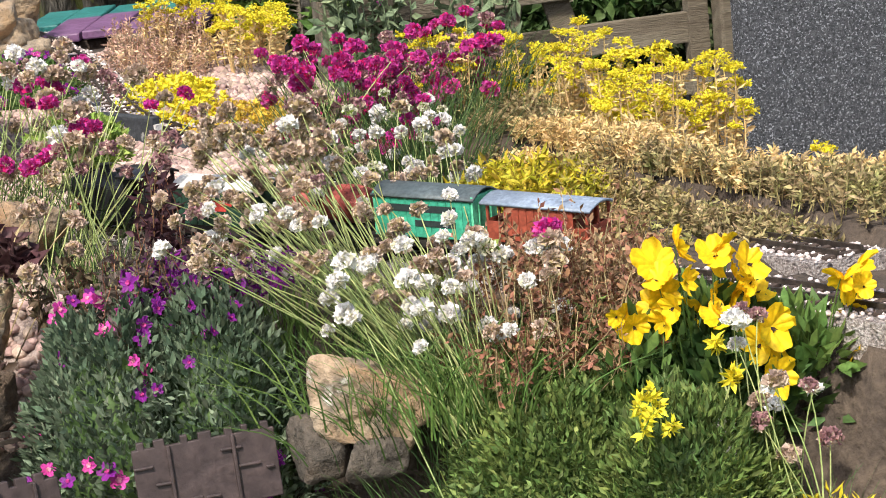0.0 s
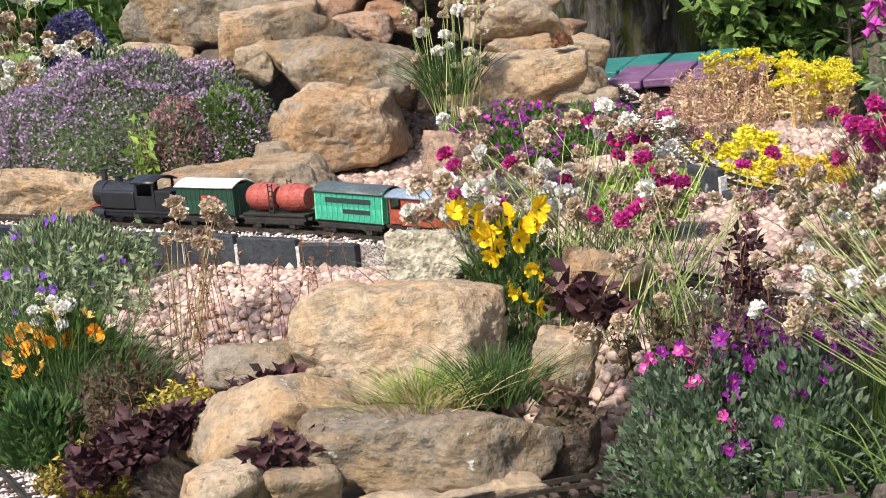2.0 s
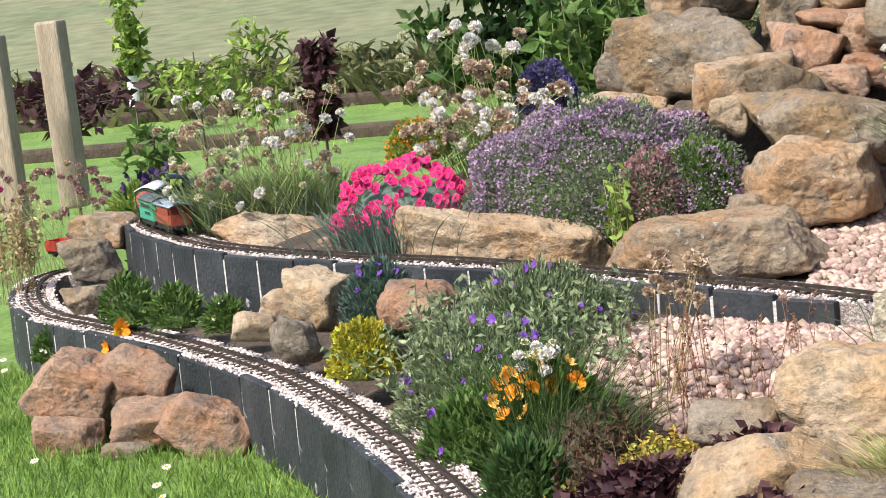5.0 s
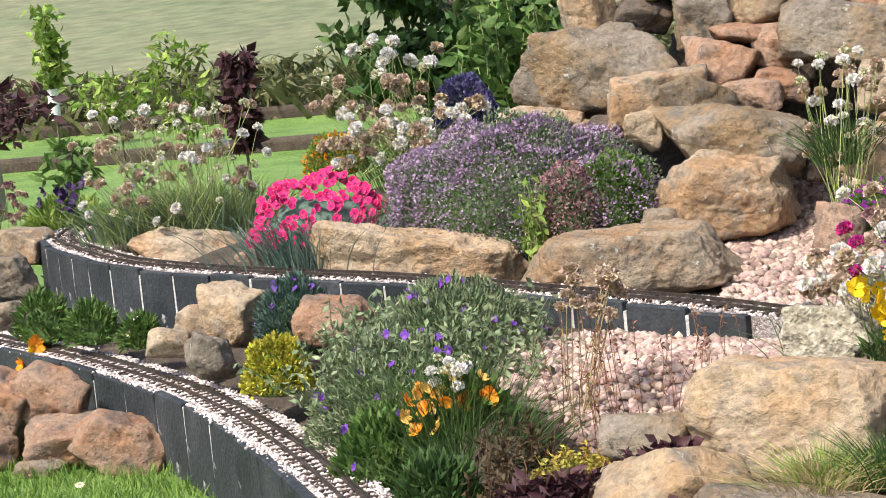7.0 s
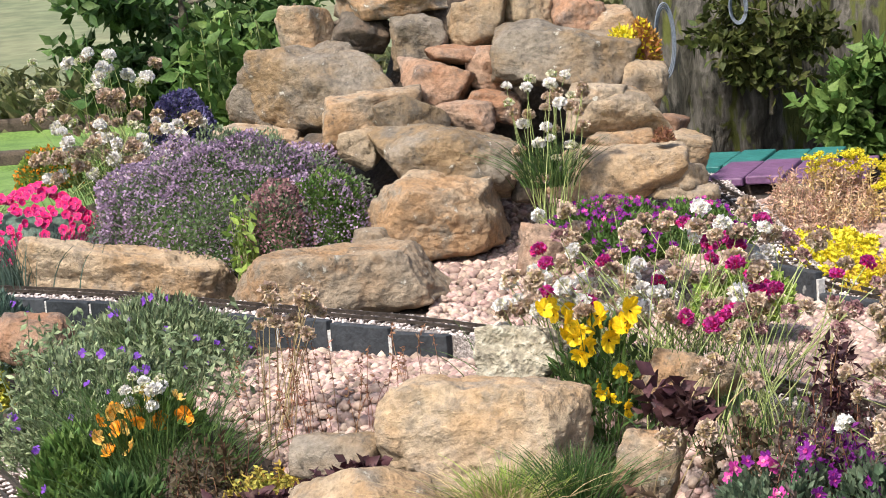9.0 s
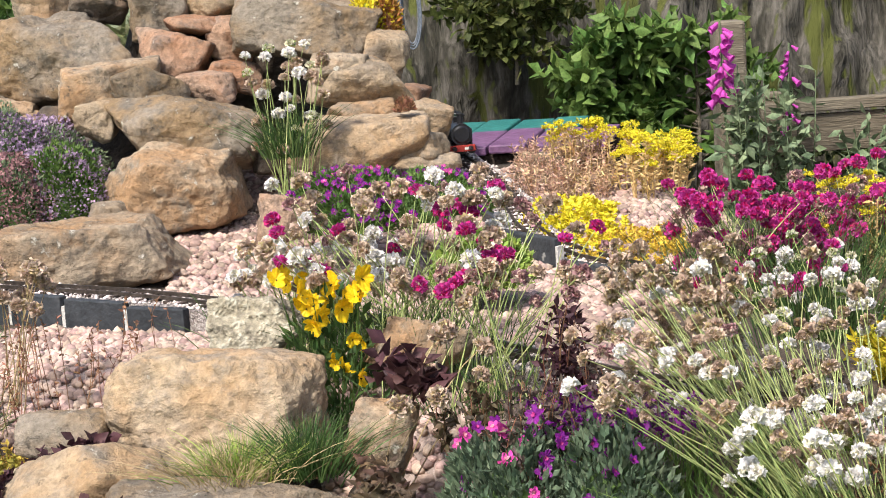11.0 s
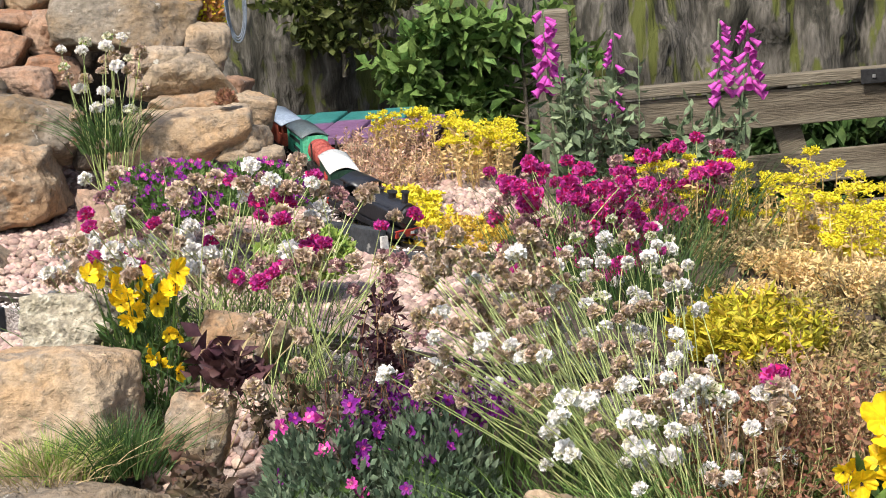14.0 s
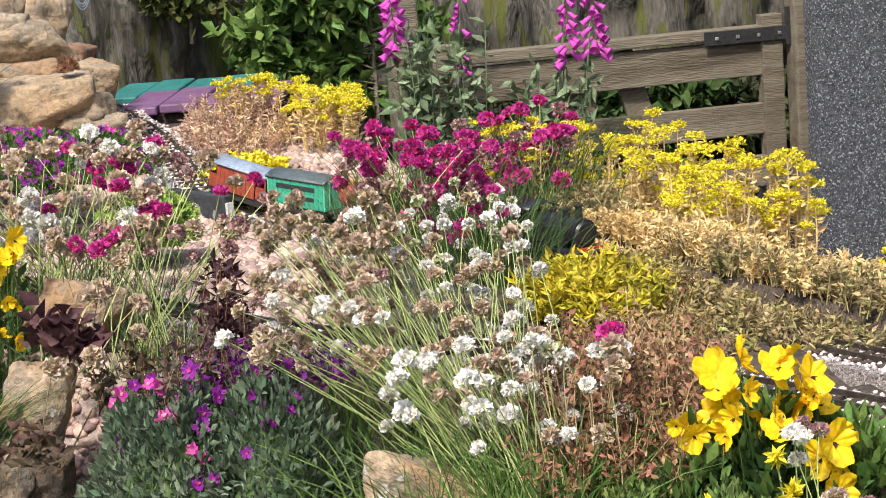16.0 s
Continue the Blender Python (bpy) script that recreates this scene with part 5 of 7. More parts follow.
def thrift(label, base, box, kinds, n, seed, tuft=(250, 0.11, 0.1), leafm=G_DEEP, dp=0.25, droop=0.25, scale=1.0, stemm=G_STEM, name="thrift_plant", rad=0.0015, spread=0.4):
    """Round flower heads on long bare stems over a grassy cushion. box: middle, width and height that the heads fill."""
    r = np.random.default_rng(seed)
    c, w, h = box
    bx, by = base
    bz = gz(bx, by) - 0.004
    th = thing(name, label, "flowering plant", (bx, by, bz), group="thrift plants")
    org = np.array([bx, by, bz])
    if tuft[0]:
        raw_part("foliage", tuft_arrays((0, 0, 0), tuft[0], tuft[1], tuft[2], r), leafm, th, kind="stuff")
    P = np.c_[r.uniform(-1, 1, n) * w / 2, r.uniform(-1, 1, n) * dp / 2, r.uniform(-1, 1, n) * h / 2] + np.array(c) - org
    keep = np.abs(P - (np.array(c) - org)) / np.array([w / 2, 1, h / 2])
    P = P * 1.0
    b = np.c_[r.normal(0, spread * w * 0.25, n), r.normal(0, dp * 0.25, n), np.full(n, 0.01)]
    P[:, 2] = np.maximum(P[:, 2], 0.05)
    L = np.linalg.norm(P - b, axis=1)[:, None]
    p1 = b * 0.45 + P * 0.55 + np.c_[np.zeros((n, 2)), np.ones(n)] * L * droop + r.normal(0, 0.05, (n, 3)) * L
    raw_part("stalk", tube_arrays(b, p1, P, rad, 6), stemm, th, kind="stuff")
    d = unit(P - p1) + np.array([0, 0, 0.35]) + r.normal(0, 0.15, (n, 3))
    names = [k for k, q in kinds for _ in range(q)]
    for i in range(n):
        k = names[r.integers(len(names))]
        me = HEAD[k][r.integers(len(HEAD[k]))]
        share("flower_head", me, th, head_pose(P[i], d[i], r.uniform(0, 360), scale * r.uniform(0.75, 1.15)))
    return th


def mound_points(n, w, dp, h, r, inner=0.25):
    d = unit(r.normal(0, 1, (n, 3)))
    d[:, 2] = np.abs(d[:, 2])
    k = (1 - inner * r.uniform(0, 1, n) ** 2)[:, None]
    lump = 1 + 0.2 * noise3(d, 2.6, r.uniform(0, 50))[:, None] + 0.06 * noise3(d, 7.0, r.uniform(0, 50))[:, None]
    return d * k * lump * np.array([w / 2, dp / 2, h]), d


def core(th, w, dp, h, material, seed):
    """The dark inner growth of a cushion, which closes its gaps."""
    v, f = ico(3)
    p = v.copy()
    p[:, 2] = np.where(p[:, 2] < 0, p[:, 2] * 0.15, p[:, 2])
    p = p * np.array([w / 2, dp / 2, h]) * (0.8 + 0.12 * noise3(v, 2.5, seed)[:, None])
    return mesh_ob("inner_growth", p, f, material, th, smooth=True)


def cushion(name, label, box, seed, leafm, n=6000, leaf=0.012, aspect=0.45, dp=None, flowers=(), category="plant", coremat=None, up=0.4, mix=None, base_z=None, group=""):
    """A dome of leaves from (middle, width, height), with flowers of given meshes over it."""
    r = np.random.default_rng(seed)
    c, w, h = box
    dp = dp or w * 0.7
    bz = c[2] - h / 2 if base_z is None else base_z
    hh = c[2] + h / 2 - bz
    th = thing(name, label, category, (c[0], c[1], bz), group=group)
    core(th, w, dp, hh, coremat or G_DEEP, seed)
    P, d = mound_points(n, w, dp, hh, r)
    raw_part("foliage", leaf_arrays(P, d + r.normal(0, 0.55, (n, 3)) + [0, 0, up], leaf, aspect, r), leafm, th, kind="stuff")
    if mix:
        m2, n2, sz, pred = mix
        P, d = mound_points(n2 * 2, w * 1.02, dp * 1.02, hh * 1.02, r, 0.05)
        sel = pred(P[:, 0] / w, P[:, 2] / hh, r.uniform(0, 1, len(P)))
        P, d = P[sel], d[sel]
        raw_part("blossom", leaf_arrays(P, d + r.normal(0, 0.9, (len(P), 3)), sz, 0.85, r, 0.6), m2, th, kind="stuff")
    for me, k, sc, lift in flowers:
        P, d = mound_points(k * 3, w * 1.03, dp * 1.03, hh * 1.03, r, 0.0)
        P = P[P[:, 1] < dp * 0.2][:k]
        for q in P:
            q = q + np.array([0, -0.003, lift])
            share("flower", me, th, face_pose(q, r.uniform(-50, 50), r.uniform(5, 60), r.uniform(-40, 40), sc * r.uniform(0.75, 1.2)))
    return th


def pansies(label, box, seed, kinds, n, leafbox=None, scale=1.0, dp=0.15, leafm=G_MID):
    """Pansies: flat five-petalled flowers facing out above a leafy clump."""
    r = np.random.default_rng(seed)
    c, w, h = box
    bz = gz(c[0], c[1])
    bz = min(bz, c[2] - h / 2)
    th = thing("pansy_plant", label, "flowering plant", (c[0], c[1], bz), group="pansies")
    org = np.array([c[0], c[1], bz])
    H = c[2] - bz
    nl = int(420 * w / 0.2)
    P, d = mound_points(nl, w * 0.95, dp, max(H, 0.05), r, 0.6)
    raw_part("foliage", leaf_arrays(P, d + [0, 0, 0.5] + r.normal(0, 0.4, (nl, 3)), 0.03 * scale, 0.42, r), leafm, th, kind="stuff")
    F = np.c_[r.uniform(-0.5, 0.5, n) * w, r.uniform(-0.5, 0.2, n) * dp, r.uniform(-0.5, 0.5, n) * h] + np.array(c) - org
    b = np.c_[F[:, 0] * 0.5, F[:, 1] * 0.5, np.zeros(n)]
    raw_part("stalk", tube_arrays(b, b * 0.4 + F * 0.6 + [0, 0, 0.02], F + [0, 0.004, 0], 0.0013, 5), G_MID, th, kind="stuff")
    for i in range(n):
        me = kinds[r.integers(len(kinds))]
        share("flower", me, th, face_pose(F[i], r.uniform(-85, 85), r.uniform(-30, 55), r.uniform(-40, 40), scale * r.uniform(0.6, 1.15)))
    return th


def sedum_tall(label, box, seed, n, dp=0.3, base_z=None, dense=26):
    """Upright buff stems set with small leaves, each topped by a flat yellow head."""
    r = np.random.default_rng(seed)
    c, w, h = box
    bz = gz(c[0], c[1]) if base_z is None else base_z
    th = thing("sedum_plant", label, "flowering plant", (c[0], c[1], bz), group="tall sedums")
    top = c[2] + h / 2 - bz
    F = np.c_[r.uniform(-0.5, 0.5, n) * w, r.uniform(-0.5, 0.5, n) * dp, top * r.uniform(0.5, 1.0, n)]
    F[:, 2] -= np.abs(F[:, 0] / w) ** 2 * top * 0.25
    b = np.c_[F[:, 0] * 0.85, F[:, 1] * 0.8, np.zeros(n)]
    p1 = b * 0.4 + F * 0.6 + r.normal(0, 0.015, (n, 3))
    raw_part("stalk", tube_arrays(b, p1, F, 0.0028, 6), SEDUM_STEM, th, kind="stuff")
    u = np.tile(np.linspace(0.25, 0.97, dense), n)
    k = np.repeat(np.arange(n), dense)
    pos = b[k] * ((1 - u) ** 2)[:, None] + 2 * p1[k] * (u * (1 - u))[:, None] + F[k] * (u * u)[:, None]
    raw_part("leaves", leaf_arrays(pos, r.normal(0, 1, (len(pos), 3)) * [1, 1, 0.25] + [0, 0, 0.3], 0.02, 0.32, r), SEDUM_STEM, th, kind="stuff")
    for i in range(n):
        share("flower_head", CORYMB[r.integers(3)], th, head_pose(F[i], (r.normal(0, 0.15), r.normal(0, 0.15) - 0.1, 1), r.uniform(0, 360), r.uniform(0.65, 1.1)))
    return th


def mat_plant(name, label, box, seed, leafm, n=3000, leaf=0.018, aspect=0.25, dp=None, base_z=None, category="plant", lift=0.5, rise=0.12):
    """A low spreading mat of upright leafy shoots that follows the ground."""
    r = np.random.default_rng(seed)
    c, w, h = box
    dp = dp or w * 0.8
    th = thing(name, label, category, (c[0], c[1], c[2] - h / 2))
    ns = max(8, n // 22)
    q = r.uniform(-0.5, 0.5, (ns, 2)) * [w, dp]
    q = q[(q[:, 0] / w) ** 2 + (q[:, 1] / dp) ** 2 < 0.25]
    zz = ground_z(q[:, 0] + c[0], q[:, 1] + c[1]) - (c[2] - h / 2)
    zz = np.clip(zz, -0.1, rise)
    hh = h * (0.45 + 0.55 * np.sqrt(np.clip(1 - 4 * ((q[:, 0] / w) ** 2 + (q[:, 1] / dp) ** 2), 0, 1))) * r.uniform(0.7, 1.1, len(q))
    u = np.tile(np.linspace(0.25, 1, 22), len(q))
    k = np.repeat(np.arange(len(q)), 22)
    lean = r.normal(0, 0.25, (len(q), 2))
    pos = np.c_[q[k] + lean[k] * (hh[k] * u ** 2)[:, None], zz[k] + hh[k] * u]
    raw_part("foliage", leaf_arrays(pos, r.normal(0, 1, (len(pos), 3)) * [1, 1, 0.4] + [0, 0, lift], leaf, aspect, r), leafm, th, kind="stuff")
    tops = np.c_[q + lean * hh[:, None], zz + hh]
    raw_part("stalk", tube_arrays(np.c_[q, zz], (np.c_[q, zz] + tops) / 2, tops, 0.0014, 3), leafm, th, kind="stuff")
    return th


def spikes(name, label, box, seed, n, leafm, stemm, dp=0.2, leaf=0.012, category="plant", per=26, leafy=0.55, rad=0.0014, base_z=None):
    """Loose upright stalks with small leaves or seed heads along them."""
    r = np.random.default_rng(seed)
    c, w, h = box
    bz = c[2] - h / 2 if base_z is None else base_z
    th = thing(name, label, category, (c[0], c[1], bz))
    H = c[2] + h / 2 - bz
    b = np.c_[r.uniform(-0.45, 0.45, n) * w, r.uniform(-0.5, 0.5, n) * dp, np.zeros(n)]
    t = b + np.c_[r.normal(0, 0.12 * w, n), r.normal(0, 0.05, n), H * r.uniform(0.5, 1.0, n)]
    p1 = (b + t) / 2 + r.normal(0, 0.02, (n, 3))
    raw_part("stalk", tube_arrays(b, p1, t, rad, 5), stemm, th, kind="stuff")
    u = np.tile(np.linspace(1 - leafy, 1, per), n)
    k = np.repeat(np.arange(n), per)
    pos = b[k] * ((1 - u) ** 2)[:, None] + 2 * p1[k] * (u * (1 - u))[:, None] + t[k] * (u * u)[:, None]
    raw_part("leaves", leaf_arrays(pos, r.normal(0, 1, (len(pos), 3)) + [0, 0, 0.25], leaf, 0.45, r), leafm, th, kind="stuff")
    return th


def rosettes(name, label, spots, seed, leafm, leaf=0.045, n=14):
    """Low rosettes of broad dark leaves; spots are plan points with their heights."""
    r = np.random.default_rng(seed)
    o = np.array(spots[0], float)
    th = thing(name, label, "plant", tuple(o))
    for s in spots:
        p = np.repeat([np.array(s) - o], n, 0) + r.normal(0, 0.012, (n, 3))
        a = r.uniform(0, 6.283, n)
        raw_part("rosette", leaf_arrays(p, np.c_[np.cos(a), np.sin(a), r.uniform(0.1, 0.9, n)], leaf, 0.6, r, 0.5), leafm, th, kind="stuff")
    return th


def tree(name, label, box, seed, leafm, n=2500, leaf=0.05, trunk=0.02, dp=None, base_z=None, bark=WOOD, spread=1.0, aspect=0.5):
    """A small tree or shrub: tapered trunk, limbs, and leaves in clumps along them."""
    r = np.random.default_rng(seed)
    c, w, h = box
    dp = dp or w
    bz = c[2] - h / 2 if base_z is None else base_z
    H = c[2] + h / 2 - bz
    th = thing(name, label, "tree", (c[0], c[1], bz))
    p0 = np.array([[0, 0, -0.02]])
    raw_part("trunk", tube_arrays(p0, np.array([[w * 0.03, 0, H * 0.5]]), np.array([[0, 0, H * 0.95]]), trunk, 7, 0.25), bark, th)
    m = 26
    k0 = c[2] - h / 2 - bz
    z = r.uniform(max(k0, 0.1 * H), H * 0.9, m)
    a = r.uniform(0, 6.283, m)
    st = np.c_[np.zeros((m, 2)), z]
    rr = np.sqrt(np.clip(1 - ((z - (k0 + H) / 2) / ((H - k0) / 2 + 1e-6)) ** 2, 0.15, 1)) * spread
    en = st + np.c_[np.cos(a) * w / 2 * rr, np.sin(a) * dp / 2 * rr, r.uniform(0.05, 0.2, m) * h]
    raw_part("branchwork", tube_arrays(st, (st + en) / 2 + [0, 0, 0.02 * h], en, trunk * 0.35, 4, 0.3), bark, th, kind="stuff")
    k = r.integers(0, m, n)
    u = r.uniform(0.3, 1.05, n)[:, None]
    pos = st[k] * (1 - u) + en[k] * u + r.normal(0, 0.055, (n, 3)) * [w, dp, h * 0.6]
    raw_part("crown", leaf_arrays(pos, r.normal(0, 1, (n, 3)) + [0, 0, -0.1], leaf, aspect, r), leafm, th, kind="stuff")
    return th


BELL = None


def bell_mesh():
    n = 10
    prof = [(0.002, 0.0), (0.006, 0.006), (0.0075, 0.018), (0.0085, 0.028), (0.0125, 0.036)]
    v = [(rd * math.cos(6.283 * k / n), rd * math.sin(6.283 * k / n), -zz) for rd, zz in prof for k in range(n)]
    f = []
    for i in range(len(prof) - 1):
        for k in range(n):
            a, b2 = i * n + k, i * n + (k + 1) % n
            f += [(a, b2, b2 + n), (a, b2 + n, a + n)]
    return raw_mesh("foxglove_bell", np.array(v), np.array(f), [leafmat("petal_foxglove", [(0.42, 0.05, 0.3), (0.56, 0.09, 0.42)], 0.2, 0.5, 0.3)], smooth=True)


def foxglove(label, box, seed, n, base):
    global BELL
    BELL = BELL or bell_mesh()
    r = np.random.default_rng(seed)
    c, w, h = box
    th = thing("foxglove", label, "flowering plant", base, group="foxgloves")
    o = np.array(base)
    top = np.array(c) + [0, 0, h / 2] - o
    low = np.array(c) - [0, 0, h / 2] - o
    raw_part("stem", tube_arrays(np.zeros((1, 3)), np.array([low * 0.6]), np.array([top]), 0.006, 6), G_SAGE, th)
    m = 40
    u = r.uniform(0.05, 0.95, m)[:, None]
    raw_part("leaves", leaf_arrays(low * u, r.normal(0, 1, (m, 3)) + [0, 0, 0.3], 0.06, 0.35, r), G_SAGE, th, kind="stuff")
    for i in range(n):
        q = low + (top - low) * (i + 0.5) / n
        a = r.uniform(-110, 110)
        s = (1.35 - 0.5 * i / n) * w / 0.09
        d = Vector((math.sin(math.radians(a)), -math.cos(math.radians(a)), 0))
        rot = Vector((-d.x, -d.y, 0.75)).to_track_quat("Z", "Y").to_matrix().to_4x4()
        share("bell_flower", BELL, th, Matrix.Translation(tuple(q + np.array(d) * 0.006)) @ rot @ Matrix.Diagonal((s, s, s, 1)))
    return th


# stones
def stones(name, label, pts, size, material, seed, parent=None):
    """Loose stones, each an angular chip, joined as one loose layer."""
    r = np.random.default_rng(seed)
    v0, f0 = ico(1)
    f0 = np.array(f0)
    n = len(pts)
    sc = size * r.uniform(0.55, 1.4, (n, 1)) * r.uniform(0.65, 1.2, (n, 3)) * [1, 1, 0.75]
    ang = r.uniform(0, 6.283, n)
    jit = 1 + r.normal(0, 0.13, (n, len(v0), 1))
    V = v0[None] * jit * sc[:, None, :]
    ca, sa = np.cos(ang)[:, None], np.sin(ang)[:, None]
    V = np.stack([V[..., 0] * ca - V[..., 1] * sa, V[..., 0] * sa + V[..., 1] * ca, V[..., 2]], -1) + pts[:, None, :]
    F = f0[None] + (np.arange(n) * len(v0))[:, None, None]
    ob = new(name, raw_mesh(name, V.reshape(-1, 3), F.reshape(-1, 3), [material]))
    if parent:
        ob.parent = parent
    return tagged(ob, label, "gravel", kind="stuff")


r0 = np.random.default_rng(21)
q = np.c_[r0.uniform(-1.1, 1.75, 46000), r0.uniform(2.5, 5.1, 46000)]
lv_q, _ = side(LINE, q[:, 0], q[:, 1])
q = q[gravel_zone(q[:, 0], q[:, 1]) & (np.abs(lv_q) > 0.075)]
stones("gravel", "pink and cream gravel stones spread over the bed", np.c_[q, ground_z(q[:, 0], q[:, 1]) + 0.004], 0.0125, STONES, 22)
BSTONE = mat("ballast_stones", [(0.46, 0.38, 0.35), (0.62, 0.55, 0.52)], 30, 0.9, 0.2, 200, island=0.5)
for path2, zz, hw, lab in ((LINE, LZ, 0.058, "upper"), (LOW, np.full(len(LOW), Z_LOW), 0.068, "lower")):
    k = r0.integers(0, len(path2) - 1, 15000)
    o = r0.uniform(-1, 1, 15000) * hw
    tg = np.gradient(path2, axis=0)
    tg /= np.linalg.norm(tg, axis=1)[:, None]
    p = path2[k] + np.c_[-tg[k, 1], tg[k, 0]] * o[:, None] + r0.normal(0, 0.004, (15000, 2))
    stones("ballast_chippings", "fine pink-grey granite chippings along the %s track" % lab, np.c_[p, zz[k] + 0.0022], 0.0042, BSTONE, 23)
# lawn
q = np.c_[r0.uniform(-3.0, -0.8, 60000), r0.uniform(2.6, 5.2, 60000)]
dq, _ = side(LOW, q[:, 0], q[:, 1])
q = q[(dq > 0.09)][:26000]
b = np.c_[q, np.full(len(q), LAWN_Z - 0.002)]
t3 = b + np.c_[r0.normal(0, 0.014, (len(b), 2)), r0.uniform(0.02, 0.045, len(b))]
lawn = new("lawn_grass", raw_mesh("lawn_grass", *strip_arrays(b, (b + t3) / 2 + [0, 0, 0.006], t3, 0.0035, r0, 2), [LAWNBLADE]))
tagged(lawn, "short bright green lawn grass below the slate wall", "grass", kind="stuff")
dz = thing("daisies", "small white daisies scattered in the lawn", "flower", (-1.8, 4.0, LAWN_Z))
for i in range(34):
    k = r0.integers(len(q))
    share("flower", DAISY, dz, head_pose((q[k, 0] + 1.8, q[k, 1] - 4.0, 0.042), (r0.normal(0, 0.2), -0.4, 1), 0, 1.0))

# space by space: the bed behind the upper track
cushion("thyme_bush", "large wide thyme cushion with lilac flowers over green leaves", ((-0.881, 4.950, 0.635), 0.787, 0.338), 31, G_SAGE, 26000, 0.0105, 0.55, dp=0.42, mix=(LILAC, 13000, 0.0085, lambda x, z, u: u < (0.25 + 0.7 * z) * (1.1 - 1.1 * np.clip(x, 0, 0.5))), category="shrub", base_z=0.466)
cushion("thyme_bush", "green thyme cushion speckled with pale flowers", ((-0.619, 4.740, 0.592), 0.296, 0.228), 32, G_MID, 10000, 0.012, 0.55, dp=0.3, mix=(LILAC, 2400, 0.0075, lambda x, z, u: u < 0.8), category="shrub", base_z=0.478)
cushion("thyme_bush", "thyme cushion with faded rusty pink flowers", ((-0.713, 4.660, 0.600), 0.199, 0.199), 33, G_SAGE, 4000, 0.011, 0.5, dp=0.2, mix=(DRYROSE, 2600, 0.009, lambda x, z, u: u < 0.8), category="shrub", base_z=0.500)
spikes("grass_clump", "narrow straw-green grass blades growing between stones", ((-0.792, 4.600, 0.552), 0.055, 0.262), 34, 26, G_LIME, G_STEM, dp=0.04, leaf=0.03, per=5, category="grass")
r = np.random.default_rng(35)
dianthus = cushion("dianthus_plant", "pink dianthus with pale-edged flowers over blue-green leaves", ((-1.451, 5.000, 0.592), 0.402, 0.176), 36, G_BLUE, 10, 0.01, 0.3, dp=0.3, flowers=((DIAN, 260, 0.78, 0.012),), category="flowering plant", coremat=G_BLUE)
raw_part("foliage", tuft_arrays((0.03, -0.12, -0.03), 900, 0.12, 0.24, r, 0.004, 0.7), G_BLUE, dianthus, kind="stuff")
thrift("thrift with cream flower heads on pale upright stems above the track", (-1.982, 5.450), ((-2.010, 5.400, 0.744), 0.480, 0.354), (("cream", 5), ("dry", 3), ("white", 2)), 135, 41, (420, 0.16, 0.16), G_SAGE, 0.45, 0.02, 1.0, spread=0.7)
r = np.random.default_rng(274)
for c3, k in (((-2.173, 5.450, 0.528), 420), ((-2.004, 5.500, 0.527), 520), ((-1.855, 5.500, 0.533), 420)):
    th = thing("thrift_cushion", "dense grey-green thrift leaves under the pale flower heads", "plant", c3, group="thrift plants")
    raw_part("foliage", tuft_arrays((0, 0, -0.03), k, 0.13, 0.16, r, 0.004, 0.8), G_SAGE, th, kind="stuff")
    raw_part("fresh_growth", tuft_arrays((0, 0, -0.03), k // 3, 0.15, 0.14, r, 0.0035, 0.6), G_LIME, th, "fresh lime blades", "stuff")
thrift("tall thrift with white and brown heads behind the thyme", (-1.337, 5.750), ((-1.408, 5.700, 0.865), 0.415, 0.346), (("dry", 4), ("white", 3), ("cream", 3)), 55, 42, (300, 0.2, 0.16), G_MID, 0.4, 0.1, 1.25, spread=0.6)
thrift("thrift with white and tan heads crowded behind the thyme", (-1.281, 5.500), ((-1.259, 5.500, 0.752), 0.451, 0.167), (("dry", 5), ("white", 4), ("cream", 1)), 75, 43, (300, 0.15, 0.2), G_MID, 0.4, 0.1, 1.2, spread=0.8)
cushion("blue_flower_clump", "clump of dark blue flowers behind the thrift", ((-1.166, 5.750, 0.814), 0.199, 0.139), 44, G_SAGE, 900, 0.012, 0.5, dp=0.15, mix=(BLUEP, 2200, 0.012, lambda x, z, u: u < 0.9), category="flowering plant")
cushion("sedum_clump", "orange and yellow-green sedum low in the bed", ((-1.556, 5.600, 0.698), 0.189, 0.112), 45, G_LIME, 2500, 0.014, 0.5, dp=0.15, mix=(ORANGE, 500, 0.01, lambda x, z, u: u < 0.5))
pansies("dark violet pansies with fresh green leaves by the curve", ((-2.624, 6.000, 0.591), 0.228, 0.104), 46, [PANSY_D], 12, scale=1.15, leafm=G_LIME)
cushion("leafy_clump", "light green leafy clump by the track curve", ((-2.662, 6.100, 0.499), 0.270, 0.126), 47, G_LIME, 1500, 0.04, 0.3, dp=0.3)
thrift("thrift with rosy brown heads by the lawn post", (-3.039, 6.200), ((-3.045, 6.200, 0.552), 0.503, 0.237), (("rose", 5), ("dry", 3), ("pink", 1)), 50, 48, (250, 0.14, 0.2), G_MID, 0.3, 0.05, 1.05, spread=0.8)
spikes("dry_grass_clump", "straw-coloured dry stalks by the lower track", ((-2.952, 5.600, 0.443), 0.162, 0.378), 49, 40, STRAW, STRAW, dp=0.15, leaf=0.02)

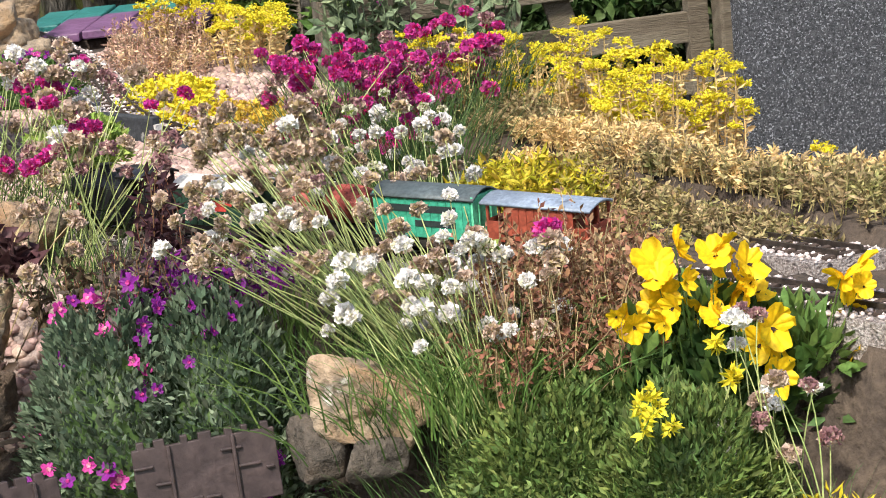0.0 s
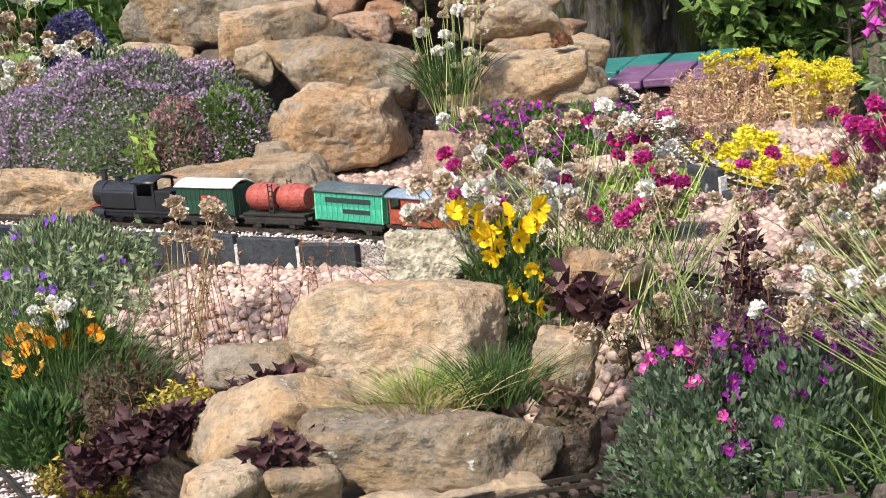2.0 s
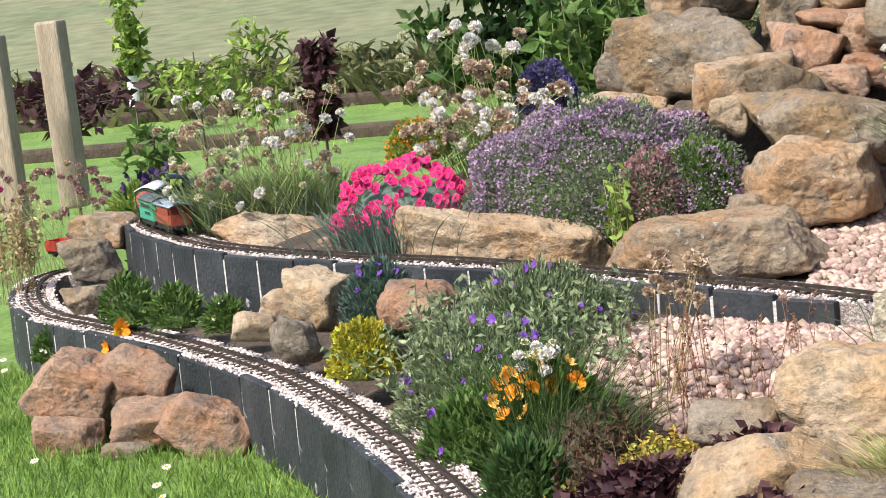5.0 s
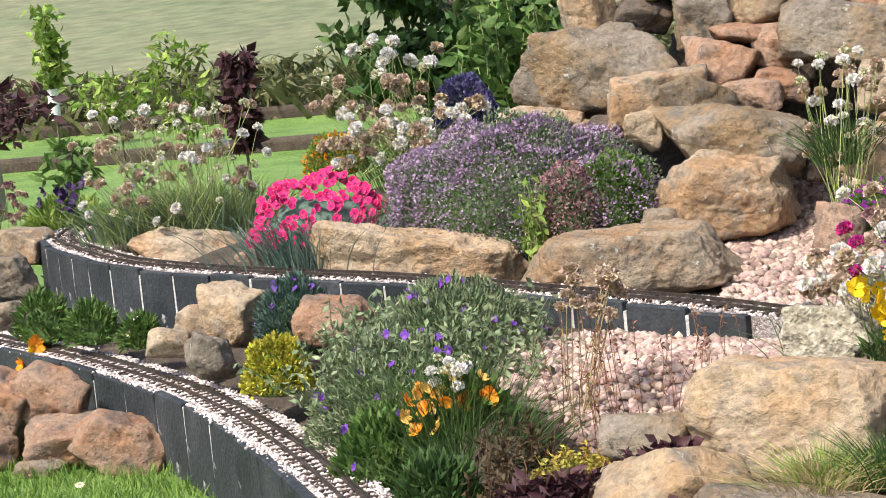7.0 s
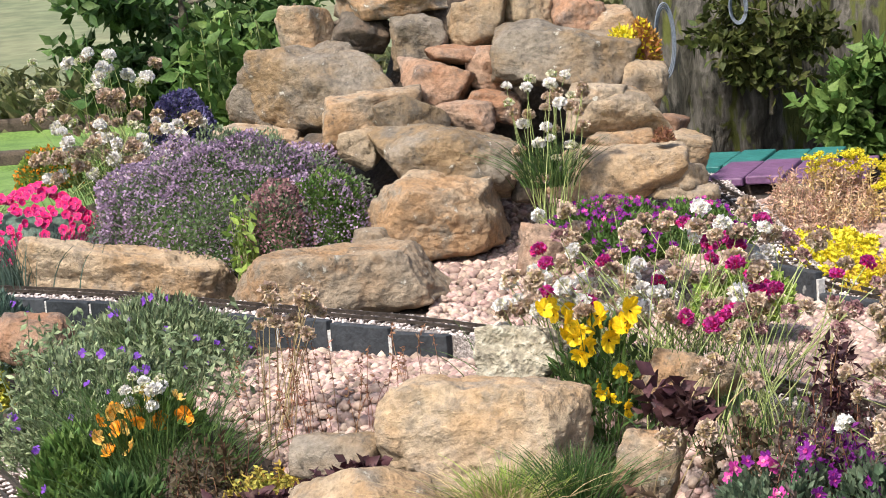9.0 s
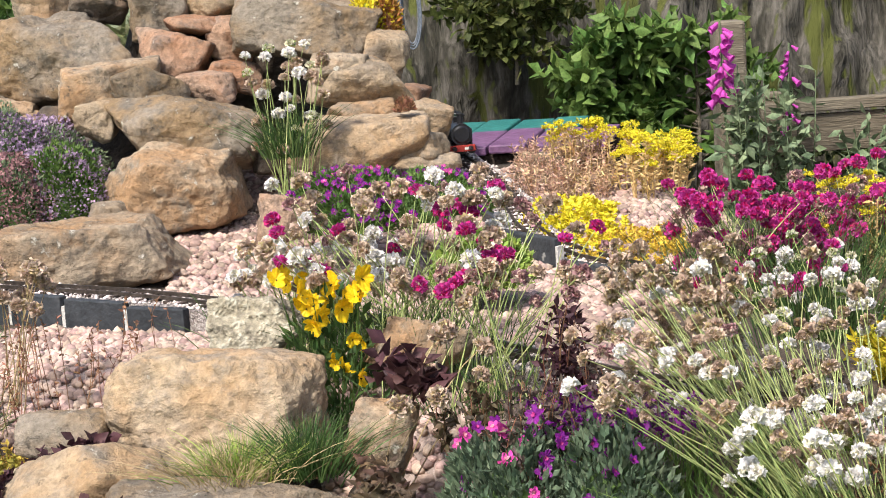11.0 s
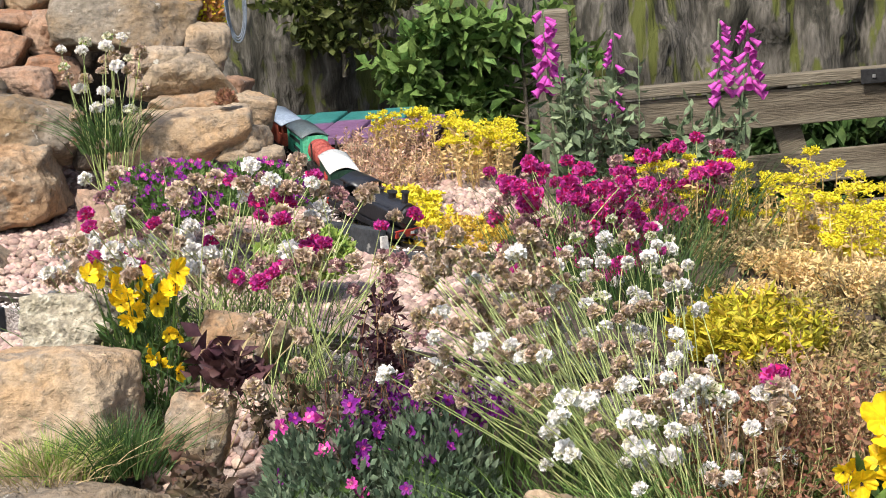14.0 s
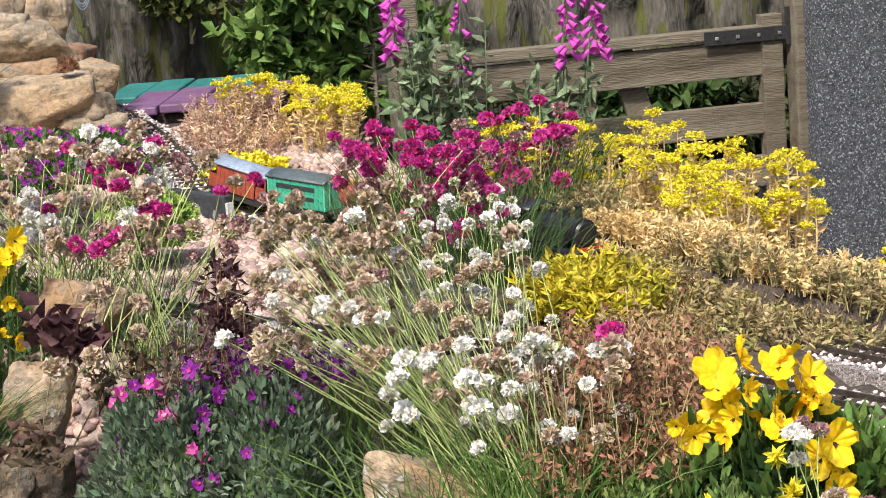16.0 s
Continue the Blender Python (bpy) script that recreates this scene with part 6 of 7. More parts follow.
# the bank between the two tracks
cushion("lavender_bush", "grey-green bushy lavender with violet flowers", ((-0.922, 3.620, 0.365), 0.402, 0.260), 51, G_LAV, 12000, 0.017, 0.28, dp=0.5, flowers=((VIO5, 26, 0.85, 0.006),), category="shrub", base_z=0.28, up=0.6)
cushion("lavender_bush", "green bushy plant with violet flowers beside the slate edging", ((-0.880, 3.950, 0.450), 0.378, 0.165), 52, G_LAV, 10000, 0.018, 0.25, dp=0.35, flowers=((VIO5, 26, 0.85, 0.008),), category="shrub", base_z=0.36, up=0.8)
cushion("lavender_bush", "small sage-green bush growing between boulders", ((-1.330, 4.250, 0.443), 0.200, 0.160), 53, G_BLUE, 3500, 0.02, 0.28, dp=0.2, flowers=((VIO5, 14, 0.9, 0.006),), category="shrub", up=0.7)
spikes("lavender_bush", "loose grey-green lavender shoots with violet tips", ((-0.894, 3.700, 0.422), 0.449, 0.253), 250, 230, G_LAV, G_LAV, dp=0.4, leaf=0.02, per=22, leafy=0.75, category="shrub")
cushion("sedum_clump", "bright yellow-green sedum clump beside the lower track", ((-1.272, 3.850, 0.405), 0.153, 0.116), 54, SEDUM_LIME, 2600, 0.014, 0.55, dp=0.13, coremat=G_MID)
spikes("bronze_plant", "dark bronze upright plant with small leaves", ((-0.634, 3.200, 0.346), 0.105, 0.150), 55, 26, BRONZE, RUST, dp=0.08, leaf=0.018, per=30, leafy=0.9)
pansies("orange and apricot pansies leaning over grassy leaves", ((-0.815, 3.300, 0.396), 0.098, 0.140), 56, [PANSY_O, PANSY_A, PANSY_A], 12, scale=0.7, dp=0.14)
pansies("orange pansies with white flowers among green leaves", ((-0.755, 3.350, 0.470), 0.167, 0.094), 57, [PANSY_O, PANSY_O, PANSY_A], 8, scale=0.85, dp=0.14)
thrift("small thrift with white heads among the pansies", (-0.771, 3.320), ((-0.772, 3.320, 0.481), 0.088, 0.057), (("white", 3), ("cream", 2)), 14, 58, (420, 0.14, 0.12), G_DEEP, 0.06, 0.02, 0.75)
r = np.random.default_rng(59)
for bxc, lab in (((-0.750, 3.200, 0.321), "deep green grassy clump below the pansies"), ((-0.680, 3.300, 0.346), "green grassy clump on the bank")):
    th = thing("grass_clump", lab, "grass", bxc)
    raw_part("foliage", tuft_arrays((0, 0, -0.04), 420, 0.11, 0.08, r, 0.0026, 0.8), G_DEEP, th, kind="stuff")
spikes("dry_sedum", "rust-coloured dry sedum stalks rising from the gravel", ((-0.472, 3.300, 0.469), 0.220, 0.240), 60, 26, RUST, RUST, dp=0.35, leaf=0.009, per=16, leafy=0.4, rad=0.001)
spikes("dry_sedum", "thin reddish seed stalks standing in the gravel", ((-0.334, 3.350, 0.469), 0.222, 0.152), 61, 14, RUST, RUST, dp=0.25, leaf=0.009, per=8, leafy=0.15, rad=0.0009)
thrift("tall thrift with tan seed heads beside the gravel", (-0.546, 3.400), ((-0.509, 3.400, 0.597), 0.123, 0.082), (("dry", 1),), 14, 62, (0, 0, 0), G_MID, 0.15, 0.02, 0.95, STRAW)
mat_plant("low_sedum", "rusty orange and lime sedum mat at the bank's foot", ((-0.505, 3.100, 0.425), 0.170, 0.085), 63, leafmat("sedum_rust_lime", [(0.3, 0.13, 0.03), (0.4, 0.3, 0.06), (0.25, 0.3, 0.06)], 0.5), 3500, 0.012, 0.5, dp=0.2)
for k, (c, w, h) in enumerate((((-2.200, 4.750, 0.390), 0.153, 0.122), ((-1.998, 4.600, 0.390), 0.135, 0.096), ((-1.807, 4.450, 0.385), 0.088, 0.071), ((-1.934, 4.500, 0.210), 0.086, 0.107), ((-2.539, 4.950, 0.231), 0.104, 0.080))):
    cushion("leafy_tuft", "fresh green leafy tuft growing against the slate wall", (c, w, h), 64 + k, G_MID, 700, 0.026, 0.3, dp=w * 0.6, flowers=((DAISY, 3, 0.8, 0.006),) if k in (2, 4) else ())
pansies("yellow and orange pansies on the low stone wall", ((-2.182, 4.720, 0.293), 0.151, 0.068), 70, [PANSY_Y, PANSY_Y, PANSY_O], 7, scale=1.0, dp=0.08)

cushion("leafy_clump", "dark green pansy leaves spilling to the lower ballast", ((-0.924, 3.350, 0.308), 0.197, 0.166), 263, G_MID, 2600, 0.026, 0.35, dp=0.3, flowers=((VIO5, 8, 0.8, 0.006),), up=0.6)
cushion("leafy_clump", "deep green leafy growth below the orange pansies", ((-0.742, 3.000, 0.321), 0.148, 0.130), 264, G_DEEP, 2200, 0.026, 0.3, dp=0.22, up=0.7)
mat_plant("low_sedum", "small bronze and lime sedum mat beside the ballast", ((-0.650, 2.850, 0.335), 0.132, 0.070), 265, leafmat("sedum_bronze_lime", [(0.2, 0.12, 0.03), (0.3, 0.27, 0.06)], 0.5), 3500, 0.012, 0.5, dp=0.25)
spikes("bronze_plant", "dark bronze seedy stalks above the bugle", ((-0.625, 2.950, 0.345), 0.100, 0.172), 266, 30, BRONZE, RUST, dp=0.1, leaf=0.015, per=28, leafy=0.85)
# dark-leaved plants along the front
rs = np.random.default_rng(71)
def scatter(points, n, sp, zoff=0.0):
    out = []
    for i in range(n):
        u = rs.uniform(0, len(points) - 1.001)
        a, b2 = np.array(points[int(u)]), np.array(points[int(u) + 1])
        p = a + (b2 - a) * (u % 1) + rs.normal(0, sp, 3) * [1, 1, 0.4]
        out.append(tuple(p + [0, 0, zoff]))
    return out
rosettes("bugle_plant", "dark purple bugle with glossy leaves trailing along the rocks", scatter([(-0.616, 2.680, 0.340), (-0.563, 2.750, 0.354), (-0.513, 2.800, 0.376), (-0.425, 2.880, 0.376), (-0.306, 2.900, 0.415)], 95, 0.02), 72, PURPLE_LEAF, 0.026)
rosettes("bugle_plant", "dark purple bugle leaves round the front boulder", scatter([(-0.325, 2.620, 0.369), (-0.268, 2.620, 0.371)], 14, 0.015), 73, PURPLE_LEAF, 0.028)
rosettes("heuchera_plant", "dark bronze-purple heuchera rosette between the stones", scatter([(0.136, 2.850, 0.524), (0.179, 2.800, 0.506), (0.206, 2.780, 0.494)], 11, 0.014), 74, PURPLE_LEAF, 0.034)
rosettes("heuchera_plant", "brown-purple heuchera leaves tumbling over the rock", scatter([(0.051, 2.550, 0.410), (0.108, 2.560, 0.435), (0.130, 2.550, 0.408)], 7, 0.012), 75, leafmat("leaf_brown_purple", [(0.05, 0.025, 0.02), (0.1, 0.06, 0.04), (0.12, 0.1, 0.06)], 0.4), 0.02)
spikes("bronze_plant", "brown seedy stalks beside the heuchera", ((0.245, 2.720, 0.473), 0.074, 0.120), 76, 9, BRONZE, RUST, dp=0.08, leaf=0.016, per=26, leafy=0.7)
spikes("bronze_plant", "dark purple-brown leafy stalks behind the campion", ((0.405, 2.750, 0.532), 0.050, 0.175), 77, 16, PURPLE_LEAF, RUST, dp=0.06, leaf=0.018, per=30, leafy=0.9)
r = np.random.default_rng(78)
th = thing("grass_tuft", "fine grass tuft, green turning straw-yellow, beside the boulder", "grass", (-0.042, 2.720, 0.429))
raw_part("foliage", tuft_arrays((-0.05, 0, -0.035), 380, 0.062, 0.06, r, 0.0022, 0.9), G_LIME, th, "yellow-green blades", "stuff")
raw_part("dry_growth", tuft_arrays((-0.06, -0.01, -0.035), 330, 0.062, 0.075, r, 0.002, 1.3), STRAW, th, "straw-coloured blades", "stuff")
raw_part("green_growth", tuft_arrays((0.055, 0, -0.035), 420, 0.085, 0.05, r, 0.0022, 0.8), G_DEEP, th, "dark green blades", "stuff")
CAMPION = leafmat("leaf_campion", [(0.045, 0.07, 0.04), (0.1, 0.14, 0.085), (0.21, 0.25, 0.17)], 0.55)
cushion("campion_plant", "sage-green campion cushion with magenta flowers", ((0.299, 2.550, 0.351), 0.281, 0.266), 79, CAMPION, 8000, 0.017, 0.4, dp=0.34, flowers=((PINK5, 26, 1.0, 0.014), (PURP5, 22, 0.95, 0.014)), category="flowering plant", base_z=0.17, up=0.6)
cushion("campion_plant", "sage-green leafy cushion with purple flowers above the stone", ((0.427, 2.480, 0.367), 0.229, 0.259), 80, CAMPION, 7000, 0.017, 0.4, dp=0.32, flowers=((PURP5, 36, 0.8, 0.016),), category="flowering plant", base_z=0.17, up=0.6)
thrift("thrift with arching pale stems and tan heads before the train", (0.741, 2.350), ((0.486, 2.450, 0.571), 0.224, 0.127), (("dry", 6), ("white", 2), ("rose", 1)), 38, 270, (200, 0.1, 0.2), G_DEEP, 0.16, 0.05, 0.76, spread=0.7)
spikes("bronze_plant", "purplish leafy stems rising behind the campion", ((0.397, 2.600, 0.477), 0.222, 0.142), 271, 70, leafmat("leaf_plum_green", [(0.07, 0.06, 0.045), (0.12, 0.09, 0.07), (0.14, 0.07, 0.11)], 0.5), RUST, dp=0.12, leaf=0.014, per=22, leafy=0.7)
spikes("purple_flower_spray", "loose purple flowers above the campion", ((0.442, 2.600, 0.475), 0.214, 0.111), 81, 60, PURPLE, G_SAGE, dp=0.12, leaf=0.013, per=12, leafy=0.35)

# the gravel bed: middle thrift, yellow pansies, aubrieta
thrift("thrift with tan, white and magenta heads on long bare stems", (0.197, 3.200), ((0.167, 3.250, 0.663), 0.434, 0.193), (("dry", 6), ("pink", 3), ("white", 3), ("rose", 1)), 95, 91, (350, 0.16, 0.18), G_DEEP, 0.35, 0.03, 1.0, spread=0.6)
thrift("thrift with white heads beside the lichen stone", (0.000, 3.450), ((0.012, 3.450, 0.587), 0.257, 0.113), (("white", 6), ("dry", 2)), 48, 92, (260, 0.12, 0.14), G_DEEP, 0.25, 0.03, 1.0, spread=0.7)
thrift("thrift with drooping straw stems over the flat stone", (0.079, 2.800), ((0.213, 2.750, 0.536), 0.140, 0.082), (("dry", 1),), 7, 93, (0, 0, 0), G_MID, 0.2, 0.25, 1.05, STRAW, rad=0.0017)
thrift("thin-stemmed thrift with magenta and brown heads over the gravel", (0.298, 2.950), ((0.372, 3.000, 0.668), 0.293, 0.160), (("pink", 4), ("dry", 3), ("rose", 3)), 34, 94, (160, 0.1, 0.12), G_DEEP, 0.3, 0.02, 0.95, spread=0.7)
pansies("bright yellow pansies beside the lichen stone", ((0.056, 3.120, 0.598), 0.172, 0.079), 95, [PANSY_Y], 20, scale=0.86, dp=0.2, leafm=G_DEEP)
pansies("yellow pansies lower on the same bank", ((0.066, 3.050, 0.511), 0.082, 0.101), 96, [PANSY_Y], 7, scale=0.7, dp=0.08, leafm=G_DEEP)
cushion("aubrieta_patch", "purple-flowered aubrieta spreading below the rockery", ((0.109, 4.300, 0.612), 0.300, 0.085), 97, G_MID, 3500, 0.016, 0.35, dp=0.3, flowers=((PURP5, 170, 0.5, 0.005), (PINK5, 20, 0.5, 0.006)), category="flowering plant")
cushion("aubrieta_patch", "purple-flowered aubrieta beside the descending track", ((0.117, 4.200, 0.580), 0.213, 0.088), 98, G_MID, 3500, 0.016, 0.35, dp=0.22, flowers=((PURP5, 150, 0.5, 0.005),), category="flowering plant")
cushion("aubrieta_patch", "low purple aubrieta running along the descending track", ((0.282, 4.200, 0.603), 0.245, 0.094), 280, G_MID, 3500, 0.014, 0.35, dp=0.25, flowers=((PURP5, 120, 0.5, 0.005), (PINK5, 14, 0.5, 0.006)), category="flowering plant")
cushion("green_mat", "bright green mossy mat between gravel and track", ((0.357, 3.750, 0.525), 0.189, 0.089), 99, G_LIME, 3000, 0.016, 0.6, dp=0.25)
thrift("thrift tuft with white and tan heads growing from the rockery", (-0.035, 4.550), ((-0.031, 4.620, 0.810), 0.190, 0.251), (("dry", 4), ("white", 3), ("cream", 2)), 38, 100, (0, 0.1, 0.1), G_DEEP, 0.16, 0.02, 0.95)
r = np.random.default_rng(101)
th = thing("grass_tuft", "dark green grassy thrift leaves growing out of the rockery", "grass", (-0.033, 4.600, 0.684))
raw_part("foliage", tuft_arrays((0, 0, -0.02), 260, 0.115, 0.06, r, 0.003, 0.8), G_DEEP, th, kind="stuff")
cushion("red_sedum", "small red and yellow sedum on top of the rockery", ((0.236, 5.250, 0.961), 0.084, 0.130), 102, leafmat("sedum_russet", [(0.33, 0.13, 0.035), (0.5, 0.27, 0.07)], 0.4), 900, 0.016, 0.5, dp=0.08, coremat=RUST, mix=(SEDUM_Y, 300, 0.012, lambda x, z, u: u < 0.6))
cushion("red_sedum", "yellow-green sedum in a rockery crevice", ((0.180, 5.220, 0.975), 0.071, 0.084), 103, SEDUM_Y, 500, 0.014, 0.5, dp=0.07, coremat=G_LIME)
cushion("red_sedum", "tiny red sedum in the stacked stones", ((0.256, 4.720, 0.760), 0.040, 0.028), 104, RUST, 400, 0.012, 0.5, dp=0.06, coremat=RUST)

# right-hand bed: white thrift, sedums, pink thrift
thrift("big thrift clump with white heads and arching green stems", (0.755, 2.350), ((0.743, 2.900, 0.516), 0.301, 0.204), (("white", 6), ("dry", 4), ("cream", 2)), 105, 111, (420, 0.13, 0.25), G_DEEP, 0.4, -0.08, 0.76, spread=0.5)
thrift("thrift with brown spent heads on long arching stems", (0.707, 2.400), ((0.563, 2.750, 0.601), 0.265, 0.157), (("dry", 9), ("white", 2)), 60, 112, (200, 0.12, 0.15), G_DEEP, 0.35, 0.06, 0.84, spread=0.5)
thrift("front thrift with white and pale brown heads on arching stems", (0.758, 2.200), ((0.664, 2.300, 0.513), 0.199, 0.163), (("white", 6), ("dry", 4)), 52, 113, (420, 0.12, 0.25), G_DEEP, 0.22, 0.1, 0.8, spread=0.5)
thrift("thrift with brown papery heads among dry stalks", (0.789, 2.200), ((0.783, 2.250, 0.496), 0.162, 0.113), (("dry", 6), ("white", 3), ("cream", 2)), 26, 114, (200, 0.12, 0.15), G_DEEP, 0.2, 0.06, 0.9, STRAW)
spikes("dry_sedum", "reddish brown dry seed stalks beside the track", ((0.882, 2.300, 0.485), 0.261, 0.174), 115, 95, RUST, STRAW, dp=0.22, leaf=0.012, per=14, leafy=0.5, rad=0.0011)
r = np.random.default_rng(261)
for c3, lab, k, hh in (((0.601, 2.300, 0.406), "grassy thrift cushion on the front bank", 220, 0.1), ((0.681, 2.200, 0.406), "fine dark green thrift leaves on the front bank", 220, 0.1), ((0.556, 2.550, 0.433), "grassy green thrift cushion behind the campion", 260, 0.11), ((0.767, 2.200, 0.428), "thin grassy leaves among dry stalks", 220, 0.1)):
    th = thing("thrift_cushion", lab, "plant", c3, group="thrift plants")
    raw_part("foliage", tuft_arrays((0, 0, -0.06), k * 2 // 3, hh, 0.13, r, 0.0026, 0.9), G_MID, th, kind="stuff")
spikes("dry_sedum", "rust-brown dry stalks hiding the ballast edge", ((0.826, 2.220, 0.413), 0.215, 0.129), 262, 120, RUST, STRAW, dp=0.15, leaf=0.012, per=14, leafy=0.5, rad=0.0011)
thrift("single thrift with a magenta head beside the train", (0.837, 2.250), ((0.846, 2.250, 0.565), 0.014, 0.014), (("pink", 1),), 1, 116, (30, 0.1, 0.05), G_DEEP, 0.02, 0.0, 1.25)
thrift("pink thrift clump, magenta heads turning brown", (0.901, 3.720), ((0.901, 3.750, 0.545), 0.287, 0.195), (("mag", 6), ("pink", 3), ("rose", 3)), 120, 117, (450, 0.2, 0.2), G_DEEP, 0.35, 0.02, 1.15, spread=0.8)
thrift("pink thrift heads, some spent, before the gate", (1.187, 3.920), ((1.187, 3.950, 0.561), 0.195, 0.159), (("mag", 6), ("rose", 5)), 40, 118, (200, 0.2, 0.15), G_DEEP, 0.25, 0.02, 1.15, spread=0.8)
thrift("long green thrift stems with few heads by the sedum", (0.938, 3.320), ((0.938, 3.350, 0.522), 0.145, 0.114), (("mag", 2), ("cream", 2), ("white", 2)), 22, 119, (380, 0.17, 0.13), G_DEEP, 0.2, 0.02, 0.9)
sedum_tall("tall yellow stonecrop in flower on buff stems before the gate", ((1.451, 4.020, 0.371), 0.300, 0.394), 121, 64, 0.35)
sedum_tall("tall yellow stonecrop in flower beside the gate post", ((1.517, 3.600, 0.389), 0.318, 0.329), 122, 72, 0.35)
sedum_tall("yellow stonecrop stems between the pink thrift", ((1.154, 3.950, 0.481), 0.145, 0.266), 123, 12, 0.15)
sedum_tall("golden stonecrop in full flower below the old wall", ((0.870, 4.750, 0.528), 0.198, 0.255), 124, 40, 0.3)
sedum_tall("stonecrop with pinkish stems beside the slates", ((0.702, 4.900, 0.587), 0.181, 0.174), 125, 13, 0.15, dense=18)
sedum_tall("stonecrop stem leaning out beside the house wall", ((1.723, 3.400, 0.353), 0.055, 0.115), 126, 2, 0.03, dense=18)
sedum_tall("stonecrop in yellow flower close to the house wall", ((1.738, 3.300, 0.248), 0.099, 0.252), 127, 7, 0.08, dense=20)
mat_plant("golden_sedum_mat", "low golden yellow sedum mat beside the track", ((0.628, 4.450, 0.465), 0.251, 0.050), 131, SEDUM_Y, 5000, 0.014, 0.45, dp=0.5, rise=0.03)
mat_plant("golden_sedum_mat", "golden-orange sedum mat along the ballast", ((0.745, 4.250, 0.440), 0.318, 0.051), 132, leafmat("sedum_gold", [(0.5, 0.33, 0.04), (0.65, 0.46, 0.06)], 0.25), 3500, 0.013, 0.45, dp=0.3, rise=0.03)
mat_plant("yellow_sedum_mat", "yellow-green sedum mat with spiky shoots", ((1.046, 3.050, 0.359), 0.258, 0.072), 133, leafmat("sedum_yellow_green", [(0.28, 0.25, 0.03), (0.52, 0.43, 0.03), (0.18, 0.18, 0.035)], 0.5), 9000, 0.02, 0.3, dp=0.4, rise=0.03)
mat_plant("buff_sedum_mat", "dry buff stonecrop stems at the foot of the tall sedums", ((1.456, 3.950, 0.245), 0.458, 0.174), 134, SEDUM_STEM, 5500, 0.016, 0.3, dp=0.5)
mat_plant("dry_sedum_mat", "low mat of dry brown and lime sedum beside the track", ((1.087, 2.800, 0.375), 0.327, 0.080), 272, leafmat("sedum_dry_mix", [(0.2, 0.12, 0.06), (0.36, 0.27, 0.12), (0.22, 0.24, 0.07)], 0.5), 8000, 0.014, 0.35, dp=0.5, rise=0.05)
mat_plant("buff_sedum_mat", "pinkish bare sedum stems behind the golden mat", ((0.647, 4.850, 0.555), 0.288, 0.115), 273, leafmat("sedum_pink_stem", [(0.4, 0.24, 0.17), (0.56, 0.38, 0.27), (0.6, 0.45, 0.2)], 0.5), 5000, 0.014, 0.3, dp=0.4, rise=0.03)
mat_plant("buff_sedum_mat", "low buff and pink sedum before the house wall", ((1.556, 3.400, 0.277), 0.239, 0.098), 135, SEDUM_STEM, 3500, 0.014, 0.35, dp=0.35)
mat_plant("buff_sedum_mat", "spreading buff and pink sedum between track and house wall", ((1.457, 3.250, 0.325), 0.287, 0.106), 281, SEDUM_STEM, 6000, 0.014, 0.35, dp=0.5, rise=0.05)
mat_plant("buff_sedum_mat", "dry pinkish sedum creeping over the path edge", ((1.463, 2.950, 0.325), 0.177, 0.099), 282, leafmat("sedum_pink_buff", [(0.36, 0.25, 0.16), (0.5, 0.36, 0.22), (0.3, 0.3, 0.12)], 0.5), 5000, 0.013, 0.35, dp=0.5, rise=0.05)
mat_plant("dry_sedum_mat", "rust and lime sedum shoots crowding the ballast", ((1.178, 2.950, 0.405), 0.238, 0.086), 283, leafmat("sedum_dry_lime", [(0.2, 0.12, 0.06), (0.34, 0.27, 0.1), (0.3, 0.32, 0.06)], 0.5), 7000, 0.014, 0.35, dp=0.4, rise=0.06)
spikes("dry_sedum", "tangled brown stalks over the ballast edge", ((0.941, 2.400, 0.441), 0.171, 0.124), 284, 150, RUST, STRAW, dp=0.2, leaf=0.012, per=14, leafy=0.6, rad=0.0011)
mat_plant("dry_sedum_mat", "straw and rust sedum mat before the front track", ((0.923, 2.350, 0.420), 0.199, 0.099), 285, leafmat("sedum_straw_rust", [(0.24, 0.14, 0.08), (0.42, 0.3, 0.17), (0.2, 0.22, 0.08)], 0.5), 7000, 0.014, 0.35, dp=0.3, rise=0.08)
mat_plant("buff_sedum_mat", "thick buff stonecrop along the far side of the track", ((1.415, 3.300, 0.336), 0.279, 0.097), 286, SEDUM_STEM, 8000, 0.016, 0.3, dp=0.35, rise=0.12)
mat_plant("dry_sedum_mat", "dull green and rust creeping sedum by the path", ((1.545, 2.800, 0.283), 0.154, 0.067), 287, leafmat("sedum_dull", [(0.16, 0.14, 0.06), (0.34, 0.26, 0.13), (0.24, 0.26, 0.08)], 0.5), 5000, 0.013, 0.35, dp=0.35, rise=0.12)
mat_plant("yellow_sedum_mat", "yellow-green spiky sedum mat beside the running line", ((1.032, 2.950, 0.423), 0.234, 0.084), 288, leafmat("sedum_yellow_green", []), 6500, 0.02, 0.3, dp=0.35, rise=0.1)
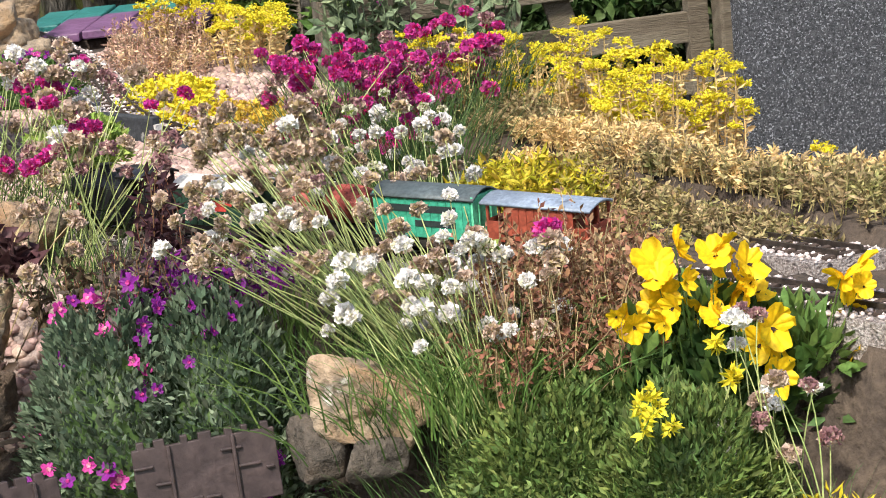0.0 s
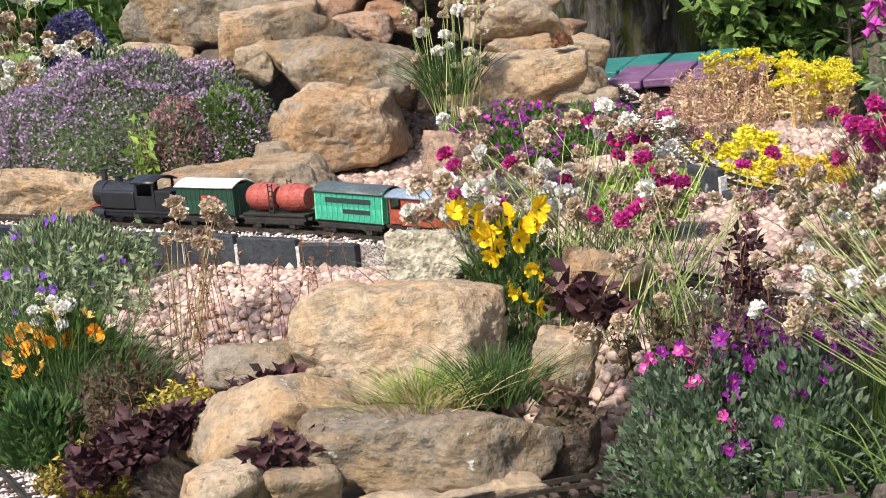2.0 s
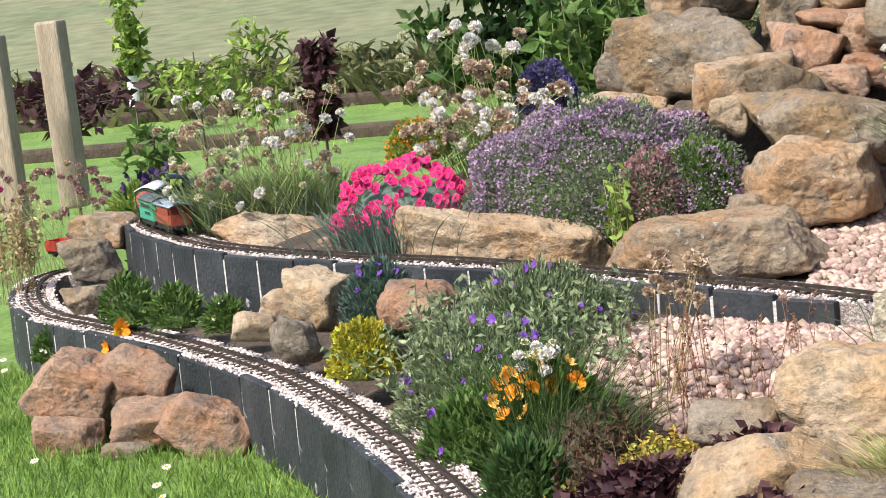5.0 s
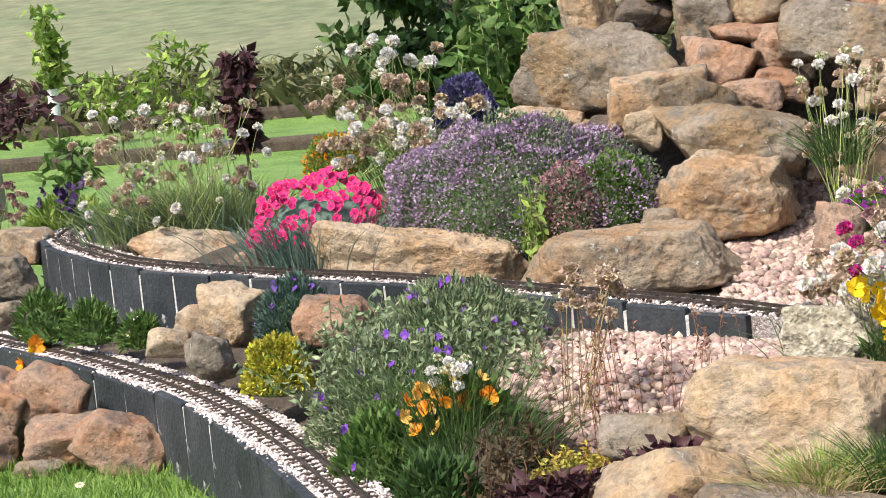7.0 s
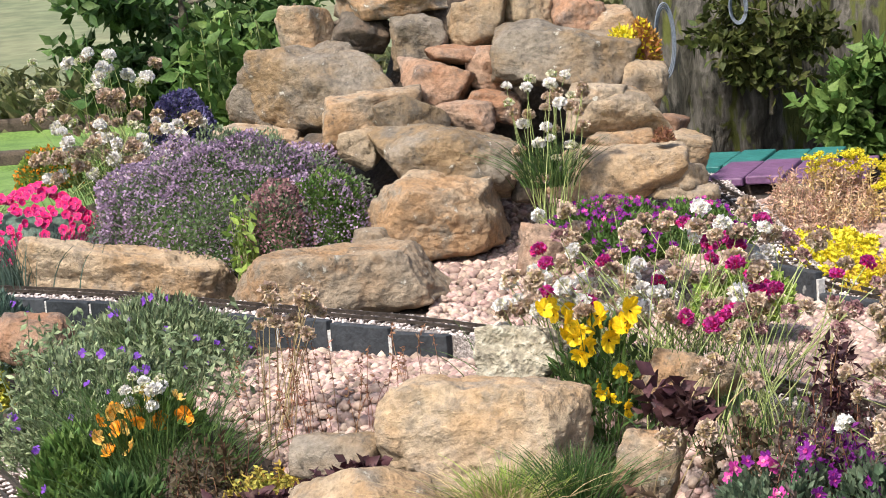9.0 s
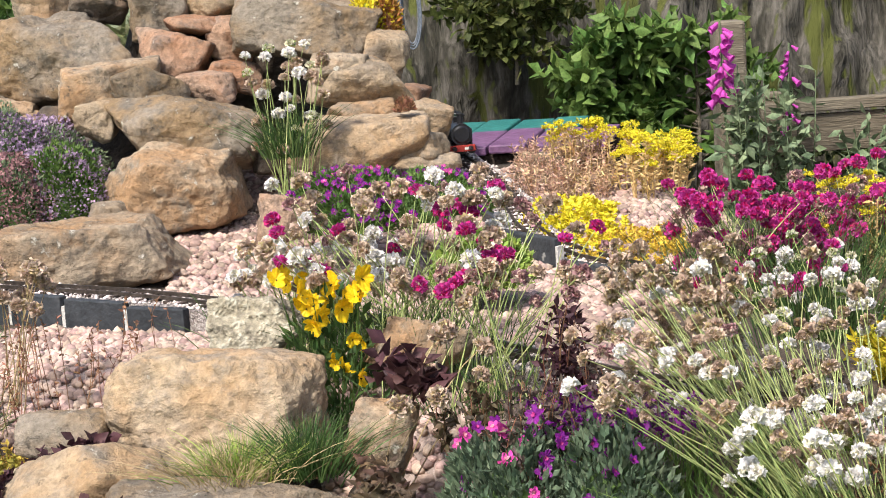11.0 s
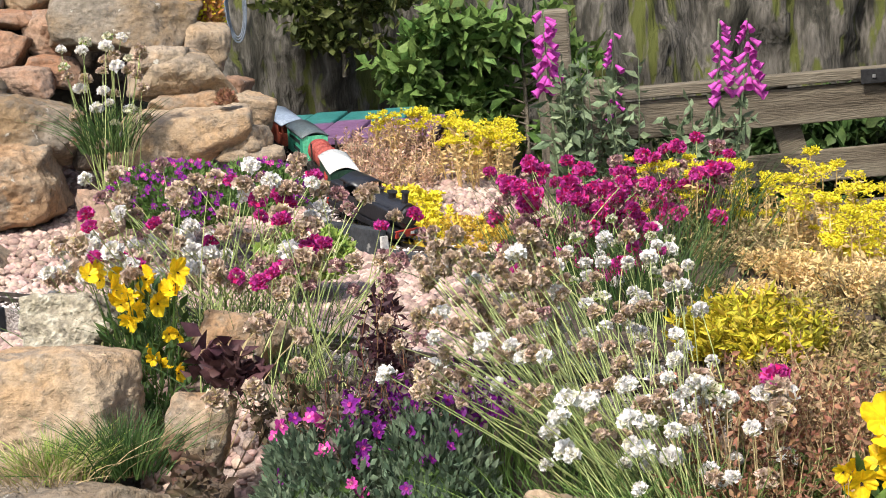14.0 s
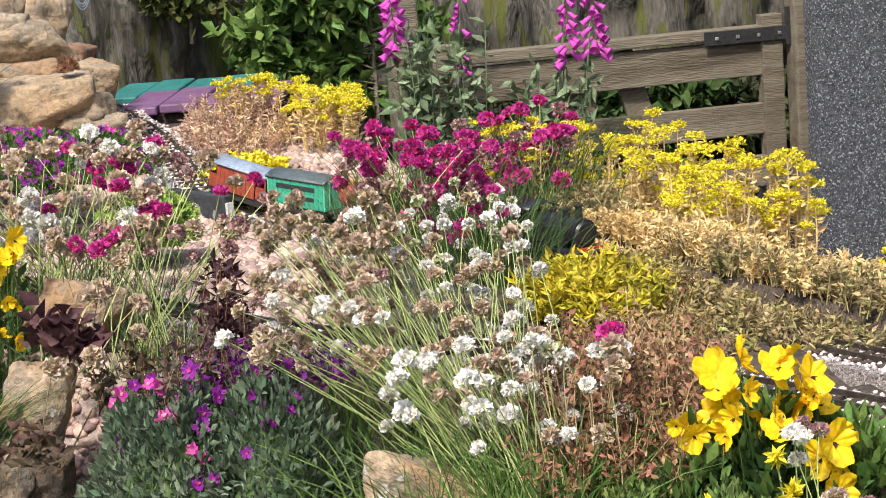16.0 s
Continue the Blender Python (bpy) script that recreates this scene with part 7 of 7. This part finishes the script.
for k, (x, y, w, lab) in enumerate(((1.30, 3.0, 0.32, "buff stonecrop shoots"), (1.46, 2.95, 0.32, "pinkish stonecrop shoots"), (1.40, 3.25, 0.36, "dry buff stonecrop"), (1.58, 3.1, 0.34, "pale stonecrop shoots"), (1.42, 2.68, 0.3, "creeping rust-brown stonecrop"), (1.62, 2.8, 0.34, "thin dry stonecrop"), (1.28, 2.75, 0.26, "low straw-coloured stonecrop"), (1.38, 3.5, 0.34, "low buff stonecrop"), (1.32, 3.78, 0.32, "short pale stonecrop"), (1.24, 3.55, 0.14, "sparse buff stonecrop"))):
    mat_plant("buff_sedum_mat", lab + " covering the slope by the path", ((x, y, gz(x, y) + 0.03), w, 0.07), 290 + k, SEDUM_STEM if k % 2 else leafmat("sedum_dull", []), 5200, 0.014, 0.35, dp=0.34, rise=0.2)
pansies("large bright yellow pansies with dark green leaves", ((0.991, 2.120, 0.497), 0.126, 0.108), 136, [PANSY_Y], 17, scale=1.12, dp=0.14)
pansies("large yellow pansies crowded beside the track", ((1.103, 2.080, 0.435), 0.175, 0.112), 137, [PANSY_Y], 22, scale=1.12, dp=0.14)
pansies("low yellow pansies over dark leaves", ((0.893, 2.100, 0.463), 0.100, 0.048), 138, [PANSY_Y, PANSY_Y, PANSY_O], 4, scale=0.9, dp=0.08)
cushion("leafy_clump", "dark green pansy foliage on the bank", ((1.030, 2.150, 0.378), 0.272, 0.129), 139, G_DEEP, 1600, 0.04, 0.4, dp=0.25)
mat_plant("green_sedum_mat", "fresh green saxifrage mat over the front bank", ((0.802, 2.120, 0.333), 0.270, 0.159), 140, SAXI, 20000, 0.0125, 0.4, dp=0.45)
cushion("saxifrage_mat", "mossy green saxifrage cushion on the front bank", ((0.804, 2.160, 0.284), 0.275, 0.208), 141, SAXI, 20000, 0.0125, 0.42, dp=0.4)
cushion("saxifrage_mat", "green feathery cushion at the bank's foot", ((0.903, 2.000, 0.297), 0.267, 0.187), 142, SAXI, 12000, 0.016, 0.3, dp=0.3)
mat_plant("feathery_sedum", "golden feathery sedum with needle-like leaves", ((0.843, 1.850, 0.340), 0.167, 0.068), 143, SEDUM_Y, 6000, 0.02, 0.18, dp=0.3)
mat_plant("feathery_sedum", "golden-yellow feathery sedum at the front", ((1.007, 1.820, 0.328), 0.225, 0.087), 144, SEDUM_Y, 8000, 0.02, 0.18, dp=0.3)
spikes("stonecrop_plant", "yellow-headed sedum stems rising from the front mat", ((0.838, 1.900, 0.406), 0.050, 0.069), 145, 5, SEDUM_Y, G_LIME, dp=0.04, leaf=0.012, per=40, leafy=0.3)
thrift("thrift with pale lilac and brown heads among yellow pansies", (1.022, 1.900), ((1.022, 1.950, 0.407), 0.156, 0.191), (("white", 3), ("rose", 4), ("dry", 3)), 16, 146, (160, 0.12, 0.12), G_DEEP, 0.14, 0.03, 0.85)
spikes("stonecrop_plant", "budding sedum stem among the pansies", ((0.958, 1.980, 0.419), 0.033, 0.132), 147, 2, SEDUM_Y, G_STEM, dp=0.02, leaf=0.014, per=50, leafy=0.15, rad=0.0022)

# far side: foxgloves, climbers, hedge, trees
foxglove("purple foxglove spike beside the gate post", ((1.230, 5.600, 0.751), 0.088, 0.225), 151, 26, (1.252, 5.600, 0.114))
foxglove("purple foxglove with hanging bells before the gate", ((1.735, 5.500, 0.684), 0.075, 0.234), 152, 20, (1.646, 5.500, 0.083))
foxglove("tall purple foxglove with hanging bells", ((1.820, 5.500, 0.690), 0.087, 0.209), 153, 20, (1.714, 5.500, 0.041))
foxglove("thin foxglove with only a few bells", ((1.434, 5.600, 0.730), 0.059, 0.109), 154, 7, (1.390, 5.600, 0.097))
foxglove("young foxglove stem with pale purple bells", ((1.430, 5.600, 0.568), 0.051, 0.084), 155, 6, (1.425, 5.600, 0.093))
spikes("foxglove_leaves", "grey-green leafy stalks of the foxgloves", ((1.367, 5.600, 0.489), 0.236, 0.523), 156, 22, G_SAGE, G_SAGE, dp=0.12, leaf=0.045, per=26, leafy=0.9, rad=0.003)
spikes("foxglove_leaves", "leafy foxglove stalks before the gate rails", ((1.694, 5.500, 0.397), 0.219, 0.387), 157, 12, G_SAGE, G_SAGE, dp=0.1, leaf=0.045, per=26, leafy=0.9, rad=0.003)
tree("elder_shrub", "leafy green shrub growing from the old wall", ((1.046, 6.600, 0.623), 0.389, 0.370), 158, G_MID, 2200, 0.065, 0.015, 0.3, spread=1.1)
tree("climbing_plant", "dense dark green climber on the old wall", ((1.328, 6.550, 0.520), 0.430, 0.567), 159, G_MID, 1500, 0.065, 0.015, 0.35, spread=1.2)
tree("climbing_plant", "ivy and ferns hanging on the damp old wall", ((0.738, 6.850, 0.877), 0.477, 0.477), 160, leafmat("leaf_moss", [(0.045, 0.06, 0.015), (0.09, 0.1, 0.025)], 0.5), 1500, 0.05, 0.01, 0.15, spread=1.2)
tree("hedge_plant", "green undergrowth seen behind the gate", ((2.276, 6.500, 0.126), 0.605, 0.625), 161, G_DEEP, 3000, 0.07, 0.01, 0.3, spread=1.2)
# The shade behind the gate is put into this undergrowth's near-black green.
tree("climbing_plant", "undergrowth and ferns against the wall behind the gate, coloured as shaded", ((2.252, 6.620, 0.098), 1.203, 0.622), 300, leafmat("leaf_painted_shade", [(0.015, 0.025, 0.01), (0.035, 0.05, 0.018), (0.06, 0.075, 0.03)], 0.5), 4200, 0.06, 0.012, 0.25, spread=1.25)
tree("hawthorn_bush", "dense dark green bush with white blossom behind the bed", ((-1.678, 8.400, 1.033), 0.940, 0.839), 162, G_DEEP, 9000, 0.075, 0.05, 0.9, base_z=0.12, spread=1.25)
spikes("tall_weeds", "tall leafy green weeds beside the rockery", ((-1.147, 6.600, 0.912), 0.364, 0.453), 163, 30, G_MID, G_STEM, dp=0.3, leaf=0.075, per=20, leafy=0.85, rad=0.004)
tree("purple_sapling", "young purple-leaved tree on the far lawn", ((-2.906, 9.000, 0.695), 0.213, 0.503), 164, PURPLE_LEAF, 750, 0.075, 0.012, base_z=0.12, spread=0.8)
tree("purple_shrub", "spreading dark purple shrub on the lawn", ((-4.270, 9.000, 0.713), 0.511, 0.327), 165, PURPLE_LEAF, 420, 0.085, 0.012, base_z=0.12, spread=1.3)
tree("sapling", "young pale green sapling in a white tree guard", ((-5.572, 13.000, 0.954), 0.263, 0.628), 166, G_LIME, 420, 0.08, 0.012, base_z=0.22, spread=0.9)
tree("sapling", "thin young tree with large light green leaves", ((-3.399, 8.600, 0.820), 0.401, 0.321), 167, G_LIME, 240, 0.06, 0.012, base_z=0.12, spread=1.2, aspect=0.4)
tree("sapling", "slender sapling with light green leaves on the lawn", ((-3.002, 8.400, 0.830), 0.246, 0.505), 168, G_LIME, 260, 0.06, 0.012, base_z=0.12, spread=1.1, aspect=0.4)
tree("sapling", "leafy young shrub at the edge of the bed", ((-3.159, 7.400, 0.577), 0.233, 0.244), 169, G_MID, 200, 0.065, 0.01, base_z=0.12, spread=1.1, aspect=0.4)
c, w, h = ((-5.575, 13.000, 0.564), 0.081, 0.224)
guard = part("tree_guard", cyl_bm(w / 2, w / 2, h, pose(0, 0, 0), 14), mat("guard_white", [(0.6, 0.6, 0.58), (0.75, 0.75, 0.72)], 12, 0.6, 0.05, 60), None)
guard.matrix_basis = pose(*c)
tagged(guard, "white plastic tree guard tube round the sapling", "tree guard")
# rough weeds along the far fence line and field grass
r = np.random.default_rng(170)
n = 6000
px = r.uniform(-14, 3.0, n)
py = r.uniform(13.9, 15.3, n)
b = np.c_[px, py, ground_z(px, py)]
t3 = b + np.c_[r.normal(0, 0.15, (n, 2)), r.uniform(0.05, 0.24, n)]
weeds = new("field_edge_weeds", raw_mesh("weeds", *strip_arrays(b, (b + t3) / 2 + [0, 0, 0.1], t3, 0.05, r, 3), [leafmat("weed_green", [(0.06, 0.08, 0.03), (0.12, 0.13, 0.05), (0.2, 0.18, 0.09)], 0.4)]))
tagged(weeds, "rough tall weeds and docks along the edge of the field", "weeds", kind="stuff")
# lawn terraces' bare earth lips
for y0, lab in ((12.5, "bare brown earth lip of the first lawn terrace"), (14.0, "bare brown earth lip of the far lawn terrace")):
    g = part("terrace_lip", box_bm([(-7, y0, float(ground_z(np.array([-7.0]), np.array([y0 + 0.3]))[0]) - 0.045, 13, 0.12, 0.12)], 0.03), SOIL, None)
    tagged(g, lab, "earth bank", kind="structure")
# far white buildings on the hill
for (c, w, h), lab in ((((-44.493, 120.000, -0.737), 1.623, 1.217), "small white cottage far up the hill"), (((-41.382, 125.000, -1.013), 2.861, 0.992), "white farm building far up the hill")):
    hb = thing("farm_building", lab, "building", (c[0], c[1], c[2] - h / 2))
    part("wall", box_bm([(0, 0, h / 2, w, w * 0.6, h)], 0.05), mat("white_render", [(0.7, 0.7, 0.68), (0.8, 0.8, 0.78)], 0.5, 0.9, 0.1, 3), hb)
    part("roof", box_bm([(0, 0, h * 1.06, w * 1.05, w * 0.65, h * 0.15)], 0.05), SLATE, hb)

# slate-clad boards beside the descending track
TEAL = mat("board_teal", [(0.02, 0.13, 0.12), (0.04, 0.19, 0.17)], 9, 0.5, 0.2, 60, obj_random=1)
PLUM = mat("board_plum", [(0.13, 0.06, 0.13), (0.19, 0.1, 0.19)], 9, 0.5, 0.2, 60, obj_random=1)
for mm, x0, y0, nb, lab, rz in ((TEAL, (0.408, 6.000, 0.548), 0, 4, "teal painted plank platform by the track", -14), (PLUM, (0.433, 5.500, 0.566), 0, 4, "plum painted plank platform by the track", -14)):
    pf = thing("plank_platform", lab, "platform", x0, rz=rz)
    for k in range(nb):
        ob = part("plank", box_bm([(0, 0, 0, 0.105, 0.42, 0.025)], 0.005), mm, pf)
        ob.matrix_basis = pose(0.06 + 0.112 * k, 0, 0.0 + 0.004 * (k % 2), 0, 0, 0)
    part("frame", box_bm([(0.23, -0.16, -0.05, 0.44, 0.03, 0.07), (0.23, 0.16, -0.05, 0.44, 0.03, 0.07)], 0.004), SLEEPER, pf)
# black-brown plastic trays and the red wagon
TRAY = mat("tray_plastic", [(0.028, 0.019, 0.019), (0.06, 0.042, 0.04)], 25, 0.5, 0.15, 90)
for (c, w, h), lab, rz, sd in ((((0.380, 2.300, 0.301), 0.183, 0.089), "dark brown moulded plastic edging board with notched top", 0, 1), (((0.144, 2.280, 0.293), 0.103, 0.083), "broken dark brown plastic edging piece", 12, 2)):
    rr = random.Random(sd)
    bx = [(0, 0, 0, w, 0.012, h)]
    k = -w / 2 + 0.012
    while k < w / 2 - 0.01:
        bx.append((k, 0, h / 2 + 0.003, rr.uniform(0.008, 0.02), 0.012, 0.012))
        bx.append((k, -0.008, rr.uniform(-h / 3, h / 3), rr.uniform(0.01, 0.03), 0.006, 0.004))
        k += rr.uniform(0.02, 0.035)
    bx += [(-w / 4, -0.008, 0, 0.005, 0.008, h), (w / 5, -0.008, 0, 0.005, 0.008, h)]
    ob = part("edging_board", box_bm(bx, 0.0015), TRAY, None)
    ob.matrix_basis = pose(*c, -12, 0, rz)
    tagged(ob, lab, "edging")
wag = thing("open_wagon", "red model open wagon standing on the lower track", "model wagon", (-2.835, 5.750, 0.373), rz=150)
part("body", box_bm([(0, 0.03, 0.05, 0.15, 0.003, 0.035), (0, -0.03, 0.05, 0.15, 0.003, 0.035), (0.075, 0, 0.05, 0.003, 0.06, 0.035), (-0.075, 0, 0.05, 0.003, 0.06, 0.035), (0, 0, 0.036, 0.15, 0.06, 0.004)], 0.0008), mat("wagon_red", [(0.36, 0.03, 0.02), (0.5, 0.06, 0.035)], 40, 0.5, 0.1, 200), wag)
underframe(wag, 0.15)
wheels(wag, (-0.045, 0.045))
# coiled cable hung on the old wall
for (c, w, h), lab in ((((0.368, 6.750, 0.910), 0.075, 0.275), "coiled grey cable hanging on the old wall"), (((0.628, 6.750, 1.010), 0.066, 0.127), "small coil of grey cable on the old wall")):
    cu = bpy.data.curves.new("cable", "CURVE")
    cu.dimensions, cu.bevel_depth = "3D", 0.003
    for k in range(3):
        sp = cu.splines.new("NURBS")
        sp.points.add(11)
        sp.use_cyclic_u = True
        for i in range(12):
            a = 6.283 * i / 12
            sp.points[i].co = (math.cos(a) * w / 2 * (1 - 0.12 * k), 0.01 * k, math.sin(a) * h / 2 * (1 - 0.07 * k), 1)
    cb = new("cable_coil", cu)
    cu.materials.append(mat("cable_grey", [(0.1, 0.12, 0.15), (0.17, 0.19, 0.22)], 20, 0.4, 0, 60))
    cb.matrix_basis = pose(*c)
    tagged(cb, lab, "cable")


motions()
